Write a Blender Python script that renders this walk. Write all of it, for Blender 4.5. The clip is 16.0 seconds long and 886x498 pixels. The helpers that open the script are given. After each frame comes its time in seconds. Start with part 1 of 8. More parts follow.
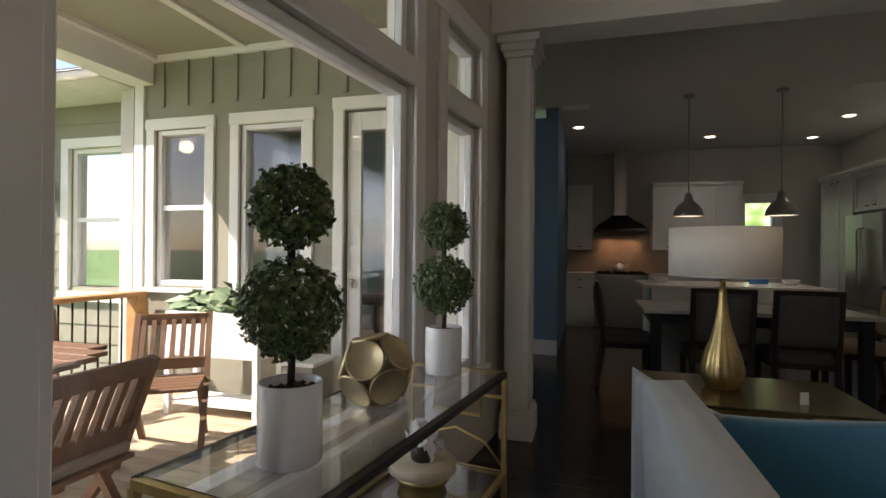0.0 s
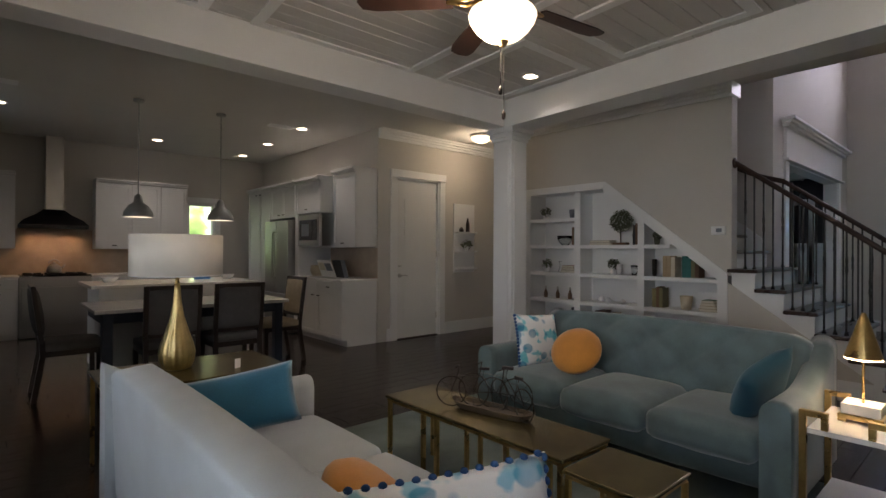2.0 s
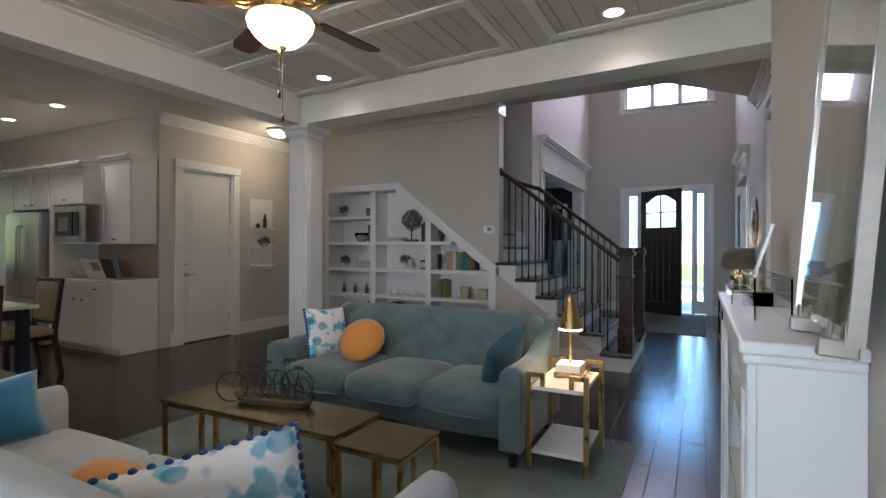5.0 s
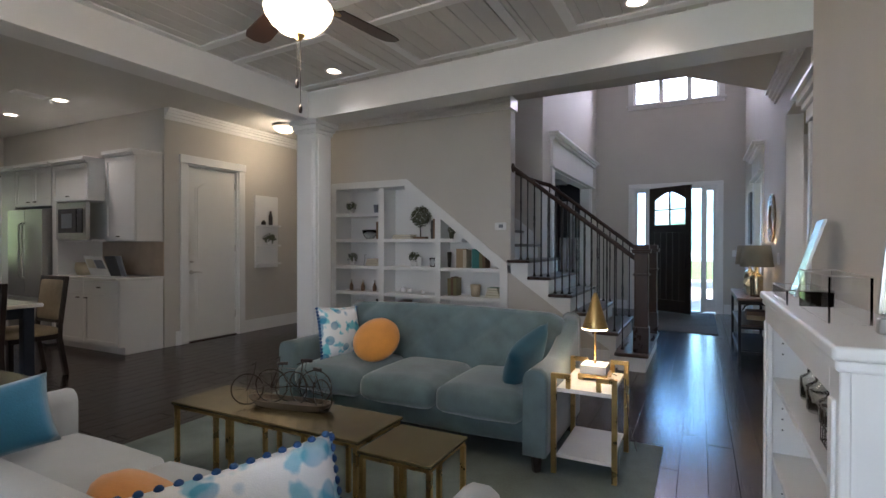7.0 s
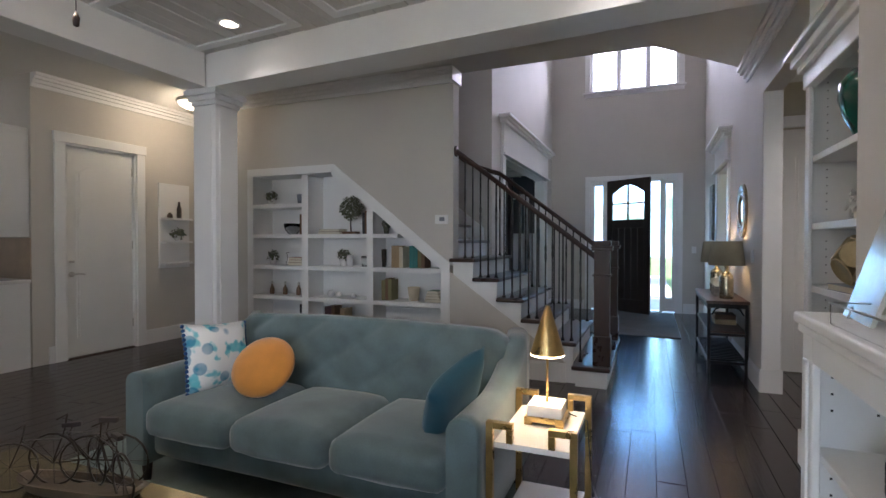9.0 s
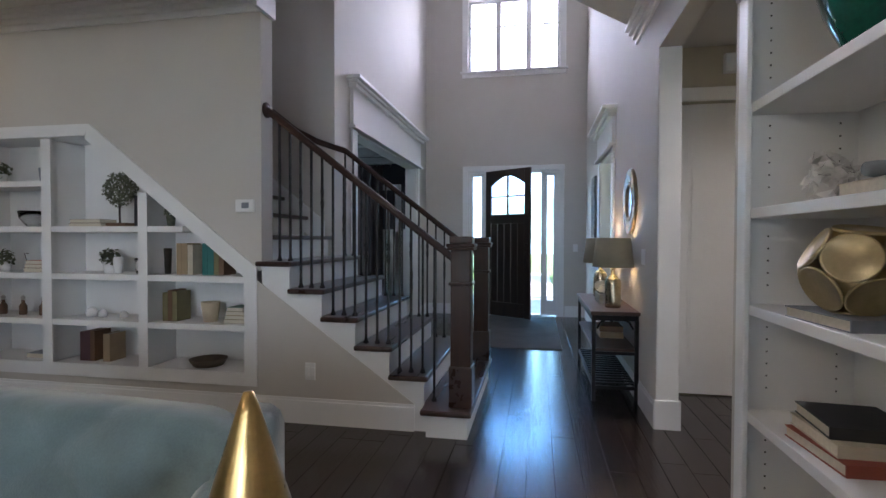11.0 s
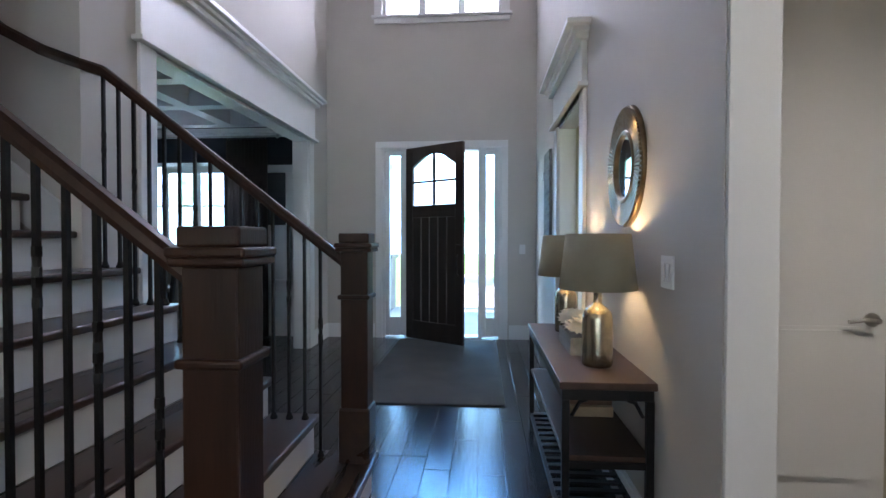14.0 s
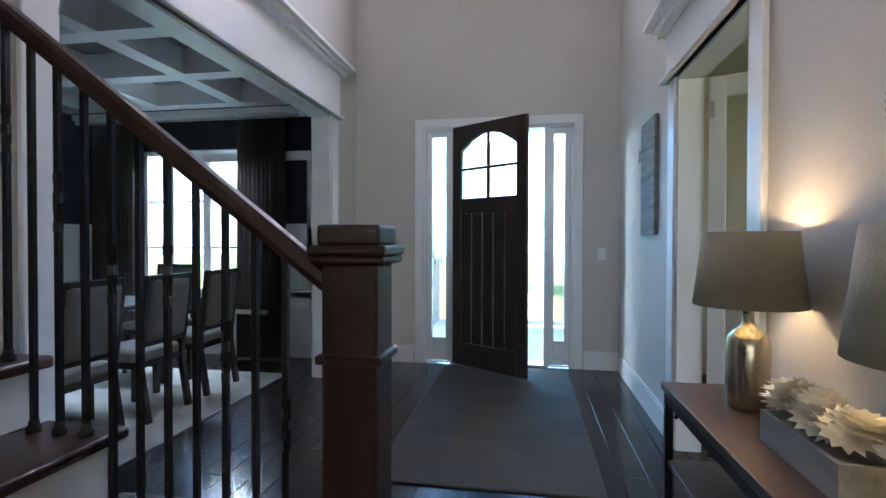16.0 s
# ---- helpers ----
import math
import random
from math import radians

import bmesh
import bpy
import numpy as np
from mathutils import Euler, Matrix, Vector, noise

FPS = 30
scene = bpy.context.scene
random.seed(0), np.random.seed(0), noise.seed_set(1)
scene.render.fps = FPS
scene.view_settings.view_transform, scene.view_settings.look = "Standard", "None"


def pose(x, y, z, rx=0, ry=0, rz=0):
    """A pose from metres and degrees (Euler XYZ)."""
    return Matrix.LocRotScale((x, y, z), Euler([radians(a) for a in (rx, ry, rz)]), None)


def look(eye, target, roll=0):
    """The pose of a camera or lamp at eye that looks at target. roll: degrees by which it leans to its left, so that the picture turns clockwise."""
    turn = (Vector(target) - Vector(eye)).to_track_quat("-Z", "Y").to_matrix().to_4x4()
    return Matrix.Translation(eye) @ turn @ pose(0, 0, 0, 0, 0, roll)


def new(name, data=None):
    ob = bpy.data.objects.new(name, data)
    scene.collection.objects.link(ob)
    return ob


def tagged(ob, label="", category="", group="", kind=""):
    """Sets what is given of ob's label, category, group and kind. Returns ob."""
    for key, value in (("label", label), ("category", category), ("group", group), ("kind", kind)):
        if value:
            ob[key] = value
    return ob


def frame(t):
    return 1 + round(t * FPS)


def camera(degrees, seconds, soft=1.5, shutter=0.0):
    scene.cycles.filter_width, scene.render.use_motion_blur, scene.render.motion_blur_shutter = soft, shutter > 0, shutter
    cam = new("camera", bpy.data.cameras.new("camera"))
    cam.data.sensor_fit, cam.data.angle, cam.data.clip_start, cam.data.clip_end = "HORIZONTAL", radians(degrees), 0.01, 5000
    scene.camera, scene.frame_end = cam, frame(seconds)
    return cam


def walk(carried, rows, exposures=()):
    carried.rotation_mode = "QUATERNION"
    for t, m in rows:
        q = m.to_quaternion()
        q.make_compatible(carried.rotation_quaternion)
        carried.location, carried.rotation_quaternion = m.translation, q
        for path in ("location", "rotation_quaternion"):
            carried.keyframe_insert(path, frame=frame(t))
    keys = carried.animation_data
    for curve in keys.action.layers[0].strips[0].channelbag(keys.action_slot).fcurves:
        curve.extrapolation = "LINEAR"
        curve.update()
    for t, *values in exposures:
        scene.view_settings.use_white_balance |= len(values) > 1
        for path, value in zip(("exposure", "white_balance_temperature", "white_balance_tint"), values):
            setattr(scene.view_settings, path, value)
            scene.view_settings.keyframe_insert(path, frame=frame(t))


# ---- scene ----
cam = camera(82.4, 16.0)
PATH = [
    (0, (0.248, 0.242, 1.258), (-0.300, 2.165, 1.265), 0.52),
    (0.5, (0.235, 0.126, 1.274), (0.276, 2.126, 1.287), 0.47),
    (1, (0.210, -0.042, 1.262), (0.788, 1.873, 1.278), 0.30),
    (1.5, (0.145, -0.142, 1.275), (1.133, 1.597, 1.289), 0.43),
    (2, (0.066, -0.254, 1.300), (1.399, 1.237, 1.306), 0.28),
    (2.5, (0.054, -0.353, 1.313), (1.580, 0.939, 1.318), 0.23),
    (3, (0.030, -0.452, 1.315), (1.683, 0.672, 1.319), 0.29),
    (3.5, (0.010, -0.518, 1.312), (1.752, 0.465, 1.314), 0.31),
    (6, (-0.008, -0.492, 1.298), (1.779, 0.407, 1.290), 0.11),
    (6.5, (0.002, -0.436, 1.300), (1.788, 0.465, 1.286), 0.13),
    (7, (0.034, -0.355, 1.297), (1.817, 0.551, 1.282), 0.10),
    (7.5, (0.121, -0.323, 1.285), (1.900, 0.590, 1.265), -0.05),
    (8, (0.352, -0.317, 1.304), (2.131, 0.597, 1.279), -0.17),
    (8.5, (0.579, -0.274, 1.290), (2.373, 0.610, 1.259), 0.01),
    (9, (0.925, -0.213, 1.295), (2.775, 0.546, 1.266), 0.05),
    (9.5, (1.275, -0.260, 1.285), (3.174, 0.369, 1.253), 0.10),
    (10, (1.627, -0.247, 1.286), (3.556, 0.281, 1.249), 0.28),
    (12.5, (3.473, -0.388, 1.277), (5.461, -0.175, 1.246), 0.02),
    (13, (3.826, -0.365, 1.267), (5.816, -0.171, 1.235), 0.26),
    (13.5, (4.158, -0.396, 1.273), (6.150, -0.218, 1.234), 0.06),
    (14, (4.514, -0.420, 1.276), (6.507, -0.266, 1.238), 0.06),
    (14.5, (4.870, -0.408, 1.260), (6.864, -0.261, 1.226), 0.08),
    (15, (5.230, -0.443, 1.220), (7.225, -0.306, 1.192), -0.08),
    (15.5, (5.525, -0.378, 1.238), (7.520, -0.245, 1.209), 0.13),
    (16, (5.811, -0.203, 1.266), (7.783, 0.125, 1.238), 0.13),
]
EXPOSURES = [(0, 1.2, 6950, 20), (0.5, 1.1, 7100, 21), (1.0, 1.1, 7100, 21), (1.5, 1.5, 7000, 21), (2.0, 1.85, 6850, 21), (2.5, 2.1, 6700, 21), (3.0, 2.25, 6550, 20), (3.5, 2.35, 6450, 20), (7.0, 2.35, 6350, 20), (10.0, 2.55, 6200, 20), (13.0, 2.75, 6050, 17), (15.0, 2.85, 6250, 16), (16.0, 2.9, 6350, 16)]
walk(cam, [(t, look(eye, target, roll)) for t, eye, target, roll in PATH], EXPOSURES)

# ---- light ----
world = bpy.data.worlds.new("world")
scene.world = world
world.use_nodes = True
wn = world.node_tree
sky = wn.nodes.new("ShaderNodeTexSky")
sky.sky_type = "NISHITA"
sky.sun_disc = False
sky.sun_elevation = radians(48)
sky.sun_rotation = radians(232)
wn.links.new(sky.outputs[0], wn.nodes["Background"].inputs[0])
wn.nodes["Background"].inputs[1].default_value = 0.15


LAMPS = 0.55


def lamp(name, kind, m, power, color=(1, 1, 1), **kw):
    d = bpy.data.lights.new(name, kind)
    d.energy, d.color = power * (1 if kind == "SUN" else LAMPS), color
    if kind == "AREA":
        d.shape = kw.get("shape", "RECTANGLE")
        d.size, d.size_y = kw.get("size", 1), kw.get("size_y", 1)
    elif kind == "SUN":
        d.angle = kw.get("angle", radians(0.5))
    else:
        d.shadow_soft_size = kw.get("size", 0.05)
        if kind == "SPOT":
            d.spot_size, d.spot_blend = radians(kw.get("cone", 120)), 1.0
    ob = new(name, d)
    ob.matrix_world = m
    return ob


SUN_FROM = Vector((-0.62, -0.45, 0.78))
lamp("sun", "SUN", look(SUN_FROM, (0, 0, 0)), 5.0, (1.0, 0.95, 0.86))
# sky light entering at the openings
lamp("door_light", "AREA", look((12.5, 0.1, 2.85), (8.6, 0.1, 0.2)), 40, (0.15, 0.47, 1.0), size=1.9, size_y=0.6)
lamp("dining_window_light", "AREA", look((12.5, 3.4, 2.85), (9.0, 3.4, 0.3)), 150, (0.55, 0.77, 1.0), size=1.9, size_y=0.6)
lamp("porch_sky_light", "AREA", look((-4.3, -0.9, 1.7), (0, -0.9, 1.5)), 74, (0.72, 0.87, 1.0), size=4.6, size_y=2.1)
lamp("clerestory_light", "AREA", look((11.30, 0.12, 4.75), (5, 0.1, 3.0)), 36, (0.84, 0.84, 1.0), size=1.5, size_y=1.2)

# ---- materials ----
def material(name, color, rough=0.5, metal=0.0, vary=0.12, scale=6.0, bump=0.05, fine=90.0, dark=None, stretch=(1, 1, 1), rand=0.0, coat=0.0, sheen=0.0, spec=0.5):
    """Principled surface with variation at two scales and fine relief, in object space."""
    m = bpy.data.materials.new(name)
    m.use_nodes = True
    t = m.node_tree
    L = t.links.new
    b = t.nodes["Principled BSDF"]
    co = t.nodes.new("ShaderNodeTexCoord")
    mp = t.nodes.new("ShaderNodeMapping")
    mp.inputs["Scale"].default_value = stretch
    L(co.outputs["Object"], mp.inputs[0])
    n1 = t.nodes.new("ShaderNodeTexNoise")
    n1.inputs["Scale"].default_value = scale
    n1.inputs["Detail"].default_value = 4
    n2 = t.nodes.new("ShaderNodeTexNoise")
    n2.inputs["Scale"].default_value = fine
    n2.inputs["Detail"].default_value = 3
    L(mp.outputs[0], n1.inputs[0])
    L(mp.outputs[0], n2.inputs[0])
    mix = t.nodes.new("ShaderNodeMix")
    mix.data_type = "RGBA"
    low = dark if dark else tuple(c * (1 - 2 * vary) for c in color)
    high = tuple(min(1, c * (1 + vary)) for c in color)
    mix.inputs[6].default_value = (*low, 1)
    mix.inputs[7].default_value = (*high, 1)
    add = t.nodes.new("ShaderNodeMath")
    add.operation = "MULTIPLY_ADD"
    L(n2.outputs[0], add.inputs[0])
    add.inputs[1].default_value = 0.45
    mr = t.nodes.new("ShaderNodeMath")
    mr.operation = "MULTIPLY_ADD"
    L(n1.outputs[0], mr.inputs[0])
    mr.inputs[1].default_value = 1.5
    mr.inputs[2].default_value = -0.45
    L(mr.outputs[0], add.inputs[2])
    last = add
    if rand:
        oi = t.nodes.new("ShaderNodeObjectInfo")
        ra = t.nodes.new("ShaderNodeMath")
        ra.operation = "MULTIPLY_ADD"
        L(oi.outputs["Random"], ra.inputs[0])
        ra.inputs[1].default_value = rand
        L(add.outputs[0], ra.inputs[2])
        last = ra
    last.use_clamp = True
    L(last.outputs[0], mix.inputs[0])
    L(mix.outputs[2], b.inputs["Base Color"])
    rr = t.nodes.new("ShaderNodeMath")
    rr.operation = "MULTIPLY_ADD"
    L(n1.outputs[0], rr.inputs[0])
    rr.inputs[1].default_value = 0.25 * rough
    rr.inputs[2].default_value = rough * 0.88
    L(rr.outputs[0], b.inputs["Roughness"])
    b.inputs["Metallic"].default_value = metal
    b.inputs["Specular IOR Level"].default_value = spec
    b.inputs["Coat Weight"].default_value = coat
    b.inputs["Coat Roughness"].default_value = 0.12
    b.inputs["Sheen Weight"].default_value = sheen
    if bump:
        bp = t.nodes.new("ShaderNodeBump")
        bp.inputs["Strength"].default_value = bump
        bp.inputs["Distance"].default_value = 0.01
        L(n2.outputs[0], bp.inputs["Height"])
        L(bp.outputs[0], b.inputs["Normal"])
    return m


def glow(name, color, strength):
    m = bpy.data.materials.new(name)
    m.use_nodes = True
    b = m.node_tree.nodes["Principled BSDF"]
    b.inputs["Base Color"].default_value = (*[min(0.9, c) for c in color], 1)
    b.inputs["Emission Color"].default_value = (*color, 1)
    b.inputs["Emission Strength"].default_value = strength
    return m


def glass(name, color=(1, 1, 1), rough=0.0, ior=1.45):
    m = bpy.data.materials.new(name)
    m.use_nodes = True
    b = m.node_tree.nodes["Principled BSDF"]
    b.inputs["Base Color"].default_value = (*color, 1)
    b.inputs["Transmission Weight"].default_value = 1
    b.inputs["Roughness"].default_value = rough
    b.inputs["IOR"].default_value = ior
    return m


WALL = material("greige_wall_paint", (0.56, 0.53, 0.485), 0.75, vary=0.03, scale=2, bump=0.04, fine=220)
WALL_TAN = material("tan_wall_paint", (0.55, 0.51, 0.40), 0.75, vary=0.03, scale=2, bump=0.04, fine=220)
NAVY = material("near_black_wall_paint", (0.018, 0.020, 0.028), 0.6, vary=0.1, scale=2, bump=0.04, fine=220)
BLUE = material("slate_blue_wall_paint", (0.10, 0.19, 0.28), 0.7, vary=0.05, scale=2, bump=0.04, fine=220)
WHITE = material("white_trim_paint", (0.78, 0.78, 0.77), 0.38, vary=0.025, scale=3, bump=0.02, fine=160)
CEIL = material("ceiling_paint", (0.66, 0.65, 0.62), 0.8, vary=0.03, scale=1.5, bump=0.05, fine=200)
SHIPLAP = material("painted_ceiling_boards", (0.62, 0.60, 0.57), 0.6, vary=0.05, scale=2, bump=0.05, fine=120, stretch=(0.1, 1, 1))
FLOOR = material("dark_hand_scraped_floor", (0.024, 0.016, 0.013), 0.20, vary=0.3, scale=3, bump=0.10, fine=26, stretch=(0.25, 3, 1), dark=(0.010, 0.007, 0.006), rand=0.35, spec=0.46)
TREAD = material("dark_stair_wood", (0.045, 0.022, 0.014), 0.28, vary=0.3, scale=4, bump=0.06, fine=40, stretch=(0.3, 3, 3), dark=(0.018, 0.009, 0.007))
NEWEL = material("walnut_stained_newel", (0.040, 0.016, 0.008), 0.40, vary=0.3, scale=5, bump=0.08, fine=45, stretch=(3, 3, 0.3), dark=(0.014, 0.007, 0.005), spec=0.28)
IRON = material("black_iron", (0.018, 0.016, 0.015), 0.45, metal=0.6, vary=0.2, scale=20, bump=0.1, fine=120)
DOORWOOD = material("espresso_door_wood", (0.030, 0.018, 0.013), 0.42, vary=0.3, scale=4, bump=0.08, fine=50, stretch=(3, 3, 0.3))
SIDING = material("olive_grey_siding", (0.27, 0.26, 0.20), 0.75, vary=0.06, scale=2, bump=0.08, fine=90)
DECKWOOD = material("weathered_deck_boards", (0.46, 0.36, 0.25), 0.7, vary=0.18, scale=3, bump=0.15, fine=40, stretch=(0.3, 3, 3), rand=0.25)
PORCHCEIL = material("porch_ceiling_paint", (0.33, 0.32, 0.25), 0.7, vary=0.04, scale=2, bump=0.03)
GRASS = material("lawn", (0.10, 0.19, 0.04), 0.9, vary=0.35, scale=1.2, bump=0.6, fine=60)
CONCRETE = material("porch_concrete", (0.42, 0.40, 0.37), 0.85, vary=0.12, scale=3, bump=0.2)
BRICK = material("red_brown_brick", (0.30, 0.14, 0.09), 0.85, vary=0.25, scale=6, bump=0.3, rand=0.4)
GLASS = glass("clear_glass")
MIRROR = material("mirror_silver", (0.85, 0.86, 0.86), 0.03, metal=1.0, vary=0.01, bump=0.0)


# ---- geometry helpers ----
def box(bm, x0, x1, y0, y1, z0, z1, bev=0.0, seg=2, m=None):
    v = [bm.verts.new((x, y, z)) for z in (z0, z1) for y in (y0, y1) for x in (x0, x1)]
    f = [bm.faces.new([v[i] for i in q]) for q in ((0, 2, 3, 1), (4, 5, 7, 6), (0, 1, 5, 4), (2, 6, 7, 3), (0, 4, 6, 2), (1, 3, 7, 5))]
    vs = v
    if bev:
        e = list({e for q in f for e in q.edges})
        r = bmesh.ops.bevel(bm, geom=e, offset=bev, segments=seg, affect="EDGES", profile=0.5)
        vs = list({w for q in r["faces"] for w in q.verts} | {w for w in v if w.is_valid})
    if m is not None:
        bmesh.ops.transform(bm, matrix=m, verts=vs)
    return bm


def B(*boxes, bev=0.0, seg=2):
    """A bmesh of several boxes (x0, x1, y0, y1, z0, z1)."""
    bm = bmesh.new()
    for b in boxes:
        box(bm, *b, bev=bev, seg=seg)
    return bm


def lathe(profile, seg=24, at=(0, 0, 0), bm=None, lobes=0, depth=0.0):
    """Turned shape from (radius, height) rows; lobes flute it."""
    bm = bm or bmesh.new()
    rings = []
    for r, z in profile:
        if r < 1e-5:
            rings.append([bm.verts.new((at[0], at[1], at[2] + z))])
            continue
        ring = []
        for i in range(seg):
            a = 2 * math.pi * i / seg
            q = r * (1 + depth * abs(math.sin(lobes * a / 2)) - depth if lobes else 1)
            ring.append(bm.verts.new((at[0] + q * math.cos(a), at[1] + q * math.sin(a), at[2] + z)))
        rings.append(ring)
    for p, q in zip(rings, rings[1:]):
        for i in range(seg):
            j = (i + 1) % seg
            if len(p) == 1 and len(q) == 1:
                continue
            if len(p) == 1:
                bm.faces.new((p[0], q[j], q[i]))
            elif len(q) == 1:
                bm.faces.new((p[i], p[j], q[0]))
            else:
                bm.faces.new((p[i], p[j], q[j], q[i]))
    for f in bm.faces:
        f.smooth = True
    return bm


def tube(points, r, seg=8, bm=None, square=False):
    """A rod through points; square gives a flat four-sided bar."""
    bm = bm or bmesh.new()
    pts = [Vector(p) for p in points]
    n = 4 if square else seg
    rings = []
    for i, p in enumerate(pts):
        d = (pts[min(i + 1, len(pts) - 1)] - pts[max(i - 1, 0)]).normalized()
        up = Vector((0, 0, 1)) if abs(d.z) < 0.95 else Vector((1, 0, 0))
        a = d.cross(up).normalized()
        c = d.cross(a).normalized()
        rings.append([bm.verts.new(p + r * (1.414 if square else 1) * (a * math.cos(2 * math.pi * (k + 0.5) / n) + c * math.sin(2 * math.pi * (k + 0.5) / n))) for k in range(n)])
    for p, q in zip(rings, rings[1:]):
        for k in range(n):
            f = bm.faces.new((p[k], p[(k + 1) % n], q[(k + 1) % n], q[k]))
            f.smooth = not square
    bm.faces.new(rings[0][::-1])
    bm.faces.new(rings[-1])
    return bm


def ring_points(c, r, n=24, axis="z", a0=0.0, a1=2 * math.pi):
    out = []
    for i in range(n + 1):
        a = a0 + (a1 - a0) * i / n
        u, v = r * math.cos(a), r * math.sin(a)
        out.append((c[0] + u, c[1] + v, c[2]) if axis == "z" else (c[0] + u, c[1], c[2] + v) if axis == "y" else (c[0], c[1] + u, c[2] + v))
    return out


def extrude(outline, axis, a, b):
    """A prism: outline of (u, v) pairs pushed from a to b along axis. x: (y, z); y: (x, z); z: (x, y)."""
    bm = bmesh.new()
    put = {"x": lambda u, v, w: (w, u, v), "y": lambda u, v, w: (u, w, v), "z": lambda u, v, w: (u, v, w)}[axis]
    p = [bm.verts.new(put(u, v, a)) for u, v in outline]
    q = [bm.verts.new(put(u, v, b)) for u, v in outline]
    bm.faces.new(p)
    bm.faces.new(q[::-1])
    for i in range(len(p)):
        j = (i + 1) % len(p)
        bm.faces.new((p[i], q[i], q[j], p[j]))
    return bm


def cushion(x0, x1, y0, y1, z0, z1, puff=0.04, n=10, seed=0):
    """A soft box with rounded edges and a crowned face."""
    bm = bmesh.new()
    bmesh.ops.create_cube(bm, size=2)
    bmesh.ops.subdivide_edges(bm, edges=bm.edges[:], cuts=n, use_grid_fill=True)
    cx, cy, cz = (x0 + x1) / 2, (y0 + y1) / 2, (z0 + z1) / 2
    hx, hy, hz = (x1 - x0) / 2, (y1 - y0) / 2, (z1 - z0) / 2
    rad = min(hx, hy, hz) * 0.75
    for v in bm.verts:
        u = v.co.copy()
        p = Vector((u.x * hx, u.y * hy, u.z * hz))
        core = Vector([max(-(h - rad), min(h - rad, c)) for c, h in zip(p, (hx, hy, hz))])
        d = p - core
        if d.length > 1e-6:
            p = core + d.normalized() * min(d.length, rad) if d.length > rad else p
        k = [1 - c * c for c in u]
        hs = (hx, hy, hz)
        i = hs.index(min(hs))
        j, l = [q for q in range(3) if q != i]
        p[i] += math.copysign(1, u[i]) * puff * max(0, k[j]) * max(0, k[l]) if abs(u[i]) > 0.3 else 0
        p += Vector((1, 1, 1)) * 0.004 * noise.noise(p * 7 + Vector((seed, 0, 0)))
        v.co = p + Vector((cx, cy, cz))
    for f in bm.faces:
        f.smooth = True
    return bm


def finish(name, bm, mat):
    me = bpy.data.meshes.new(name)
    bmesh.ops.recalc_face_normals(bm, faces=bm.faces[:])
    bm.to_mesh(me)
    bm.free()
    me.materials.append(mat)
    return me


def part(name, bm, mat, parent, label=""):
    ob = new(name, finish(name, bm, mat))
    ob.parent = parent
    return tagged(ob, label)


def solid(name, bm, mat, label="", category="", kind="structure", group=""):
    return tagged(new(name, finish(name, bm, mat)), label, category, group, kind)


def thing(name, m, label, category, group=""):
    ob = new(name)
    ob.empty_display_size = 0.1
    ob.matrix_world = m
    return tagged(ob, label, category, group)


def clear(ob):
    ob.visible_shadow = False
    return ob


# ---- structure: floors and ceilings ----
H = 3.02
solid("subfloor", extrude([(-0.46, 4.0), (-1.10, -1.15), (2.85, -1.15), (2.85, -1.6), (4.48, -1.6), (4.48, -3.05), (6.95, -3.05), (6.95, -4.2), (11.1, -4.2), (11.1, 10.0), (-4.0, 10.0), (-4.0, 4.05), (-0.46, 4.05)], "z", -0.25, -0.012), FLOOR, "dark wood floor under the boards", "floor")
slab = extrude([(-1.2, -1.6), (4.6, -1.6), (4.6, -1.31), (6.85, -1.31), (6.85, -1.15), (5.78, -0.22), (5.82, 1.615), (5.645, 1.615), (5.645, 4.5), (8.2, 4.5), (8.2, 10.0), (-0.45, 10.0)], "z", H, H + 0.25)
solid("ceiling", slab, CEIL, "flat off-white painted ceiling", "ceiling")
solid("ceiling_foyer", B((5.7, 11.2, -1.4, 4.7, 5.7, 5.9)), CEIL, "high foyer ceiling", "ceiling")
solid("ceiling_side_rooms", B((7.09, 11.2, 1.77, 5.2, 2.95, 3.1), (4.52, 11.2, -4.3, -1.26, 2.85, 3.0), (-4.0, -0.46, 4.06, 6.7, 2.85, 3.0)), CEIL, "plain ceiling of the side rooms", "ceiling")

# ---- structure: walls ----
W1, W2, W3 = (-2.645, -1.127), (-0.771, -0.253), (-4.42, -2.95)


def wall_x(name, x0, x1, y0, y1, z0, z1, holes, mat, label):
    cols = sorted({(h[0], h[1]) for h in holes})
    out, y = [], y0
    for ya, yb in cols:
        if ya > y:
            out.append((x0, x1, y, ya, z0, z1))
        z = z0
        for h in sorted([h for h in holes if h[:2] == (ya, yb)], key=lambda h: h[2]):
            if h[2] > z:
                out.append((x0, x1, ya, yb, z, h[2]))
            z = h[3]
        if z < z1:
            out.append((x0, x1, ya, yb, z, z1))
        y = yb
    if y < y1:
        out.append((x0, x1, y, y1, z0, z1))
    return solid(name, B(*out), mat, label, "wall")


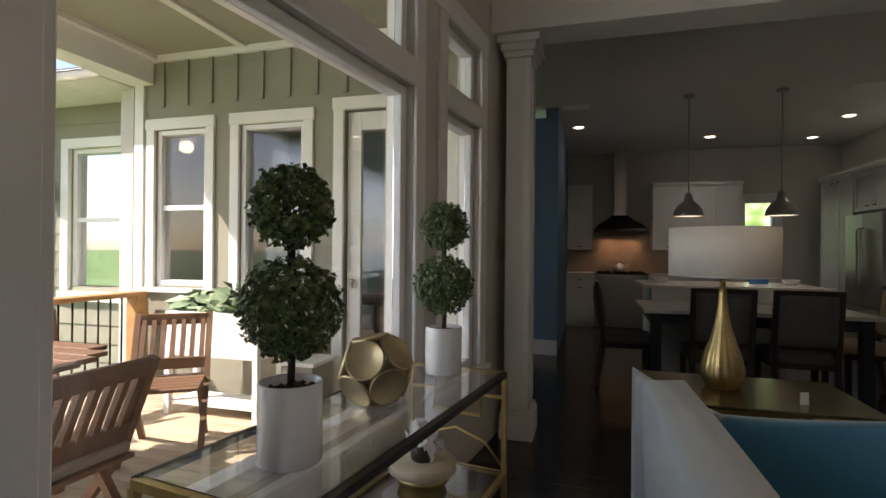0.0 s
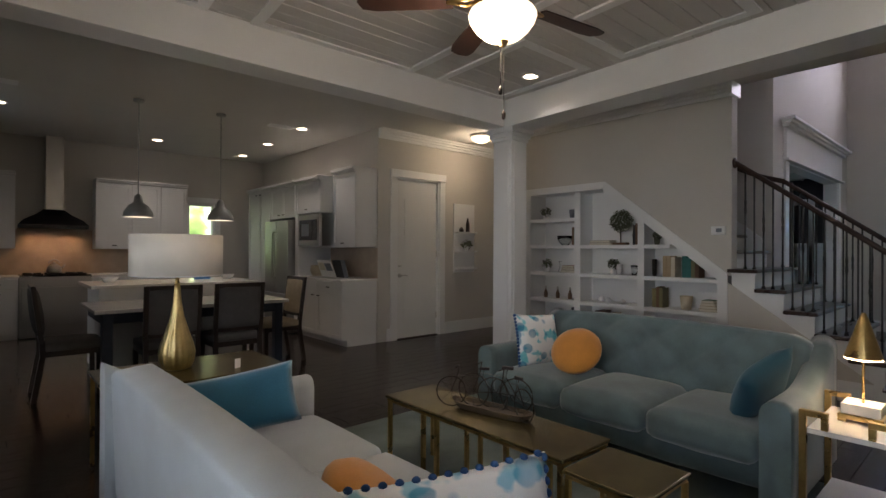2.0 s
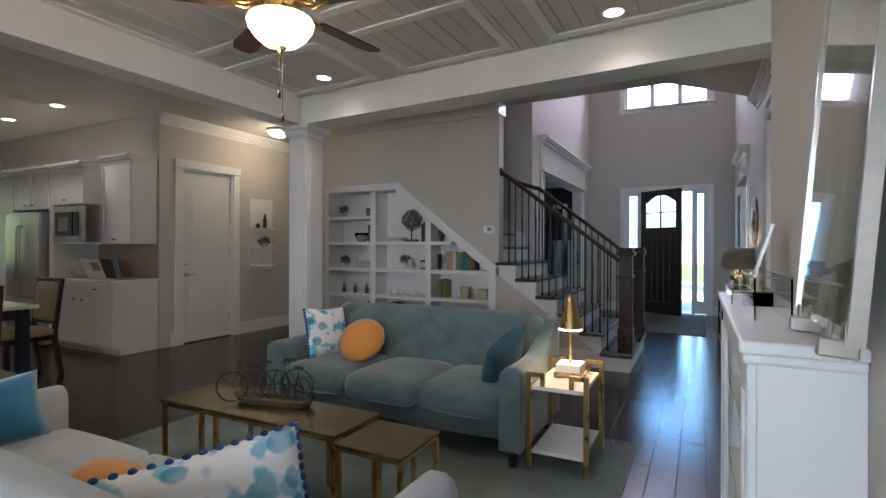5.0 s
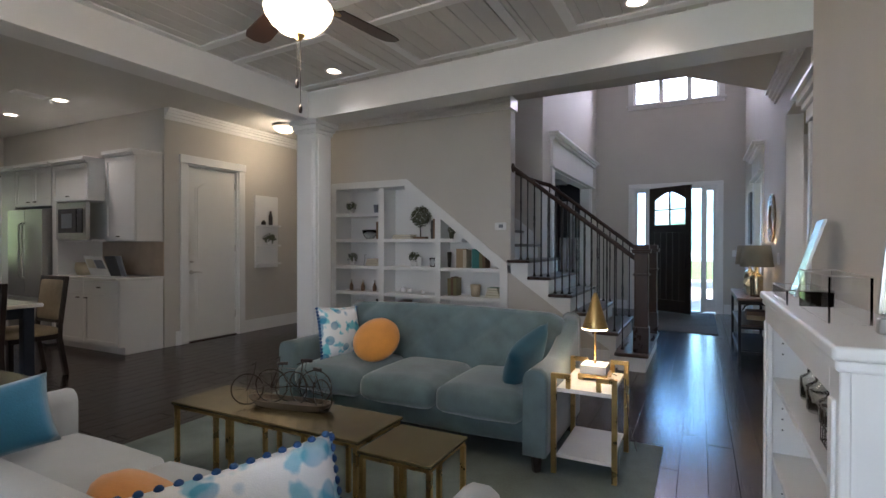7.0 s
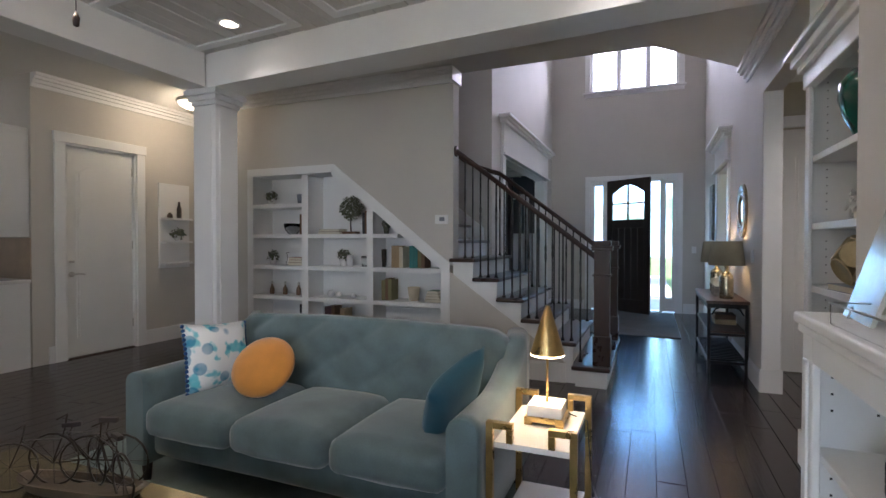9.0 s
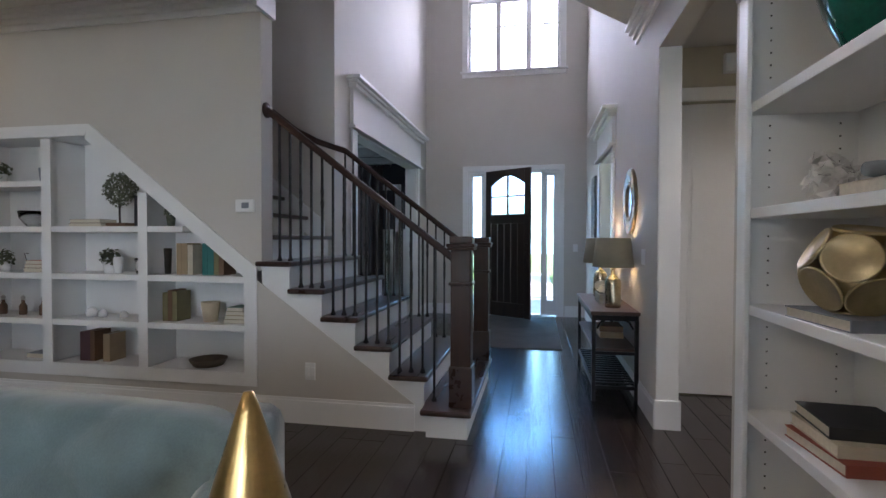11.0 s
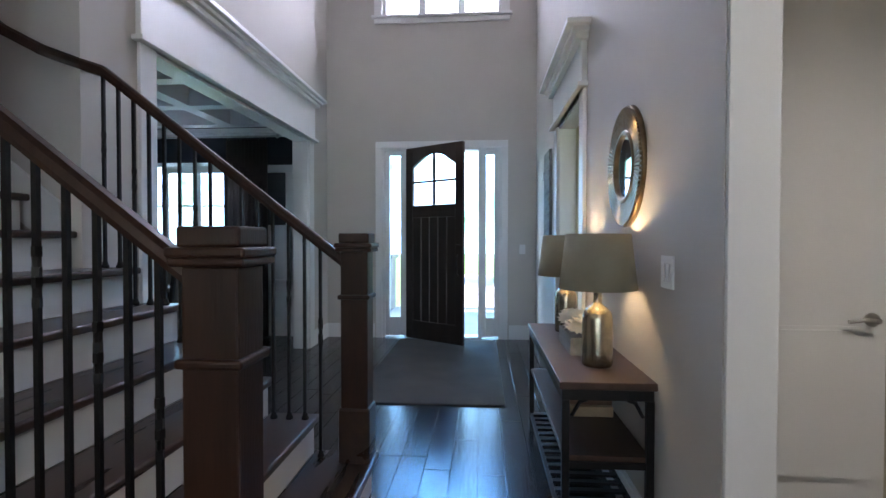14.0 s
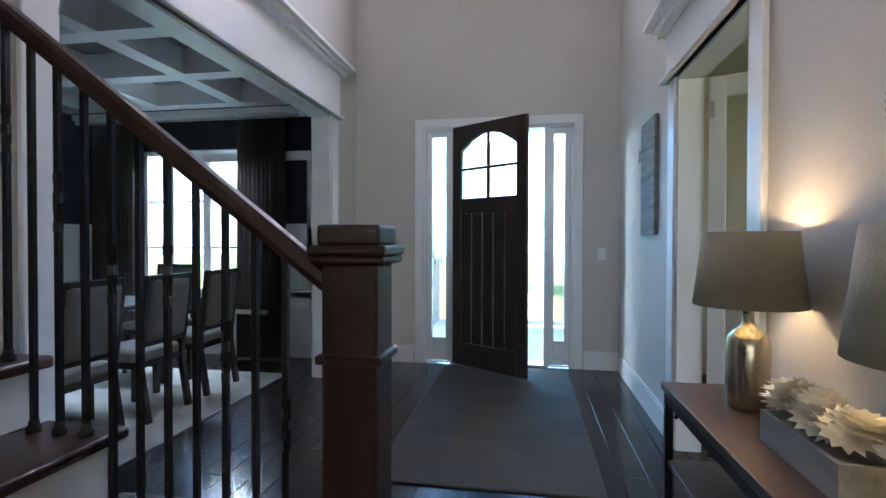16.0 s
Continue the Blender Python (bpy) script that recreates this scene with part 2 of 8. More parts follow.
def wall_y(name, x0, x1, y0, y1, z0, z1, holes, mat, label):
    cols = sorted({(h[0], h[1]) for h in holes})
    out, x = [], x0
    for xa, xb in cols:
        if xa > x:
            out.append((x, xa, y0, y1, z0, z1))
        z = z0
        for h in sorted([h for h in holes if h[:2] == (xa, xb)], key=lambda h: h[2]):
            if h[2] > z:
                out.append((xa, xb, y0, y1, z, h[2]))
            z = h[3]
        if z < z1:
            out.append((xa, xb, y0, y1, z, z1))
        x = xb
    if x < x1:
        out.append((x, x1, y0, y1, z0, z1))
    return solid(name, B(*out), mat, label, "wall")


# the window wall stands a few degrees off the other walls; s runs along it
WM = pose(-0.366, 3.571, 0, 0, 0, -8.5)
ww = wall_x("wall_windows", -0.15, 0.0, -4.8, 0.42, 0, H, [(*W3, 0.55, 2.02), (*W3, 2.14, 2.50), (*W1, 0.55, 2.02), (*W1, 2.14, 2.50), (*W2, 0.55, 2.02), (*W2, 2.14, 2.50)], WALL, "greige wall with tall windows to the porch")
ww.matrix_world = WM
wall_y("wall_fireplace", -1.10, 2.92, -1.15, -0.82, 0, H, [], WALL, "plain greige wall behind the low bookcase")
wall_y("wall_bookcase_back", 2.80, 4.56, -1.60, -1.45, 0, H, [], WALL, "greige wall behind the tall bookcase")
wall_y("wall_hall_header", 4.51, 6.00, -1.24, -1.10, 2.58, H, [], WALL, "greige wall above the side hall opening")
wall_x("wall_hall_side", 4.45, 4.51, -2.9, -1.055, 0, H, [], WALL, "greige wall end beside the tall bookcase")
wall_y("wall_foyer_south", 6.00, 11.0, -1.24, -1.10, 0, 5.7, [(8.03, 9.08, 0, 2.27)], WALL, "tall greige foyer wall with a cased opening")
wall_x("wall_hall_end", 6.80, 6.95, -2.9, -1.24, 0, 2.9, [(-2.17, -1.40, 0, 2.41)], WALL_TAN, "tan end wall of the side hall with a door")
wall_y("wall_hall_south", 4.45, 6.95, -3.05, -2.9, 0, 2.9, [], WALL_TAN, "tan side wall of the hall")
wall_x("wall_front", 11.0, 11.2, -1.24, 1.60, 0, 5.7, [(-0.66, 0.87, 0, 2.45), (-0.66, 0.87, 4.14, 5.35)], WALL, "tall greige foyer wall around the front door")
wall_y("wall_foyer_north", 6.93, 11.2, 1.60, 1.76, 0, 5.7, [(7.50, 10.27, 0, 2.43)], WALL, "tall greige wall with a wide cased opening to the dining room")
wall_x("wall_stair_far", 6.93, 7.08, 1.76, 4.7, 0, 5.7, [], WALL, "greige wall along the stairs")
wall_x("wall_stair_upper", 5.645, 5.80, 1.615, 4.7, H, 5.7, [], WALL, "upper greige wall over the bookshelves")
solid("wall_loft", extrude([(5.82, 1.615), (5.78, -0.22), (6.85, -1.15), (6.85, -1.30), (6.75, -1.30), (5.66, -0.28), (5.70, 1.615)], "z", H + 0.25, 5.7), WALL, "upper wall above the edge of the ceiling", "wall")
wall_y("wall_stair_end", 5.96, 6.92, 4.5, 4.7, 0, 5.7, [], WALL, "wall behind the stairs")
wall_y("wall_garage", 4.12, 8.2, 5.65, 5.80, 0, H, [(4.44, 5.26, 0, 2.36)], WALL, "greige wall with a white panel door")
wall_x("wall_back_hall_end", 8.1, 8.25, 4.5, 5.8, 0, H, [], WALL, "end wall of the back hall")
wall_y("wall_back_hall", 6.70, 8.2, 4.5, 4.65, 0, H, [], WALL, "side wall of the back hall")
wall_x("wall_kitchen_east", 4.12, 4.27, 5.80, 9.85, 0, H, [], WALL, "greige kitchen wall behind the cabinets")
wall_y("wall_kitchen_north", -0.25, 4.27, 9.70, 9.85, 0, H, [(2.72, 3.22, 0.98, 2.15)], WALL, "greige kitchen wall behind the range")
wall_x("wall_kitchen_west", -0.25, -0.10, 6.55, 9.70, 0, H, [], BLUE, "slate blue wall end beside the kitchen")
wall_y("wall_nook_north", -4.0, -0.25, 6.55, 6.70, 0, 2.9, [], BLUE, "slate blue wall of the breakfast room")
wall_x("wall_nook_west", -4.0, -3.85, 4.0, 6.7, 0, 2.9, [], WALL, "wall of the breakfast room")
PW = [(-2.67, -2.04, 0.92, 2.34), (-3.58, -3.02, 0.92, 2.34), (-1.67, -0.77, 0.0, 2.40)]
wall_y("wall_porch", -3.78, -0.30, 4.0, 4.15, -0.3, 3.6, PW, SIDING, "olive grey board and batten porch wall")
wall_y("wall_dining_north", 7.08, 11.2, 5.0, 5.15, 0, 3.0, [], NAVY, "near-black dining room wall")
wall_x("wall_dining_east", 11.0, 11.2, 1.76, 5.0, 0, 3.0, [(2.60, 4.20, 0.62, 2.30)], NAVY, "near-black dining room wall with a wide window")
wall_y("wall_study_south", 6.95, 11.2, -4.2, -4.05, 0, 2.9, [], WALL_TAN, "tan study wall")
wall_x("wall_study_east", 11.0, 11.2, -4.05, -1.24, 0, 2.9, [], WALL_TAN, "tan study wall")

# beams round the room's ceiling; the stair-side beam runs a few degrees off the walls
BZ = 2.70


def lean(bm):
    for v in bm.verts:
        v.co.x += 0.075 * (v.co.y - 3.5)
    return bm


solid("beam_north", B((-0.38, 4.38, 3.54, 3.82, BZ, H - 0.004), bev=0.006), WHITE, "painted white ceiling beam along the kitchen side", "beam")
solid("beam_east", lean(B((4.40, 4.74, -1.14, 3.84, BZ, H - 0.004), bev=0.006)), WHITE, "painted white ceiling beam along the stair side", "beam")

# wall around the under-stair shelves
solid("wall_shelf", extrude([(4.185, 0.0), (4.5, 0.0), (4.5, H), (1.615, H), (1.615, 1.06), (1.70, 1.06), (3.035, 2.09), (4.185, 2.09)], "x", 5.645, 5.80), WALL, "greige wall around the under-stair bookshelves", "wall")
solid("wall_under_shelf", B((5.645, 5.80, 1.615, 4.185, 0.0, 0.26)), WALL, "low greige wall under the bookshelves", "wall")

# ---- trim ----
TRIM = tagged(new("trim"), "white painted mouldings, casings and crown", "trim", kind="structure")
BASEB = tagged(new("baseboard"), "tall white painted baseboard", "baseboard", kind="structure")


def base_x(x, y0, y1, side):
    """Baseboard on a wall face at x that looks along side (+1 or -1)."""
    a, b = sorted((x, x + side * 0.016))
    bm = B((a, b, y0, y1, 0, 0.16))
    a, b = sorted((x, x + side * 0.010))
    box(bm, a, b, y0, y1, 0.16, 0.18)
    part("baseboard_run", bm, WHITE, BASEB)


def base_y(y, x0, x1, side):
    a, b = sorted((y, y + side * 0.016))
    bm = B((x0, x1, a, b, 0, 0.16))
    a, b = sorted((y, y + side * 0.010))
    box(bm, x0, x1, a, b, 0.16, 0.18)
    part("baseboard_run", bm, WHITE, BASEB)


base_y(5.65, 4.27, 4.33, -1)
base_y(5.65, 5.38, 8.1, -1)
base_x(5.641, 0.50, 4.5, -1)
base_y(-1.10, 6.00, 7.62, 1)
base_y(-1.10, 9.24, 11.0, 1)
base_x(6.00, -1.256, -1.084, -1)
base_x(11.0, -1.10, -0.76, -1)
base_x(11.0, 0.97, 1.60, -1)
base_y(6.55, -3.85, -0.25, -1)
base_y(6.534, -0.25, -0.10, -1)
base_x(4.51, -2.9, -1.10, 1)
base_x(6.80, -2.9, -2.28, -1)
base_x(11.0, 1.76, 5.0, -1)
base_y(1.60, 6.93, 7.36, -1)
base_y(1.60, 10.44, 11.0, -1)


def crown(points, name="crown"):
    """Stepped crown along a straight run: ((x0, y0), (x1, y1), (nx, ny)) with the room side n."""
    (x0, y0), (x1, y1), (nx, ny) = points
    bm = bmesh.new()
    for d, za, zb in ((0.10, H - 0.035, H - 0.002), (0.075, H - 0.065, H - 0.035), (0.045, H - 0.10, H - 0.065), (0.02, H - 0.14, H - 0.10)):
        xs = sorted((x0, x1)) if x0 != x1 else sorted((x0, x0 + nx * d))
        ys = sorted((y0, y1)) if y0 != y1 else sorted((y0, y0 + ny * d))
        box(bm, *xs, *ys, za, zb)
    part(name, bm, WHITE, TRIM)


crown(((5.645, 1.615), (5.645, 4.50), (-1, 0)))
crown(((4.12, 5.65), (8.1, 5.65), (0, -1)))
crown(((4.54, -1.10), (6.75, -1.10), (0, 1)))
part("crown_return", B((5.545, 5.80, 1.585, 1.613, H - 0.14, H - 0.002)), WHITE, TRIM)

# trim boards on the board ceiling
def lean_frame(*boxes):
    return lean(B(*boxes))


part("ceiling_board_frame", lean_frame((4.22, 4.30, 0.90, 2.02, H - 0.03, H - 0.001), (4.22, 4.30, 2.34, 3.55, H - 0.03, H - 0.001), (4.22, 4.30, -0.85, 0.58, H - 0.03, H - 0.001),
     (3.34, 4.22, 3.47, 3.55, H - 0.03, H - 0.001), (3.34, 4.22, 2.34, 2.42, H - 0.03, H - 0.001), (3.34, 3.42, 2.42, 3.47, H - 0.03, H - 0.001)), WHITE, TRIM)
part("ceiling_board_frame", lean_frame((1.50, 3.05, 3.47, 3.55, H - 0.03, H - 0.001), (2.97, 3.05, 2.34, 3.47, H - 0.03, H - 0.001), (1.50, 1.58, 2.34, 3.47, H - 0.03, H - 0.001), (1.58, 2.97, 2.34, 2.42, H - 0.03, H - 0.001),
     (-0.1, 1.2, 3.47, 3.55, H - 0.03, H - 0.001), (1.12, 1.20, 2.34, 3.47, H - 0.03, H - 0.001), (-0.1, 1.12, 2.34, 2.42, H - 0.03, H - 0.001)), WHITE, TRIM)
for ya, yb in ((0.90, 2.02), (-0.85, 0.58)):
    for xa, xb in ((3.34, 4.22), (1.50, 3.05), (-0.1, 1.2)):
        bm = B((xa, xb, ya, ya + 0.08, H - 0.03, H - 0.001), (xa, xb, yb - 0.08, yb, H - 0.03, H - 0.001), (xa, xa + 0.08, ya + 0.08, yb - 0.08, H - 0.03, H - 0.001))
        if xb < 4:
            box(bm, xb - 0.08, xb, ya + 0.08, yb - 0.08, H - 0.03, H - 0.001)
        part("ceiling_board_frame", lean(bm), WHITE, TRIM)
bm = bmesh.new()
k = 0
y = -0.96
while y < 3.69:
    box(bm, -0.95, 4.42 + 0.075 * (y - 3.5), y, min(y + 0.133, 3.70), H - 0.014 - 0.002 * (k % 3), H - 0.001, bev=0.003, seg=1)
    y += 0.140
    k += 1
solid("ceiling_boards", bm, SHIPLAP, "pale grey painted tongue and groove ceiling boards", "ceiling")


def casing_y(y, side, xa, xb, zt, w=0.11, head=0.0, d=0.025, over=0.0):
    """Flat casing round an opening in a wall face at y; head adds a tall entablature with a cap."""
    a, b = sorted((y, y + side * d))
    bm = B((xa - w, xa, a, b, 0, zt), (xb, xb + w, a, b, 0, zt), bev=0.004, seg=1)
    e, f = sorted((y, y + side * (d + 0.012)))
    box(bm, xa - w - 0.01, xb + w + 0.01, e, f, zt, zt + (head or w), bev=0.004, seg=1)
    if head:
        for k, (p, za, zb) in enumerate(((0.045, 0.0, 0.03), (0.055, head - 0.02, head + 0.02), (0.085, head + 0.02, head + 0.05), (0.125, head + 0.05, head + 0.085))):
            e, f = sorted((y, y + side * (d + p)))
            box(bm, xa - w - p, xb + w + p, e, f, zt + za, zt + zb, bev=0.003, seg=1)
    part("casing", bm, WHITE, TRIM)


def jamb_y(y0, y1, xa, xb, zt, t=0.02):
    part("jamb", B((xa, xa + t, y0 - 0.003, y1 + 0.003, 0, zt - t), (xb - t, xb, y0 - 0.003, y1 + 0.003, 0, zt - t), (xa, xb, y0 - 0.003, y1 + 0.003, zt - t, zt)), WHITE, TRIM)


casing_y(1.60, -1, 7.50, 10.27, 2.43, 0.15, head=0.43)
casing_y(1.76, 1, 7.50, 10.27, 2.43, 0.12)
jamb_y(1.60, 1.76, 7.50, 10.27, 2.43)
casing_y(-1.10, 1, 8.03, 9.08, 2.27, 0.13, head=0.32)
jamb_y(-1.24, -1.10, 8.03, 9.08, 2.27)
casing_y(5.65, -1, 4.44, 5.26, 2.36, 0.11)
jamb_y(5.65, 5.80, 4.44, 5.26, 2.36)
# white corner trim at the wall end and header of the side hall
part("wall_end_casing", B((5.985, 6.00, -1.245, -1.103, 0.18, 2.58), (5.972, 6.00, -1.258, -1.088, 0.0, 0.20), bev=0.003, seg=1), WHITE, TRIM)
part("hall_side_casing", B((4.51, 4.53, -1.24, -1.08, 0.20, 2.58), (4.51, 4.54, -1.25, -1.07, 0.0, 0.20), bev=0.003, seg=1), WHITE, TRIM)


def casing_x(x, side, ya, yb, za, zb, w=0.09, d=0.025, sill=False):
    a, b = sorted((x, x + side * d))
    bm = B((a, b, ya - w, ya, za, zb), (a, b, yb, yb + w, za, zb), (a, b, ya - w, yb + w, zb, zb + w), bev=0.004, seg=1)
    if sill:
        e, f = sorted((x, x + side * 0.06))
        box(bm, e, f, ya - w - 0.03, yb + w + 0.03, za - 0.035, za, bev=0.006)
        box(bm, a, b, ya - w, yb + w, za - 0.10, za - 0.035, bev=0.004, seg=1)
    part("casing", bm, WHITE, TRIM)


casing_x(11.0, -1, -0.66, 0.87, 0.0, 2.45, 0.085)
casing_x(11.0, -1, -0.66, 0.87, 4.14, 5.35, 0.10, sill=True)
casing_x(6.80, -1, -2.17, -1.40, 0.0, 2.41, 0.11)


# ---- windows ----
def window_x(name, x0, x1, ya, yb, za, zb, cols=1, rows=1, label="white framed window", fr=0.05, mid=False, mul=0.02):
    """Window in a wall across x. Frame, bars and panes."""
    w = tagged(new(name), label, "window", kind="structure")
    c = (x0 + x1) / 2
    part("window_frame", B((c - 0.04, c + 0.04, ya, ya + fr, za, zb), (c - 0.04, c + 0.04, yb - fr, yb, za, zb), (c - 0.04, c + 0.04, ya + fr, yb - fr, za, za + fr), (c - 0.04, c + 0.04, ya + fr, yb - fr, zb - fr, zb), bev=0.004, seg=1), WHITE, w)
    for i in range(1, cols):
        y = ya + fr + (yb - ya - 2 * fr) * i / cols
        part("mullion", B((c - 0.025, c + 0.025, y - mul, y + mul, za + fr, zb - fr)), WHITE, w)
    for i in range(1, rows):
        z = za + fr + (zb - za - 2 * fr) * i / rows
        part("glazing_bar", B((c - 0.02, c + 0.02, ya + fr, yb - fr, z - 0.012, z + 0.012)), WHITE, w)
    if mid:
        z = (za + zb) / 2
        part("meeting_rail", B((c - 0.03, c + 0.03, ya + fr, yb - fr, z - 0.02, z + 0.02)), WHITE, w)
    clear(part("pane", B((c - 0.003, c + 0.003, ya + fr, yb - fr, za + fr, zb - fr)), GLASS, w))
    return w


def window_y(name, y0, y1, xa, xb, za, zb, cols=1, rows=1, label="white framed window", fr=0.05, mid=False):
    w = tagged(new(name), label, "window", kind="structure")
    c = (y0 + y1) / 2
    part("window_frame", B((xa, xa + fr, c - 0.06, c + 0.06, za, zb), (xb - fr, xb, c - 0.06, c + 0.06, za, zb), (xa + fr, xb - fr, c - 0.06, c + 0.06, za, za + fr), (xa + fr, xb - fr, c - 0.06, c + 0.06, zb - fr, zb), bev=0.004, seg=1), WHITE, w)
    if mid:
        z = za + (zb - za) * 0.5
        part("meeting_rail", B((xa + fr, xb - fr, c - 0.04, c + 0.04, z - 0.022, z + 0.022)), WHITE, w)
    clear(part("pane", B((xa + fr, xb - fr, c - 0.003, c + 0.003, za + fr, zb - fr)), GLASS, w))
    return w


for i, (ya, yb) in zip((0, 1, 6), (W1, W2, W3)):
    window_x("window_%d" % (2 * i + 1), -0.15, 0.0, ya, yb, 0.55, 2.02, label="tall white framed fixed window to the porch", fr=0.05).matrix_world = WM
    window_x("window_%d" % (2 * i + 2), -0.15, 0.0, ya, yb, 2.14, 2.50, label="white framed transom window", fr=0.05).matrix_world = WM
# casings of the window wall
wc = tagged(new("window_trim"), "painted casings of the window wall", "trim", kind="structure")
wc.matrix_world = WM
part("window_casing", B((0.0, 0.02, -2.765, -2.645, 0.55, 2.50), (0.0, 0.02, -1.127, -1.03, 0.55, 2.50), (0.0, 0.02, -0.868, -0.771, 0.55, 2.50), (0.0, 0.02, -0.253, -0.15, 0.55, 2.50),
     (0.0, 0.025, -2.765, -0.15, 2.50, 2.62), (0.0, 0.03, -2.645, -1.127, 2.02, 2.14), (0.0, 0.03, -0.771, -0.253, 2.02, 2.14), (0.0, 0.05, -2.78, -0.13, 0.52, 0.55), (0.0, 0.02, -2.765, -0.15, 0.42, 0.52), bev=0.005, seg=1), WHITE, wc)
part("window_crown", B((0.0, 0.08, -4.4, 0.0, H - 0.06, H - 0.018), (0.0, 0.05, -4.4, 0.0, H - 0.13, H - 0.06)), WHITE, wc)

window_x("window_5", 11.0, 11.2, -0.66, -0.15, 4.14, 5.35, cols=1, rows=1, label="tall clerestory window over the front door", fr=0.045)
window_x("window_6", 11.0, 11.2, -0.15, 0.36, 4.14, 5.35, label="tall clerestory window over the front door", fr=0.045)
window_x("window_7", 11.0, 11.2, 0.36, 0.87, 4.14, 5.35, label="tall clerestory window over the front door", fr=0.045)
for ya, yb in ((-0.66, -0.15), (-0.15, 0.36), (0.36, 0.87)):
    m = (ya + yb) / 2
    part("upper_bars", B((11.08, 11.12, ya + 0.045, yb - 0.045, 4.90, 4.925), (11.08, 11.12, m - 0.01, m + 0.01, 4.925, 5.305)), WHITE, TRIM)
window_x("window_8", 11.0, 11.2, 2.60, 3.40, 0.62, 2.30, cols=2, rows=3, label="white gridded dining room window", mid=False, mul=0.01)
window_x("window_9", 11.0, 11.2, 3.40, 4.20, 0.62, 2.30, cols=2, rows=3, label="white gridded dining room window", mid=False, mul=0.01)
casing_x(11.0, -1, 2.15, 3.75, 0.75, 2.15, 0.10, sill=True)
window_y("window_11", 9.70, 9.85, 2.72, 3.22, 0.98, 2.15, label="white framed kitchen window", mid=False)
part("kitchen_window_casing", B((2.64, 2.72, 9.675, 9.70, 0.93, 2.25), (3.22, 3.30, 9.675, 9.70, 0.93, 2.25), (2.72, 3.22, 9.675, 9.70, 2.15, 2.25)), WHITE, TRIM)

# ---- front door ----
door = tagged(new("door_1"), "dark espresso wood front door standing ajar", "front door", kind="structure")
door.matrix_world = pose(10.99, 0.53, 0, 0, 0, -90 - 34)
DW = 0.90
part("door_leaf", B((0, 0.11, -0.045, 0, 0.02, 2.43), (DW - 0.11, DW, -0.045, 0, 0.02, 2.43), (0.11, DW - 0.11, -0.045, 0, 0.02, 0.25), (0.11, DW - 0.11, -0.045, 0, 1.55, 1.70), bev=0.004, seg=1), DOORWOOD, door)
arch = [(0.11, 2.43), (0.11, 2.18)] + [(0.11 + (DW - 0.22) * i / 12, 2.18 + 0.15 * math.sin(math.pi * i / 12)) for i in range(1, 12)] + [(DW - 0.11, 2.18), (DW - 0.11, 2.43)]
part("door_arch", extrude(arch, "y", -0.045, 0), DOORWOOD, door)
for i in range(5):
    x = 0.11 + 0.136 * i
    part("door_board", B((x + 0.003, x + 0.133, -0.034, -0.011, 0.25, 1.55), bev=0.004, seg=1), DOORWOOD, door)
part("door_bars", B((DW / 2 - 0.014, DW / 2 + 0.014, -0.036, -0.009, 1.70, 2.33), (0.11, DW / 2 - 0.014, -0.036, -0.009, 1.98, 2.005), (DW / 2 + 0.014, DW - 0.11, -0.036, -0.009, 1.98, 2.005)), DOORWOOD, door)
clear(part("pane", B((0.11, DW - 0.11, -0.025, -0.020, 1.70, 2.33)), GLASS, door))
part("door_handle", tube([(DW - 0.06, -0.06, 0.85), (DW - 0.06, -0.085, 0.88), (DW - 0.06, -0.085, 1.06), (DW - 0.06, -0.06, 1.09)], 0.012), IRON, door, "dark bronze pull handle")
part("deadbolt", lathe([(0, 0), (0.028, 0), (0.028, 0.02), (0, 0.02)], 16, (DW - 0.06, -0.05, 1.20)), IRON, door, "round dark deadbolt")
part("door_frame", B((11.0, 11.2, 0.54, 0.585, 0, 2.45), (11.0, 11.2, -0.415, -0.37, 0, 2.45), (11.0, 11.2, 0.84, 0.87, 0, 2.45), (11.0, 11.2, -0.66, -0.63, 0, 2.45), (11.0, 11.2, -0.66, 0.87, 2.42, 2.45), (11.0, 11.2, -0.37, 0.54, 0.0, 0.02)), WHITE, TRIM)
for ya, yb in ((0.585, 0.84), (-0.63, -0.415)):
    window_x("sidelight", 11.02, 11.16, ya, yb, 0.02, 2.42, label="narrow white sidelight beside the front door", fr=0.055)
    part("sidelight_panel", B((11.07, 11.11, ya + 0.05, yb - 0.05, 0.06, 0.26), bev=0.006), WHITE, TRIM)

# ---- interior panel doors ----
BRUSHED = material("brushed_nickel", (0.55, 0.53, 0.50), 0.32, metal=1.0, vary=0.08, scale=30, bump=0.02)
DOORWHITE = material("white_door_paint", (0.74, 0.74, 0.72), 0.42, vary=0.02, scale=3, bump=0.02, fine=140)


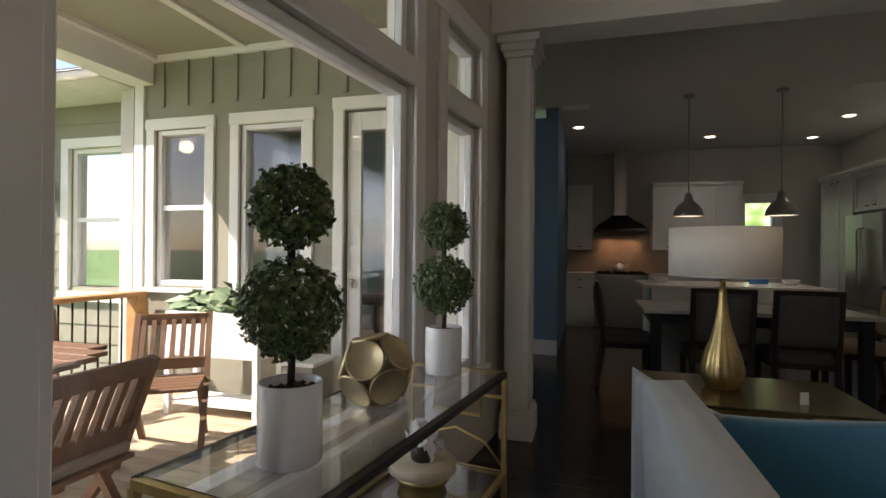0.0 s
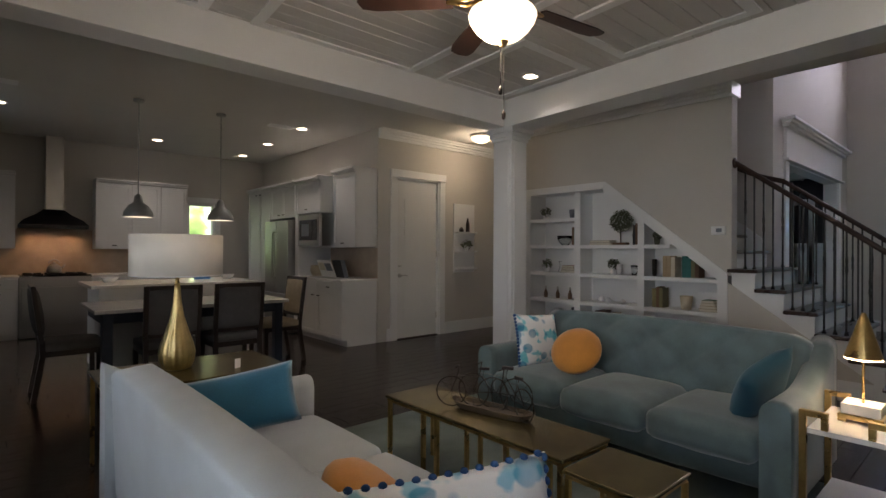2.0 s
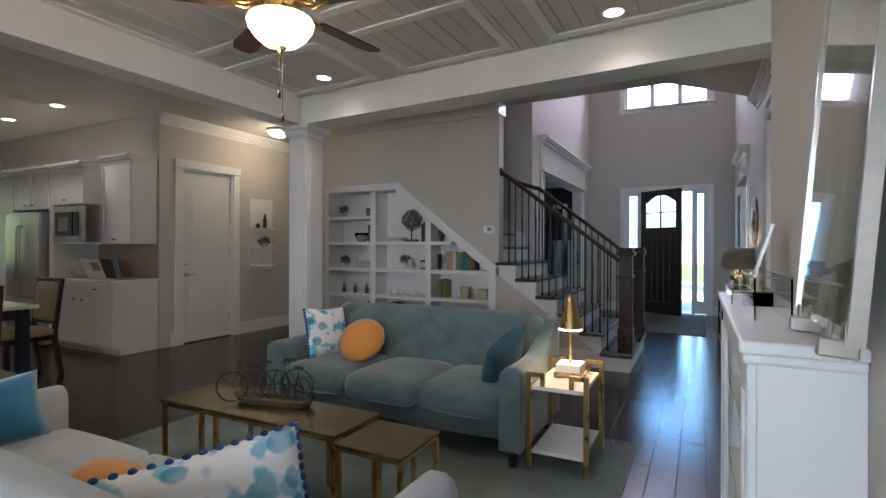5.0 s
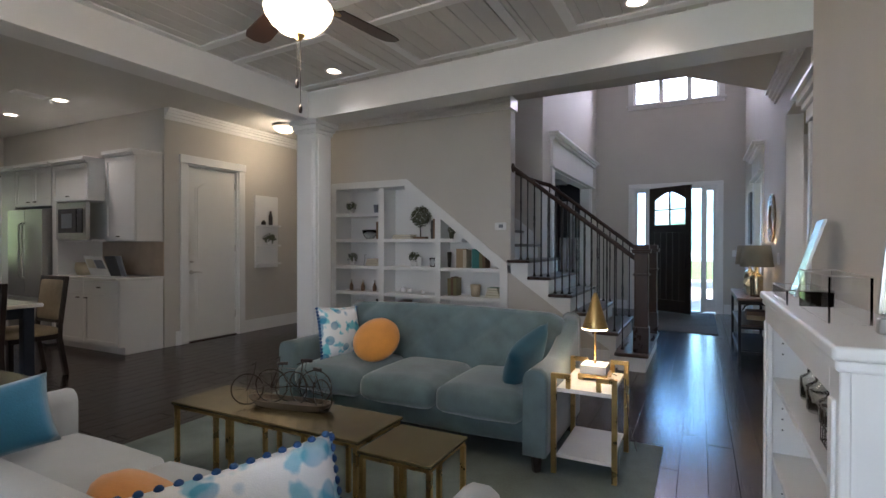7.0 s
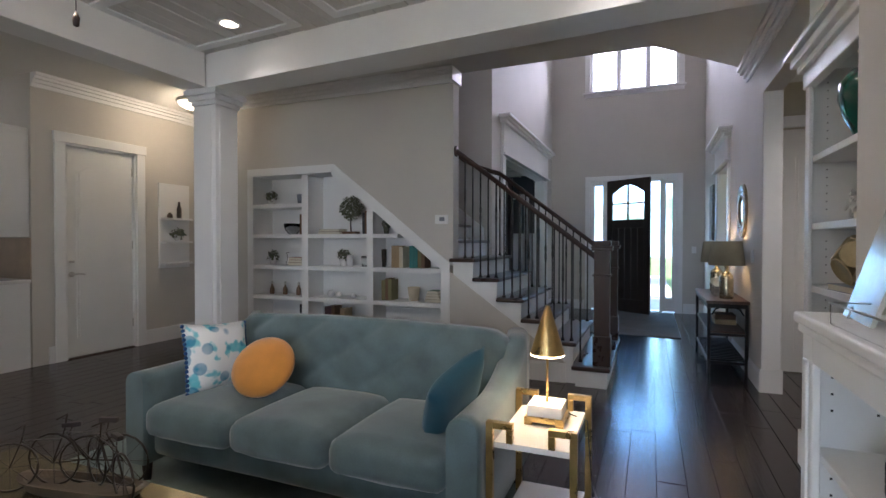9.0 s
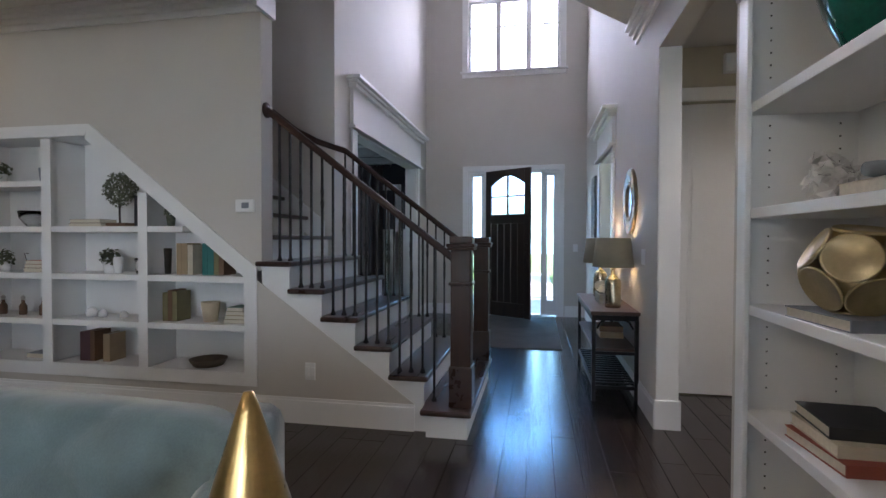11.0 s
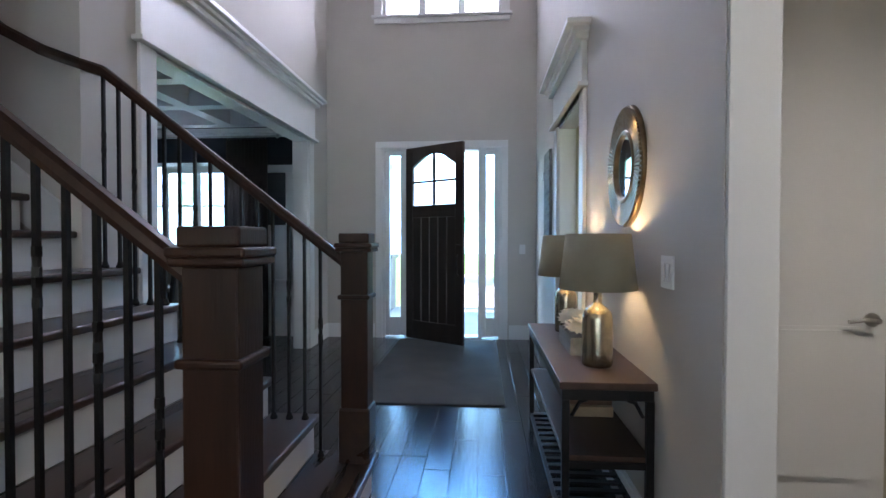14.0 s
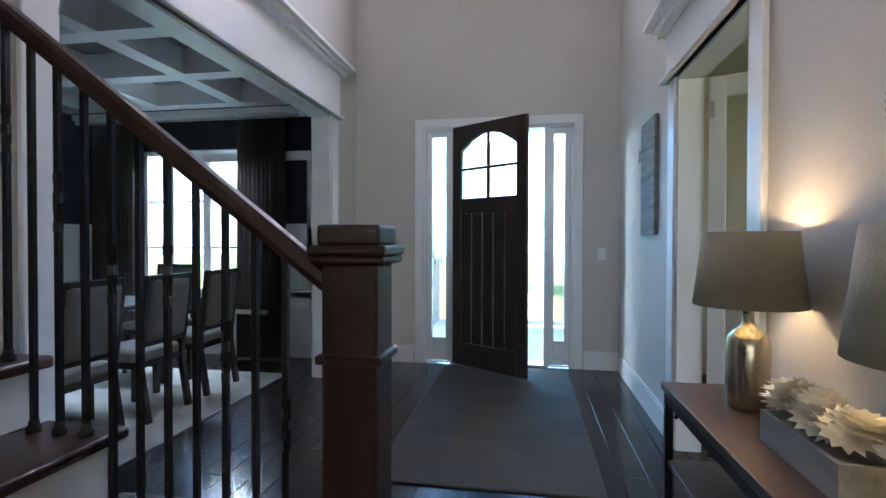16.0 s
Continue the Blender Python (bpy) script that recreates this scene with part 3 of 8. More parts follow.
def panel_door(name, m, w, h, knob_x, label):
    """Two-panel white door with an arched upper panel; local x along its width, y out of its face."""
    d = tagged(new(name), label, "door", kind="structure")
    d.matrix_world = m
    part("door_leaf", B((0, w, 0, 0.035, 0.012, h), bev=0.003, seg=1), DOORWHITE, d)
    a, b = 0.12, w - 0.12
    up = [(a, 1.06), (b, 1.06), (b, h - 0.28)] + [(b - (b - a) * i / 10, h - 0.28 + 0.11 * math.sin(math.pi * i / 10)) for i in range(1, 10)] + [(a, h - 0.28)]
    for outline in (up, [(a, 0.22), (b, 0.22), (b, 0.90), (a, 0.90)]):
        cx, cz = (a + b) / 2, sum(q[1] for q in outline) / len(outline)
        bm = extrude(outline, "y", -0.006, 0.001)
        inner = [(cx + (u - cx) * 0.90, cz + (v - cz) * 0.95) for u, v in outline]
        part("panel_moulding", bm, DOORWHITE, d)
        part("panel", extrude(inner, "y", -0.014, -0.005), DOORWHITE, d)
    hd = lathe([(0, 0), (0.03, 0), (0.03, 0.012), (0.012, 0.016), (0.012, 0.05), (0, 0.05)], 16)
    bmesh.ops.transform(hd, matrix=pose(knob_x, -0.002, 0.93, 90, 0, 0), verts=hd.verts)
    s = 1 if knob_x < w / 2 else -1
    tube([(knob_x, -0.045, 0.93), (knob_x + s * 0.06, -0.05, 0.935), (knob_x + s * 0.12, -0.045, 0.925)], 0.009, bm=hd)
    part("lever_handle", hd, BRUSHED, d, "brushed nickel lever handle")
    for z in (0.25, 1.2, h - 0.25):
        hx = w - 0.004 if knob_x < w / 2 else 0.004
        part("hinge", lathe([(0, 0), (0.008, 0), (0.008, 0.10), (0, 0.10)], 8, (hx, -0.006, z)), BRUSHED, d)
    return d


part("threshold", B((4.462, 5.238, 5.655, 5.80, 0.0, 0.011)), TREAD, TRIM)
gd = panel_door("door_2", pose(4.462, 5.69, 0), 0.776, 2.338, 0.06, "closed white two-panel door with nickel lever")
part("deadbolt", lathe([(0, 0), (0.026, 0), (0.026, 0.02), (0, 0.02)], 16, (0.06, -0.012, 1.06)), BRUSHED, gd, "nickel deadbolt")
panel_door("door_3", pose(6.84, -1.402, 0, 0, 0, -90), 0.766, 2.40, 0.70, "closed white two-panel hall door with nickel lever")
# glazed study door standing open
fd = tagged(new("door_4"), "open white glazed study door", "door", kind="structure")
fd.matrix_world = pose(9.03, -1.26, 0, 0, 0, -115)
part("door_leaf", B((0, 0.09, 0, 0.035, 0.012, 2.24), (0.60, 0.69, 0, 0.035, 0.012, 2.24), (0.09, 0.60, 0, 0.035, 0.012, 0.22), (0.09, 0.60, 0, 0.035, 2.12, 2.24), bev=0.003, seg=1), DOORWHITE, fd)
clear(part("pane", B((0.09, 0.60, 0.014, 0.020, 0.22, 2.12)), GLASS, fd))
for z in (0.25, 1.15, 2.0):
    part("hinge", B((-0.012, 0.03, -0.004, 0.0, z, z + 0.10)), BRUSHED, fd)

# ---- columns ----
def column(name, x0, x1, y0, y1, label):
    c = thing(name, pose(0, 0, 0), label, "column")
    part("shaft", B((x0, x1, y0, y1, 0.2, BZ - 0.14), bev=0.006), WHITE, c)
    w = 0.045
    for xa, xb, ya, yb in ((x0 + w, x1 - w, y0 - 0.008, y0), (x0 + w, x1 - w, y1, y1 + 0.008), (x0 - 0.008, x0, y0 + w, y1 - w), (x1, x1 + 0.008, y0 + w, y1 - w)):
        part("panel_trim", B((xa, xb, ya, yb, 0.26, BZ - 0.2)), WHITE, c)
    part("base", B((x0 - 0.03, x1 + 0.03, y0 - 0.03, y1 + 0.03, 0, 0.17), (x0 - 0.02, x1 + 0.02, y0 - 0.02, y1 + 0.02, 0.17, 0.2), bev=0.006), WHITE, c)
    part("capital", B((x0 - 0.015, x1 + 0.015, y0 - 0.015, y1 + 0.015, BZ - 0.14, BZ - 0.10), (x0 - 0.035, x1 + 0.035, y0 - 0.035, y1 + 0.035, BZ - 0.10, BZ - 0.05), (x0 - 0.06, x1 + 0.06, y0 - 0.06, y1 + 0.06, BZ - 0.05, BZ - 0.001), bev=0.005), WHITE, c)
    return c


column("column", 4.455, 4.725, 3.50, 3.775, "square white panelled column under the beams")
column("pilaster", -0.285, -0.119, 3.64, 3.90, "white panelled pilaster beside the windows")

# ---- stairs ----
stair = thing("staircase", pose(0, 0, 0), "staircase with dark treads, white risers and iron balusters", "stairs")
RUN, RISE, Y0 = 0.242, 0.188, 0.164


def nose(k):
    return Y0 + RUN * (k - 1)


for k in range(1, 15):
    y, z = nose(k), RISE * k
    xa = 5.605 if nose(k) + RUN < 1.63 else 5.81
    xb = 7.06 if nose(k) < 1.55 else 6.925
    xa -= 0.10 if k == 1 else 0
    y -= 0.06 if k == 1 else 0
    bm = B((xa, xb, y, nose(k) + RUN + 0.03, z - 0.036, z), bev=0.012, seg=3)
    part("tread", bm, TREAD, stair)
    # the starting step is boxed in, the others have thin risers
    part("riser", B((xa + 0.045, xb - 0.045, y + 0.03, nose(k) + 0.24 if k == 1 else y + 0.045, z - RISE + 0.001, z - 0.037)), WHITE, stair)
    part("nosing_trim", B((xa + 0.03, xa + 0.045, y + 0.02, nose(k) + RUN, z - 0.056, z - 0.037)), WHITE, stair)
for sx in (5.645, 7.01):
    pts = [(Y0 + 0.242, 0.0), (Y0 + 0.242, RISE - 0.037)]
    for k in range(1, 7):
        pts += [(nose(k + 1) + 0.03, RISE * k - 0.037), (nose(k + 1) + 0.03, RISE * (k + 1) - 0.037)]
    pts = [p for p in pts if p[0] <= 1.60] + [(1.612 if sx < 6 else 1.595, RISE * 6 - 0.037)]
    pts += [(pts[-1][0], 0.0)]
    part("stringer", extrude(pts, "x", sx, sx + 0.018), WHITE, stair)
# greige panel under the skirt band
part("spandrel_panel", extrude([(0.50, 0.18), (1.645, 0.18), (1.645, 0.99)], "x", 5.637, 5.644), WALL, stair, "greige painted panel under the stairs")
part("skirt_board", extrude([(1.70, 1.20), (4.3, 3.22), (4.3, 3.50), (1.70, 1.46)], "x", 6.905, 6.929), WHITE, stair)


def newel(x, y, zb):
    n = part("newel", B((x - 0.066, x + 0.066, y - 0.066, y + 0.066, zb, 1.215), bev=0.006), NEWEL, stair)
    part("plinth", B((x - 0.077, x + 0.077, y - 0.077, y + 0.077, zb, zb + 0.27), bev=0.010), TREAD, n)
    part("collar", B((x - 0.079, x + 0.079, y - 0.079, y + 0.079, 0.985, 1.008), bev=0.008, seg=3), NEWEL, n)
    part("cap_moulding", B((x - 0.088, x + 0.088, y - 0.088, y + 0.088, 1.215, 1.235), bev=0.007, seg=2), NEWEL, n)
    part("cap_plate", B((x - 0.092, x + 0.092, y - 0.092, y + 0.092, 1.235, 1.258), bev=0.007, seg=2), NEWEL, n)
    part("cap", B((x - 0.074, x + 0.074, y - 0.074, y + 0.074, 1.258, 1.305), bev=0.007, seg=2), NEWEL, n)


newel(5.66, 0.185, RISE)
newel(6.97, 0.195, RISE)
RS = 0.775


def rail_z(y):
    return 1.13 + RS * (y - 0.25)


def handrail(pts, name="handrail"):
    prof = [(-0.030, 0), (0.030, 0), (0.034, 0.02), (0.030, 0.045), (0.016, 0.058), (-0.016, 0.058), (-0.030, 0.045), (-0.034, 0.02)]
    bm = bmesh.new()
    rings = [[bm.verts.new((p[0] + u, p[1], p[2] + v)) for u, v in prof] for p in pts]
    for a, b in zip(rings, rings[1:]):
        for i in range(8):
            bm.faces.new((a[i], a[(i + 1) % 8], b[(i + 1) % 8], b[i]))
    bm.faces.new(rings[0])
    bm.faces.new(rings[-1][::-1])
    part(name, bm, NEWEL, stair)


handrail([(5.71, 0.24, rail_z(0.24)), (5.71, 1.60, rail_z(1.60))])
handrail([(6.97, 0.26, rail_z(0.26)), (6.97, 1.50, rail_z(1.50)), (6.95, 1.60, rail_z(1.54)), (6.87, 1.74, rail_z(1.60)), (6.87, 1.95, rail_z(1.74)), (6.87, 4.2, rail_z(1.74) + RS * 2.25)])
rs = lathe([(0, 0), (0.055, 0), (0.055, 0.012), (0.04, 0.02), (0, 0.02)], 20)
bmesh.ops.transform(rs, matrix=pose(5.71, 1.613, rail_z(1.60) + 0.03, 90, 0, 0), verts=rs.verts)
part("rosette", rs, NEWEL, stair)
for side, x in ((0, 5.71), (1, 6.97)):
    for k in range(1, 8):
        for j in range(3):
            y = nose(k) + 0.055 + j * RUN / 3
            if y < 0.30 or y > (1.59 if side == 0 else 1.55):
                continue
            z0, z1 = RISE * k, rail_z(y)
            bm = tube([(x, y, z0), (x, y, z1 + 0.01)], 0.0072, square=True)
            if (k + j) % 2:
                zc = z0 + 0.55
                for q in range(6):
                    box(bm, -0.0085, 0.0085, -0.0085, 0.0085, -0.013, 0.013, m=pose(x, y, zc + q * 0.026, 0, 0, 15 + 30 * q))
            b = part("baluster", bm, IRON, stair)
            part("shoe", lathe([(0.0, 0), (0.019, 0), (0.019, 0.012), (0.013, 0.02), (0.013, 0.03), (0.0, 0.034)], 8, (x, y, z0)), IRON, b)

# ---- under-stair shelves ----
SHM = Matrix.Translation((0, -0.01175, 0.0325)) @ Matrix.Scale(0.975, 4)
sh = thing("built_in_bookshelf", SHM, "white built-in bookshelves under the stairs with sloping top", "bookshelf")
XF, XB = 5.772, 6.12
back = [(4.36, 0.24), (4.36, 2.15), (3.13, 2.15), (1.72, 1.05), (1.72, 0.24)]
part("back_panel", extrude(back, "x", XB, XB + 0.015), WHITE, sh)
f = 0.09
part("left_stile", B((XF, XF + 0.02, 4.27, 4.36, 0.21, 2.17), (XF + 0.021, XB, 4.27, 4.30, 0.27, 2.10), bev=0.002, seg=1), WHITE, sh)
part("right_stile", B((XF, XF + 0.02, 1.70, 1.80, 0.21, 1.05), (XF + 0.02, XB, 1.76, 1.78, 0.27, 1.06), bev=0.002, seg=1), WHITE, sh)
part("top_rail", extrude([(4.27, 2.08), (4.27, 2.17), (3.11, 2.17), (3.14, 2.08)], "x", XF, XF + 0.02), WHITE, sh)
part("top_board", extrude([(4.30, 2.08), (4.30, 2.10), (3.14, 2.10), (3.14, 2.08)], "x", XF + 0.02, XB), WHITE, sh)
part("sloping_rail", extrude([(3.11, 2.17), (3.14, 2.055), (1.80, 1.01), (1.70, 1.05), (1.70, 1.075)], "x", XF - 0.002, XF + 0.018), WHITE, sh)
part("sloping_board", extrude([(3.14, 2.055), (3.14, 2.08), (1.78, 1.02), (1.80, 1.01)], "x", XF + 0.02, XB), WHITE, sh)
part("bottom_rail", B((XF, XF + 0.02, 1.80, 4.27, 0.21, 0.31)), WHITE, sh)


def slope_z(y):
    return 2.065 if y > 3.13 else 2.055 - (3.14 - y) * 0.779


for ya, yb in ((3.46, 3.55), (2.60, 2.68)):
    zt = min(slope_z(ya), slope_z(yb))
    part("divider", B((XF, XF + 0.02, ya, yb, 0.31, zt), (XF + 0.02, XB, (ya + yb) / 2 - 0.01, (ya + yb) / 2 + 0.01, 0.31, zt), bev=0.001, seg=1), WHITE, sh)
SHELVES = {}
for col, (ya, yb) in enumerate(((3.55, 4.27), (2.68, 3.46), (1.80, 2.60))):
    for z in (0.31, 0.65, 1.01, 1.38, 1.74):
        if z == 1.74 and col != 0:
            continue
        lo = ya
        if col == 2 and z == 1.38:
            lo = 2.30
        part("shelf", B((XF + 0.003, XB, lo, yb, z - 0.045, z), bev=0.002, seg=1), WHITE, sh)

# ---- ceiling lights ----
LAMPGLOW = glow("lamp_glow", (1.0, 0.86, 0.66), 2.4)
BOWLGLOW = glow("frosted_bowl_glow", (1.0, 0.86, 0.62), 0.55)
SHADEGLOW = glow("bulb_glow", (1.0, 0.76, 0.45), 4)


def can(x, y, power, z=None):
    z = z or H - 0.016
    c = thing("recessed_light", pose(x, y, z), "round white recessed ceiling light, switched on", "ceiling light", "recessed lights")
    part("trim_ring", lathe([(0.065, 0.0), (0.085, -0.006), (0.092, 0.0), (0.092, 0.004)], 28), WHITE, c)
    part("lens", lathe([(0, 0.0), (0.066, -0.002)], 28), LAMPGLOW, c)
    if power:
        lamp("can_light", "SPOT", look((x, y, z - 0.02), (x, y, 0)), power, (1.0, 0.93, 0.83), cone=140, size=0.06)


for x, y, p in ((3.99, 2.86, 8), (3.82, 0.05, 7)):
    can(x, y, p)
for x, y, p in ((3.36, 6.46, 14), (3.43, 7.81, 9), (3.50, 9.1, 0), (2.02, 8.7, 11), (0.12, 7.65, 9)):
    can(x, y, p, H - 0.002)
fl = thing("flush_ceiling_light", pose(5.50, 4.98, H), "round frosted glass ceiling light with brass rim, lit", "ceiling light")
part("rim", lathe([(0, 0), (0.17, 0), (0.175, -0.03), (0.16, -0.035)], 28), BRUSHED, fl)
part("bowl", lathe([(0.16, -0.03), (0.14, -0.07), (0.08, -0.105), (0, -0.115)], 28), BOWLGLOW, fl)
lamp("flush_lamp", "POINT", pose(5.50, 4.98, H - 0.20), 5, (1.0, 0.84, 0.58), size=0.10)
for x, y in ((3.07, 6.5), (0.10, 6.6)):
    v = thing("ceiling_vent", pose(x, y, H), "white slotted ceiling air vent", "vent")
    part("vent_frame", B((-0.17, 0.17, -0.08, 0.08, -0.012, -0.001)), WHITE, v)
    for i in range(5):
        part("slat", B((-0.15, 0.15, -0.06 + i * 0.026, -0.045 + i * 0.026, -0.018, -0.012)), WHITE, v)

# ---- ceiling fan ----
BRASS = material("aged_brass", (0.62, 0.42, 0.17), 0.28, metal=1.0, vary=0.18, scale=12, bump=0.04)
GOLD = material("antique_gold_leaf", (0.60, 0.45, 0.20), 0.34, metal=1.0, vary=0.25, scale=9, bump=0.10, fine=60)
BLADE = material("dark_walnut_fan_blade", (0.035, 0.017, 0.012), 0.4, vary=0.3, scale=5, bump=0.04, stretch=(0.3, 3, 3))
DARKIRON = material("dark_bronze_wire", (0.05, 0.042, 0.035), 0.4, metal=0.7, vary=0.2, scale=20)
DARKKNOB = material("dark_wood_knob", (0.03, 0.015, 0.01), 0.5)
FX, FY = 1.905, 1.38
fan = thing("ceiling_fan", pose(FX, FY, 0), "brass ceiling fan with dark blades and a lit bowl", "ceiling fan")
part("downrod", lathe([(0, H - 0.016), (0.07, H - 0.016), (0.06, H - 0.07), (0.014, H - 0.08), (0.014, 2.68), (0, 2.68)], 20), BRASS, fan)
part("motor", lathe([(0, 2.70), (0.05, 2.70), (0.09, 2.67), (0.125, 2.63), (0.13, 2.58), (0.11, 2.54), (0.07, 2.515), (0.06, 2.49), (0.09, 2.48), (0.11, 2.458), (0, 2.458)], 28), BRASS, fan, "ornate brass motor housing")
for i in range(10):
    a = 2 * math.pi * i / 10
    part("scroll", tube([(0.115 * math.cos(a + q * 0.10), 0.115 * math.sin(a + q * 0.10), 2.465 + 0.022 * math.sin(q * 1.3)) for q in range(-3, 4)], 0.006, 5), BRASS, fan)
part("bowl", lathe([(0.11, 2.458), (0.158, 2.452), (0.166, 2.435), (0.158, 2.405), (0.130, 2.365), (0.090, 2.33), (0.045, 2.312), (0, 2.310)], 32), BOWLGLOW, fan, "lit frosted glass bowl")
part("finial", lathe([(0, 2.283), (0.012, 2.286), (0.020, 2.297), (0.030, 2.308), (0.032, 2.318), (0, 2.320)], 12), BRASS, fan)
for i in range(5):
    a = 72 * i - 8
    bl = bmesh.new()
    out = [(0.24, -0.055), (0.62, -0.068), (0.69, -0.052), (0.71, 0.0), (0.69, 0.052), (0.62, 0.068), (0.24, 0.055)]
    p = [bl.verts.new((u, v, 2.51 + 0.18 * v)) for u, v in out]
    q = [bl.verts.new((u, v, 2.518 + 0.18 * v)) for u, v in out]
    bl.faces.new(p)
    bl.faces.new(q[::-1])
    for j in range(len(p)):
        bl.faces.new((p[j], q[j], q[(j + 1) % len(p)], p[(j + 1) % len(p)]))
    bmesh.ops.transform(bl, matrix=pose(0, 0, 0, 0, 0, a), verts=bl.verts)
    part("blade", bl, BLADE, fan)
    br = tube([(0.10, 0.02, 2.53), (0.17, 0.03, 2.50), (0.27, 0.0, 2.506)], 0.009)
    tube([(0.10, -0.02, 2.53), (0.17, -0.03, 2.50), (0.27, 0.0, 2.506)], 0.009, bm=br)
    bmesh.ops.transform(br, matrix=pose(0, 0, 0, 0, 0, a), verts=br.verts)
    part("blade_arm", br, BRASS, fan)
for dx, zb in ((0.012, 1.985), (-0.012, 2.10)):
    part("pull_chain", tube([(dx, 0.0, 2.30), (dx, 0.0, zb)], 0.0014, seg=5), DARKIRON, fan)
    part("pull_knob", lathe([(0, zb - 0.05), (0.008, zb - 0.045), (0.010, zb - 0.02), (0, zb)], 10, (dx, 0.0, 0)), DARKKNOB, fan)
lamp("fan_lamp", "POINT", pose(FX - 0.10, FY + 0.08, 2.23), 10.5, (1.0, 0.86, 0.66), size=0.12)

# ---- furniture helpers and fabrics ----
TEAL = material("sage_teal_velvet", (0.100, 0.155, 0.165), 0.75, vary=0.24, scale=6, bump=0.10, fine=160, sheen=0.5)
PALE = material("pale_grey_blue_linen", (0.42, 0.46, 0.48), 0.85, vary=0.07, scale=5, bump=0.15, fine=220, sheen=0.2)
ORANGE = material("burnt_orange_velvet", (0.62, 0.25, 0.04), 0.8, vary=0.12, scale=8, bump=0.2, fine=180, sheen=0.4)
PEACOCK = material("peacock_blue_velvet", (0.015, 0.17, 0.30), 0.7, vary=0.15, scale=6, bump=0.1, fine=160, sheen=0.5)
DKTEAL = material("dark_teal_velvet", (0.008, 0.080, 0.120), 0.7, vary=0.2, scale=6, bump=0.1, fine=160, sheen=0.15)
POM = material("navy_pompom_yarn", (0.02, 0.08, 0.22), 0.9, vary=0.2, scale=60, bump=0.3)
LEG = material("espresso_leg", (0.025, 0.015, 0.012), 0.4, vary=0.2)
MARBLE = material("cream_marble", (0.80, 0.77, 0.72), 0.25, vary=0.05, scale=5, bump=0.0)
CERAMIC = material("white_glazed_ceramic", (0.78, 0.77, 0.76), 0.14, vary=0.02, bump=0.0)
LINEN = material("cream_lamp_linen", (0.80, 0.75, 0.67), 0.9, vary=0.04, scale=8, bump=0.15, fine=300)
BURLAP = material("khaki_lamp_linen", (0.36, 0.32, 0.23), 0.9, vary=0.08, scale=10, bump=0.2, fine=260)
GOLDGLASS = material("antique_brass_top", (0.19, 0.15, 0.065), 0.26, metal=0.7, vary=0.35, scale=5, bump=0.05, fine=30)
SILVERGOLD = material("mercury_glass", (0.50, 0.45, 0.33), 0.25, metal=0.95, vary=0.25, scale=14, bump=0.06)
RUGMAT = material("pale_aqua_rug", (0.20, 0.25, 0.24), 0.95, vary=0.30, scale=2.2, bump=0.5, fine=140)
for m_ in (LINEN, BURLAP):
    b_ = m_.node_tree.nodes["Principled BSDF"]
    b_.inputs["Transmission Weight"].default_value = 0.0
    b_.inputs["Subsurface Weight"].default_value = 0.0


def floral(name, ground, ink, ink2):
    """Printed cotton: soft blots and petals of two inks on a pale ground."""
    m = material(name, ground, 0.85, vary=0.03, bump=0.15, fine=260)
    t = m.node_tree
    L = t.links.new
    b = t.nodes["Principled BSDF"]
    old = b.inputs["Base Color"].links[0].from_socket
    co = t.nodes.new("ShaderNodeTexCoord")
    vo = t.nodes.new("ShaderNodeTexVoronoi")
    vo.inputs["Scale"].default_value = 9
    no = t.nodes.new("ShaderNodeTexNoise")
    no.inputs["Scale"].default_value = 11
    L(co.outputs["Object"], vo.inputs["Vector"])
    L(co.outputs["Object"], no.inputs["Vector"])
    for tex, lo, hi, color in ((no.outputs[0], 0.52, 0.58, ink2), (vo.outputs["Distance"], 0.36, 0.30, ink)):
        r = t.nodes.new("ShaderNodeMapRange")
        r.inputs["From Min"].default_value = lo
        r.inputs["From Max"].default_value = hi
        mx = t.nodes.new("ShaderNodeMix")
        mx.data_type = "RGBA"
        L(tex, r.inputs["Value"])
        mul = t.nodes.new("ShaderNodeMath")
        mul.operation = "MULTIPLY"
        L(r.outputs[0], mul.inputs[0])
        L(no.outputs[0], mul.inputs[1])
        mul2 = t.nodes.new("ShaderNodeMath")
        mul2.operation = "MULTIPLY"
        mul2.inputs[1].default_value = 1.5
        mul2.use_clamp = True
        L(mul.outputs[0], mul2.inputs[0])
        L(mul2.outputs[0], mx.inputs[0])
        L(old, mx.inputs[6])
        mx.inputs[7].default_value = (*color, 1)
        old = mx.outputs[2]
    L(old, b.inputs["Base Color"])
    return m


FLORAL = floral("blue_floral_cotton", (0.78, 0.80, 0.80), (0.02, 0.22, 0.38), (0.12, 0.50, 0.58))
FLORAL2 = floral("white_blue_print_cotton", (0.86, 0.87, 0.88), (0.06, 0.33, 0.52), (0.22, 0.52, 0.66))


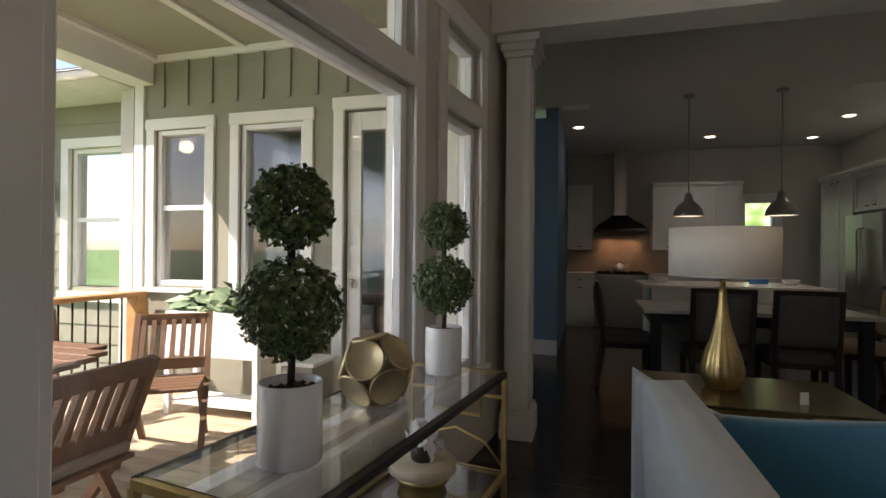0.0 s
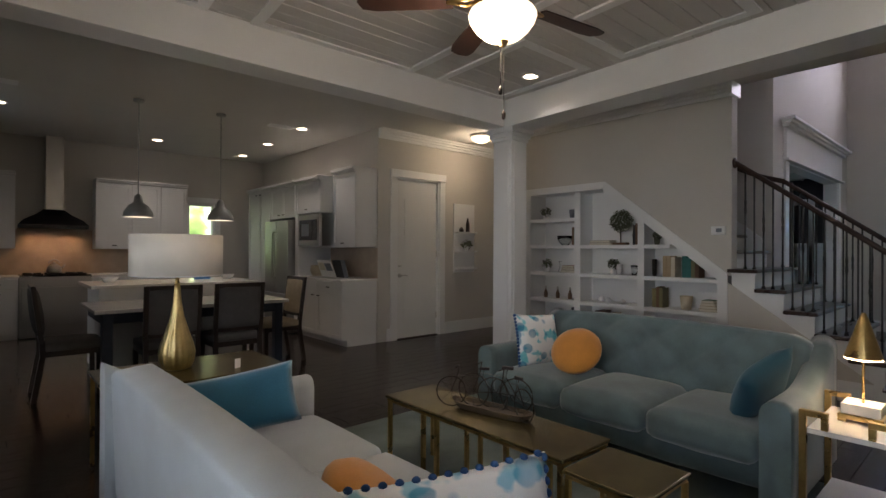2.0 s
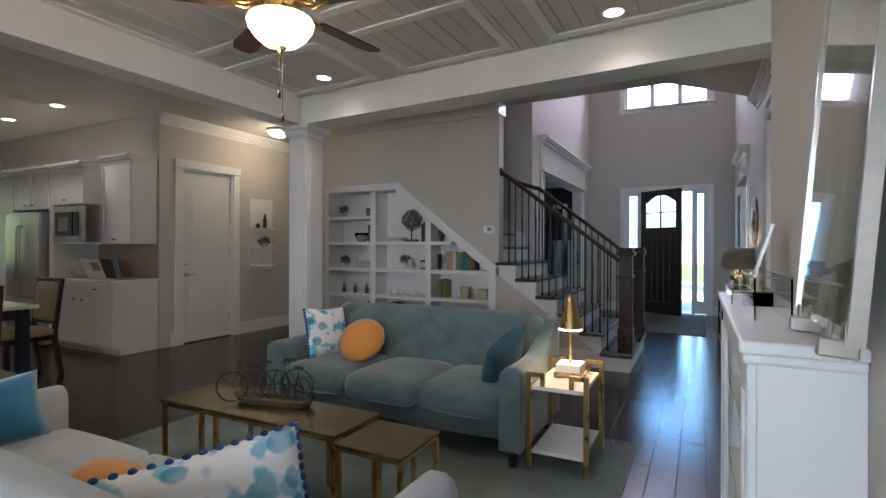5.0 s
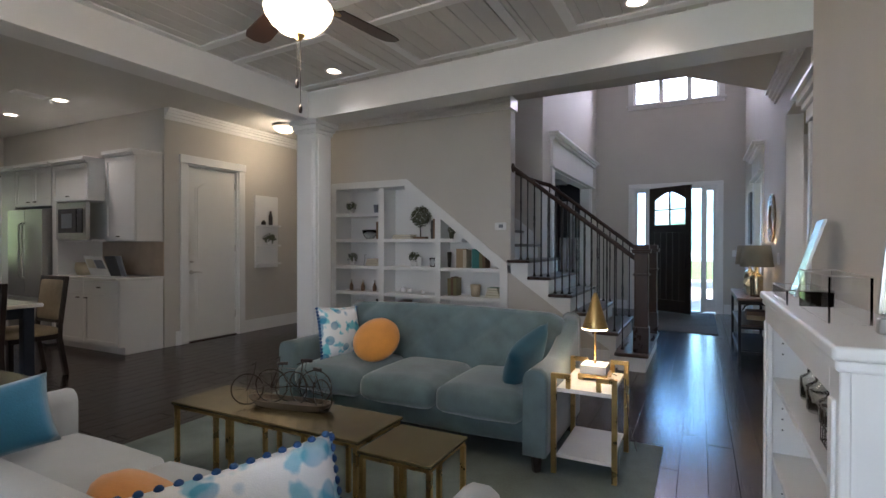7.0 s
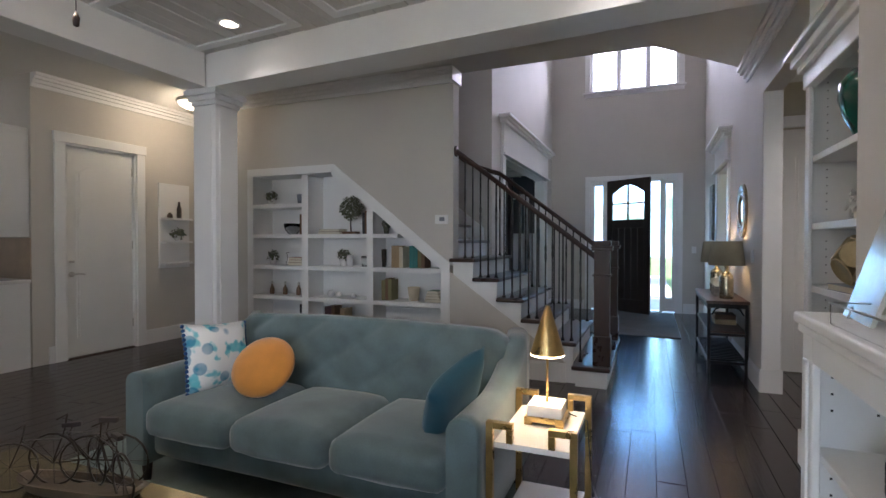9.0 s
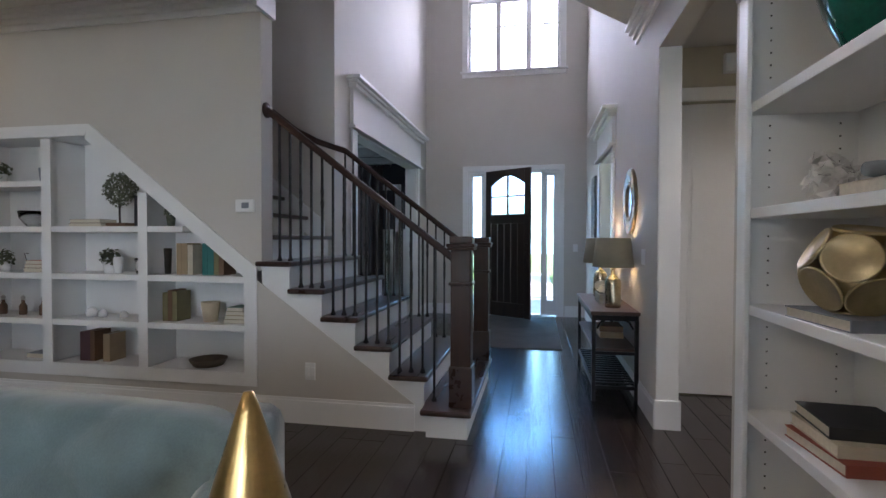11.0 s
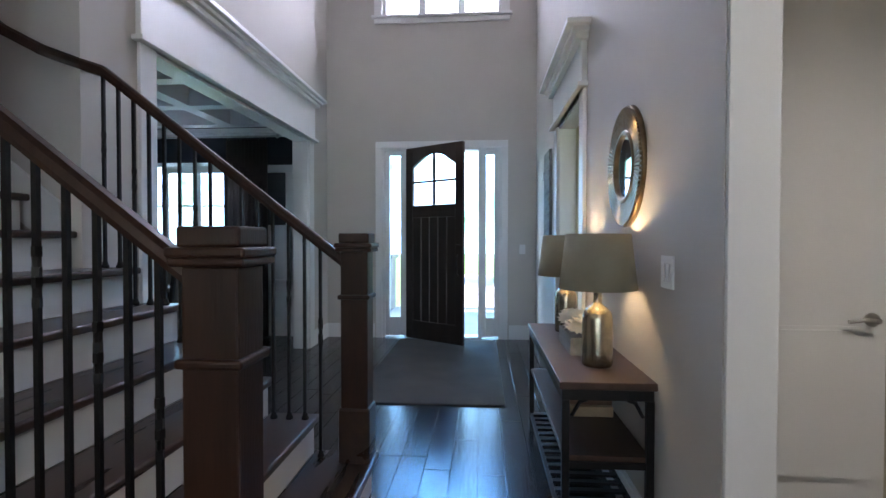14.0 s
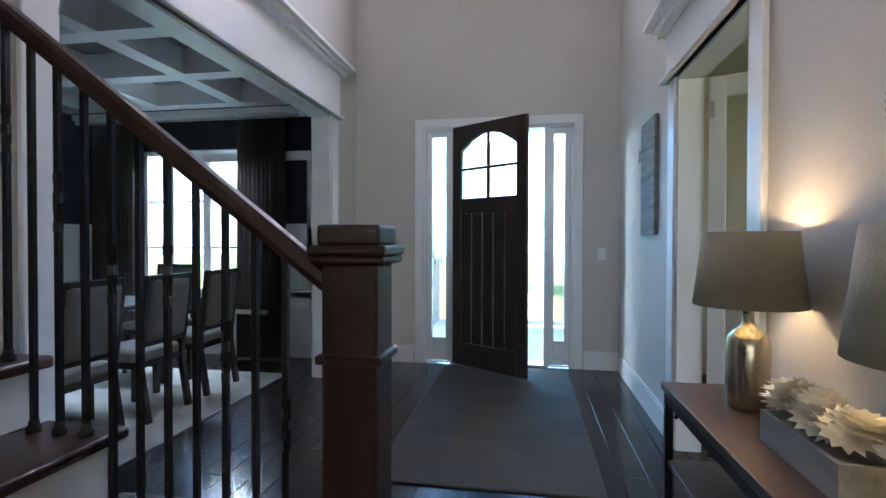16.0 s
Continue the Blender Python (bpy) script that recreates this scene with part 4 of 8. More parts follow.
def pillow_mesh(w, h, t, n=14, seed=0):
    """Square cushion standing in the xz plane, centre at the origin, with pinched corners."""
    bm = bmesh.new()
    grid = {}
    for s in (-1, 1):
        for i in range(n + 1):
            for j in range(n + 1):
                u, v = 2 * i / n - 1, 2 * j / n - 1
                edge = i in (0, n) or j in (0, n)
                if edge and s == 1:
                    grid[s, i, j] = grid[-1, i, j]
                    continue
                x = u * w / 2 * (1 - 0.06 * (1 - v * v))
                z = v * h / 2 * (1 - 0.06 * (1 - u * u))
                d = t / 2 * ((1 - abs(u) ** 2.6) * (1 - abs(v) ** 2.6)) ** 0.55
                d += 0.006 * noise.noise(Vector((x * 9 + seed, z * 9, s))) if not edge else 0
                grid[s, i, j] = bm.verts.new((x, s * d, z))
    for s in (-1, 1):
        for i in range(n):
            for j in range(n):
                q = [grid[s, i, j], grid[s, i + 1, j], grid[s, i + 1, j + 1], grid[s, i, j + 1]]
                f = bm.faces.new(q if s < 0 else q[::-1])
                f.smooth = True
    return bm


POMMESH = finish("pompom", lathe([(0, -1), (0.5, -0.87), (0.87, -0.5), (1, 0), (0.87, 0.5), (0.5, 0.87), (0, 1)], 8), POM)


def pillow(name, m, w, h, t, mat, label, poms=0, seed=0, sides="lrtb", welt=None):
    p = thing(name, m, label, "pillow")
    part("cover", pillow_mesh(w, h, t, seed=seed), mat, p)
    if poms:
        for side in sides:
            for i in range(poms):
                u = (2 * (i + 0.5) / poms - 1)
                x, z = {"l": (-w / 2 * 0.985, u * h / 2), "r": (w / 2 * 0.985, u * h / 2), "t": (u * w / 2, h / 2 * 0.985), "b": (u * w / 2, -h / 2 * 0.985)}[side]
                k = 1 - 0.055 * (1 - u * u)
                ob = new("pompom", POMMESH)
                ob.parent = p
                ob.matrix_local = Matrix.Translation((x * (k if side in "lr" else 1), 0, z * (k if side in "tb" else 1))) @ Matrix.Diagonal((0.0115, 0.0115, 0.0115, 1))
    return p


def sofa(name, m, length, depth, mat, label, tufts=False, back=0.80, arm=0.60, seats=3):
    """Sofa with swooping arms; local x along it, y from its front to its back."""
    s = thing(name, m, label, "sofa")
    aw = 0.13
    part("base", cushion(0.03, length - 0.03, 0.05, depth - 0.03, 0.13, 0.33, puff=0.0, n=6), mat, s)
    w = (length - 2 * aw) / seats
    for i in range(seats):
        part("seat_cushion", cushion(aw + i * w + 0.004, aw + (i + 1) * w - 0.004, -0.02, depth - 0.24, 0.275, 0.44, puff=0.035, n=12, seed=i), mat, s)
    bm = bmesh.new()
    nx, nz = 90, 26
    face = [[None] * (nz + 1) for _ in range(nx + 1)]
    rear = [[None] * (nz + 1) for _ in range(nx + 1)]
    for i in range(nx + 1):
        u = i / nx
        x = 0.09 + (length - 0.18) * u
        top = back + 0.02 * math.sin(math.pi * u) - 0.05 * (max(0, abs(2 * u - 1) - 0.85) / 0.15) ** 2
        for j in range(nz + 1):
            v = j / nz
            z = 0.28 + (top - 0.28) * v
            y = depth - 0.27 + 0.10 * v + 0.05 * max(0, v - 0.8) ** 2 * 10
            d = 0.0
            if tufts:
                a, b = x / 0.20, (z - 0.30) / 0.14
                d = 0.030 * (abs(math.sin(math.pi * (a + b) / 2)) * abs(math.sin(math.pi * (a - b) / 2))) ** 0.5
            y -= d + 0.025 * math.sin(math.pi * v)
            face[i][j] = bm.verts.new((x, y, z))
            rear[i][j] = bm.verts.new((x, depth - 0.04 + 0.02 * v, z)) if j < nz else face[i][j]
        rear[i][nz] = bm.verts.new((x, depth - 0.03, top - 0.01))
    for g, flip in ((face, False), (rear, True)):
        for i in range(nx):
            for j in range(nz):
                q = [g[i][j], g[i + 1][j], g[i + 1][j + 1], g[i][j + 1]]
                bm.faces.new(q[::-1] if flip else q)
    for i in range(nx):
        bm.faces.new((face[i][nz], face[i + 1][nz], rear[i + 1][nz], rear[i][nz]))
    for i in (0, nx):
        for j in range(nz):
            bm.faces.new((face[i][j], face[i][j + 1], rear[i][j + 1], rear[i][j]))
    for f in bm.faces:
        f.smooth = True
    part("backrest", bm, mat, s)
    for x0 in (0.0, length - aw):
        prof = []
        for k in range(13):
            y = depth * k / 12
            rise = max(0.0, (y - depth * 0.42) / (depth * 0.58))
            prof.append((y, arm + (back - arm) * (rise ** 1.7)))
        am = bmesh.new()
        rings = []
        for y, z in prof:
            ring = []
            for q, (du, dz) in enumerate(((0, -9), (0, -0.05), (0.012, -0.018), (0.04, 0), (aw - 0.04, 0), (aw - 0.012, -0.018), (aw, -0.05), (aw, -9))):
                ring.append(am.verts.new((x0 + du, y, 0.12 if dz == -9 else z + dz)))
            rings.append(ring)
        for a, b in zip(rings, rings[1:]):
            for q in range(8):
                f = am.faces.new((a[q], a[(q + 1) % 8], b[(q + 1) % 8], b[q]))
                f.smooth = True
        am.faces.new(rings[0])
        am.faces.new(rings[-1][::-1])
        part("arm", am, mat, s)
    for x in (0.07, length - 0.07):
        for y in (0.07, depth - 0.08):
            part("leg", lathe([(0, 0), (0.024, 0), (0.036, 0.13), (0, 0.13)], 4, (x, y, 0)), LEG, s)
    return s


sofa("sofa", pose(2.765, 2.365, 0, 0, 0, -90), 1.965, 0.91, TEAL, "sage teal velvet sofa with tufted back and three seats", tufts=True, back=0.82)
sofa("sofa", pose(1.36, 0.13, 0, 0, 0, 90), 2.22, 0.94, PALE, "pale grey-blue linen sofa with smooth back", arm=0.62, back=0.82)

# pillows on the teal sofa
pillow("throw_pillow", pose(3.15, 2.12, 0.625, -14, 4, -10), 0.41, 0.40, 0.15, FLORAL, "white and blue floral pillow with navy pompom trim", poms=16, seed=1, sides="lr")
op = thing("round_pillow", pose(3.14, 1.775, 0.60, 50, 0, -80), "round burnt orange velvet pillow on the sofa", "pillow")
part("cover", lathe([(0, -0.075), (0.08, -0.072), (0.14, -0.055), (0.175, -0.02), (0.18, 0), (0.175, 0.02), (0.14, 0.055), (0.08, 0.072), (0, 0.075)], 32), ORANGE, op)
pillow("throw_pillow", pose(3.04, 0.605, 0.60, 30, -24, -22), 0.38, 0.38, 0.16, DKTEAL, "dark teal velvet pillow leaning on the sofa arm", seed=2)
# pillows on the pale sofa
pillow("lumbar_pillow", pose(0.92, 2.09, 0.60, 18, 9, 158), 0.51, 0.28, 0.14, PEACOCK, "peacock blue velvet pillow with beaded trim", seed=3)
op = thing("round_pillow", pose(0.91, 0.99, 0.55, 38, 0, 60), "round burnt orange velvet pillow on the pale sofa", "pillow")
part("cover", lathe([(0, -0.075), (0.08, -0.072), (0.14, -0.055), (0.175, -0.02), (0.18, 0), (0.175, 0.02), (0.14, 0.055), (0.08, 0.072), (0, 0.075)], 32), ORANGE, op)
pillow("throw_pillow", pose(0.821, 0.577, 0.594, -23.4, -3.5, -25.5), 0.59, 0.40, 0.16, FLORAL2, "white pillow with blue print and navy pompom trim", poms=15, seed=4, sides="lrtb")

# ---- rug ----
solid("rug", B((0.95, 3.55, -0.15, 2.95, 0.001, 0.012), bev=0.004), RUGMAT, "pale aqua distressed rug under the coffee table", "rug", kind="thing")


# ---- tables ----
def nest_table(name, x0, x1, y0, y1, z, label, pairs):
    t = thing(name, pose((x0 + x1) / 2, (y0 + y1) / 2, 0), label, "coffee table")
    hx, hy = (x1 - x0) / 2, (y1 - y0) / 2
    part("tabletop", B((-hx, hx, -hy, hy, z - 0.016, z), bev=0.004), GOLDGLASS, t)
    part("apron", B((-hx + 0.01, hx - 0.01, -hy + 0.01, -hy + 0.022, z - 0.034, z - 0.016), (-hx + 0.01, hx - 0.01, hy - 0.022, hy - 0.01, z - 0.034, z - 0.016), (-hx + 0.01, -hx + 0.022, -hy + 0.022, hy - 0.022, z - 0.034, z - 0.016), (hx - 0.022, hx - 0.01, -hy + 0.022, hy - 0.022, z - 0.034, z - 0.016)), BRASS, t)
    for sx in (-1, 1):
        for y in pairs:
            x = sx * (hx - 0.02)
            part("leg", B((x - 0.011, x + 0.011, y - 0.011, y + 0.011, 0.012, z - 0.034), bev=0.002, seg=1), BRASS, t)
    return t


nest_table("coffee_table", 1.80, 2.17, 0.95, 2.19, 0.45, "long low brass-topped coffee table on slender legs", (-0.595, -0.30, 0.18, 0.29, 0.595))
nest_table("nesting_table", 1.75, 2.105, 0.57, 0.92, 0.44, "small square brass nesting table", (-0.16, -0.04, 0.16))
nest_table("sofa_end_table", 0.50, 1.48, 2.76, 3.40, 0.575, "dark brass-topped table behind the pale sofa", (-0.28, 0.28))

# wire bicycles on a wooden boat tray
tray = thing("decor_tray", pose(2.03, 1.55, 0.45, 0, 0, 100), "carved dark wooden tray on the coffee table", "tray")
TRAYW = material("weathered_dark_wood", (0.10, 0.075, 0.05), 0.7, vary=0.3, scale=6, bump=0.25, stretch=(0.4, 3, 3))
tb = bmesh.new()
ring = []
for q, (zz, k) in enumerate(((0.002, 0.86), (0.035, 1.0), (0.035, 0.90), (0.014, 0.80))):
    ring.append([tb.verts.new((0.25 * k * math.copysign(abs(math.cos(a)) ** 0.5, math.cos(a)), 0.065 * k * math.copysign(abs(math.sin(a)) ** 0.8, math.sin(a)), zz + 0.012 * abs(math.cos(a)) ** 6)) for a in [2 * math.pi * i / 28 for i in range(28)]])
for a, b in zip(ring, ring[1:]):
    for i in range(28):
        tb.faces.new((a[i], a[(i + 1) % 28], b[(i + 1) % 28], b[i]))
tb.faces.new(ring[0])
tb.faces.new(ring[-1])
part("bowl", tb, TRAYW, tray)
for k, (u, v, s_) in enumerate(((-0.12, 0.012, 1.0), (0.0, -0.022, 1.1), (0.12, 0.015, 1.0))):
    bk = thing("wire_bicycle", pose(2.03, 1.55, 0.464, 0, 0, 100) @ pose(u, v, 0, 0, 0, (-25, 10, 30)[k]), "small dark wire bicycle ornament", "ornament", "wire bicycles")
    s_ = s_ * 1.9
    r = 0.042 * s_
    for n_, c in (("wheel", -0.058 * s_), ("wheel", 0.058 * s_)):
        wb = tube(ring_points((c, 0, r), r, 18, "y"), 0.0038, 5)
        for a in range(4):
            e = a * math.pi / 4
            tube([(c + r * math.cos(e), 0, r + r * math.sin(e)), (c - r * math.cos(e), 0, r - r * math.sin(e))], 0.001, 4, wb)
        part(n_, wb, DARKIRON, bk)
    fb = tube([(-0.058 * s_, 0, r), (-0.01, 0, r), (0.04 * s_, 0, 0.088 * s_), (-0.03 * s_, 0, 0.085 * s_), (-0.01, 0, r)], 0.003, 5)
    tube([(-0.058 * s_, 0, r), (-0.03 * s_, 0, 0.085 * s_), (-0.035 * s_, 0, 0.105 * s_)], 0.003, 5, fb)
    tube([(0.058 * s_, 0, r), (0.04 * s_, 0, 0.088 * s_), (0.035 * s_, 0, 0.115 * s_)], 0.003, 5, fb)
    part("bike_frame", fb, DARKIRON, bk)
    part("handlebar", tube([(0.045 * s_, -0.022, 0.11 * s_), (0.035 * s_, 0, 0.116 * s_), (0.045 * s_, 0.022, 0.11 * s_)], 0.003, 5), DARKIRON, bk)
    part("saddle", B((-0.05 * s_, -0.02 * s_, -0.009, 0.009, 0.104 * s_, 0.112 * s_), bev=0.003), LEG, bk)

# marble and brass side table with key-shaped handles
st = thing("side_table", pose(3.115, 0.215, 0.016), "marble and brass side table with square key handles", "side table")
part("tabletop", B((-0.248, 0.248, -0.15, 0.15, 0.455, 0.48), bev=0.003), MARBLE, st)
part("lower_shelf", B((-0.248, 0.248, -0.15, 0.15, 0.085, 0.105), bev=0.003), MARBLE, st)
for sx in (-1, 1):
    for sy in (-1, 1):
        x, y = sx * 0.245, sy * 0.165
        part("leg", B((x - 0.014, x + 0.014, y - 0.014, y + 0.014, -0.016, 0.56), bev=0.002, seg=1), BRASS, st)
        yi = y - sy * 0.095
        ya, yb = sorted((y - sy * 0.014, yi))
        yc, yd = sorted((yi, yi + sy * 0.026))
        part("key_handle", B((x - 0.014, x + 0.014, ya, yb, 0.534, 0.56), (x - 0.014, x + 0.014, yc, yd, 0.481, 0.534), bev=0.002, seg=1), BRASS, st)

cl = thing("cone_lamp", pose(3.185, 0.21, 0.496), "brass cone desk lamp on a marble block, lit", "table lamp")
part("base_block", B((-0.075, 0.075, -0.075, 0.075, 0.035, 0.085), bev=0.004), MARBLE, cl)
part("foot", B((-0.085, 0.085, -0.085, 0.085, 0.012, 0.035), (-0.085, -0.05, -0.085, -0.05, 0, 0.012), (0.05, 0.085, -0.085, -0.05, 0, 0.012), (-0.085, -0.05, 0.05, 0.085, 0, 0.012), (0.05, 0.085, 0.05, 0.085, 0, 0.012), bev=0.002, seg=1), BRASS, cl)
part("stem", tube([(0, 0, 0.085), (0, 0, 0.45)], 0.006), BRASS, cl)
part("cone_shade", lathe([(0.076, 0.30), (0.074, 0.31), (0.020, 0.485), (0.009, 0.515), (0, 0.516)], 28), BRASS, cl, "brushed brass cone shade")
part("bulb", lathe([(0, 0.288), (0.05, 0.289), (0.072, 0.293), (0.0765, 0.300), (0.06, 0.312), (0, 0.32)], 20), SHADEGLOW, cl)
lamp("cone_lamp_light", "SPOT", look((3.185, 0.21, 0.771), (3.165, 0.21, 0)), 3.0, (1.0, 0.76, 0.45), cone=155, size=0.04)
part("cord", tube([(0.07, -0.02, 0.04), (0.12, -0.16, -0.02), (0.13, -0.18, -0.30), (0.18, -0.22, -0.47), (0.35, -0.20, -0.474)], 0.003, 5), LEG, cl)

# ---- tall brass lamp ----
bl_ = thing("brass_table_lamp", pose(0.915, 3.12, 0.575) @ Matrix.Scale(0.96, 4), "ribbed gold gourd lamp with a wide cream drum shade", "table lamp")
part("body", lathe([(0, 0), (0.07, 0), (0.085, 0.01), (0.102, 0.05), (0.108, 0.10), (0.096, 0.16), (0.068, 0.24), (0.041, 0.33), (0.026, 0.42), (0.019, 0.50), (0.016, 0.54), (0, 0.54)], 72, lobes=18, depth=0.06), GOLD, bl_, "ribbed antique gold body")
part("neck", lathe([(0.012, 0.54), (0.012, 0.60), (0.02, 0.605), (0.02, 0.62), (0.008, 0.63), (0.008, 0.80), (0, 0.80)], 16), BRASS, bl_)
sb = lathe([(0.258, 0.590), (0.265, 0.590), (0.265, 0.845), (0.258, 0.845)], 48)
part("drum_shade", sb, LINEN, bl_, "cream linen drum shade")
part("shade_rim", tube(ring_points((0, 0, 0.592), 0.263, 48), 0.004, 5), WHITE, bl_)
part("spider", tube([(-0.258, 0, 0.80), (0.258, 0, 0.80)], 0.003, 5), BRASS, bl_)
lb = thing("card_holder", pose(1.20, 2.90, 0.575, 0, 0, 20), "small white card on a dark block", "card")
part("card", B((-0.02, 0.02, -0.002, 0.002, 0.0, 0.055)), WHITE, lb)

# ---- glass console by the windows ----
gc = thing("glass_console", WM, "gold-framed glass console table by the windows", "console table")
GX0, GX1, GS0, GS1, GZ, GL = 0.12, 0.52, -2.53, -1.345, 0.80, 0.42
GOLDROD = material("gold_painted_iron", (0.58, 0.42, 0.16), 0.35, metal=0.9, vary=0.25, scale=15, bump=0.08)
for z, mat_ in ((GZ, DARKIRON), (GL, GOLDROD)):
    for a, b in (((GX0, GS0), (GX1, GS0)), ((GX1, GS0), (GX1, GS1)), ((GX1, GS1), (GX0, GS1)), ((GX0, GS1), (GX0, GS0))):
        part("rail", tube([(*a, z - 0.012), (*b, z - 0.012)], 0.010, square=True), GOLDROD if a[1] == b[1] else mat_, gc)
for x, s_ in ((GX0, GS0), (GX1, GS0), (GX1, GS1), (GX0, GS1)):
    part("leg", tube([(x, s_, 0), (x, s_, GZ - 0.022)], 0.009, square=True), GOLDROD, gc)
clear(part("glass_top", B((GX0 + 0.008, GX1 - 0.008, GS0 + 0.008, GS1 - 0.008, GZ - 0.008, GZ), bev=0.002, seg=1), GLASS, gc, "clear glass top"))
clear(part("glass_shelf", B((GX0 + 0.01, GX1 - 0.01, GS0 + 0.01, GS1 - 0.01, GL - 0.008, GL)), GLASS, gc, "clear glass lower shelf"))
for s_ in (GS0, GS1):
    fb = tube([(GX0 + 0.01, s_, 0.70), (GX0 + 0.10, s_, 0.70), (GX0 + 0.10, s_, 0.62), (GX1 - 0.10, s_, 0.62), (GX1 - 0.10, s_, 0.70), (GX1 - 0.01, s_, 0.70)], 0.006, square=True)
    tube([(GX0 + 0.01, s_, 0.44), (GX0 + 0.08, s_, 0.52), ((GX0 + GX1) / 2, s_, 0.56), (GX1 - 0.08, s_, 0.52), (GX1 - 0.01, s_, 0.44)], 0.006, 6, fb)
    part("fretwork", fb, GOLDROD, gc)

LEAFM = material("boxwood_leaf", (0.075, 0.13, 0.035), 0.45, vary=0.45, scale=30, bump=0.05)
t_ = LEAFM.node_tree
gi = t_.nodes.new("ShaderNodeNewGeometry")
mx_ = t_.nodes.new("ShaderNodeMix")
mx_.data_type = "RGBA"
mx_.inputs[6].default_value = (0.030, 0.065, 0.020, 1)
mx_.inputs[7].default_value = (0.16, 0.22, 0.07, 1)
t_.links.new(gi.outputs["Random Per Island"], mx_.inputs[0])
t_.links.new(mx_.outputs[2], t_.nodes["Principled BSDF"].inputs["Base Color"])
SOIL = material("dark_pebbles", (0.07, 0.055, 0.045), 0.8, vary=0.4, scale=50, bump=0.6, fine=70)
BARK = material("bark", (0.045, 0.032, 0.022), 0.9, vary=0.3, scale=20, bump=0.5)


def leaf_ball(r, count, size, rng):
    """A loose ball of folded leaves with an uneven outline."""
    bm = bmesh.new()
    for i in range(count):
        d = Vector((rng.gauss(0, 1), rng.gauss(0, 1), rng.gauss(0, 1))).normalized()
        k = r * (0.62 + 0.42 * rng.random() ** 0.6) * (1 + 0.07 * noise.noise(d * 3.1))
        c = d * k
        n_ = (d + Vector((rng.uniform(-.9, .9), rng.uniform(-.9, .9), rng.uniform(-.5, 1.0)))).normalized()
        a = n_.cross(Vector((rng.uniform(-1, 1), rng.uniform(-1, 1), 0.3))).normalized()
        b = n_.cross(a)
        L_, w_ = size * rng.uniform(0.7, 1.25), size * rng.uniform(0.35, 0.5)
        p = [bm.verts.new(c), bm.verts.new(c + a * L_ * 0.5 + b * w_ + n_ * 0.15 * L_), bm.verts.new(c + a * L_), bm.verts.new(c + a * L_ * 0.5 - b * w_ + n_ * 0.15 * L_)]
        bm.faces.new((p[0], p[1], p[2]))
        bm.faces.new((p[0], p[2], p[3]))
    return bm


def topiary(lx, s_, label, seed, size=1.0):
    rng = random.Random(seed)
    t = thing("topiary", WM @ pose(lx, s_, GZ) @ Matrix.Scale(size, 4), label, "potted plant", "double ball topiaries")
    part("pot", lathe([(0, 0), (0.076, 0), (0.080, 0.004), (0.080, 0.198), (0.078, 0.202), (0.073, 0.200), (0.073, 0.17), (0, 0.17)], 40), CERAMIC, t, "glossy white cylinder pot")
    so = lathe([(0, 0.178), (0.073, 0.174)], 24)
    for i in range(60):
        a, q = rng.random() * 6.283, 0.066 * rng.random() ** 0.5
        lathe([(0, -0.006), (0.008, 0), (0, 0.007)], 6, (q * math.cos(a), q * math.sin(a), 0.181), so)
    part("pebbles", so, SOIL, t)
    part("stem", tube([(0, 0, 0.17), (0.003, 0.002, 0.30), (-0.002, 0, 0.50), (0, 0, 0.62)], 0.010), BARK, t)
    for z, r, c in ((0.385, 0.124, 2200), (0.64, 0.100, 1600)):
        bm = leaf_ball(r, c, 0.020, rng)
        bmesh.ops.translate(bm, vec=(0, 0, z), verts=bm.verts)
        part("leaf_ball", bm, LEAFM, t, "clipped ball of small boxwood leaves")
    return t


topiary(0.345, -2.335, "double ball boxwood topiary in a white pot", 5, 0.86)
topiary(0.315, -1.46, "double ball boxwood topiary in a white pot by the glass", 9, 0.86)

DISCW = material("pale_gold_disc", (0.52, 0.42, 0.24), 0.4, metal=0.55, vary=0.15, scale=10, bump=0.05)


def disc_orb(m, r, label):
    """Openwork ball of twelve round discs with raised rims."""
    o = thing("disc_orb", m, label, "ornament")
    g = (1 + 5 ** 0.5) / 2
    dirs = [Vector(v).normalized() for v in [(0, s1, s2 * g) for s1 in (-1, 1) for s2 in (-1, 1)] + [(s1, s2 * g, 0) for s1 in (-1, 1) for s2 in (-1, 1)] + [(s2 * g, 0, s1) for s1 in (-1, 1) for s2 in (-1, 1)]]
    tilt = Matrix.Rotation(radians(31.7), 4, "X") @ Matrix.Rotation(radians(20), 4, "Z")
    for d in dirs:
        d = tilt @ d
        q = d.to_track_quat("Z", "Y").to_matrix().to_4x4()
        bm = lathe([(0, 0), (r * 0.46, -0.002), (r * 0.50, 0.003), (r * 0.525, -0.003), (r * 0.50, -0.008), (0, -0.006)], 28)
        bmesh.ops.transform(bm, matrix=Matrix.Translation(d * r * 0.87 + Vector((0, 0, r * 0.9))) @ q, verts=bm.verts)
        part("disc", bm, DISCW, o)
    return o


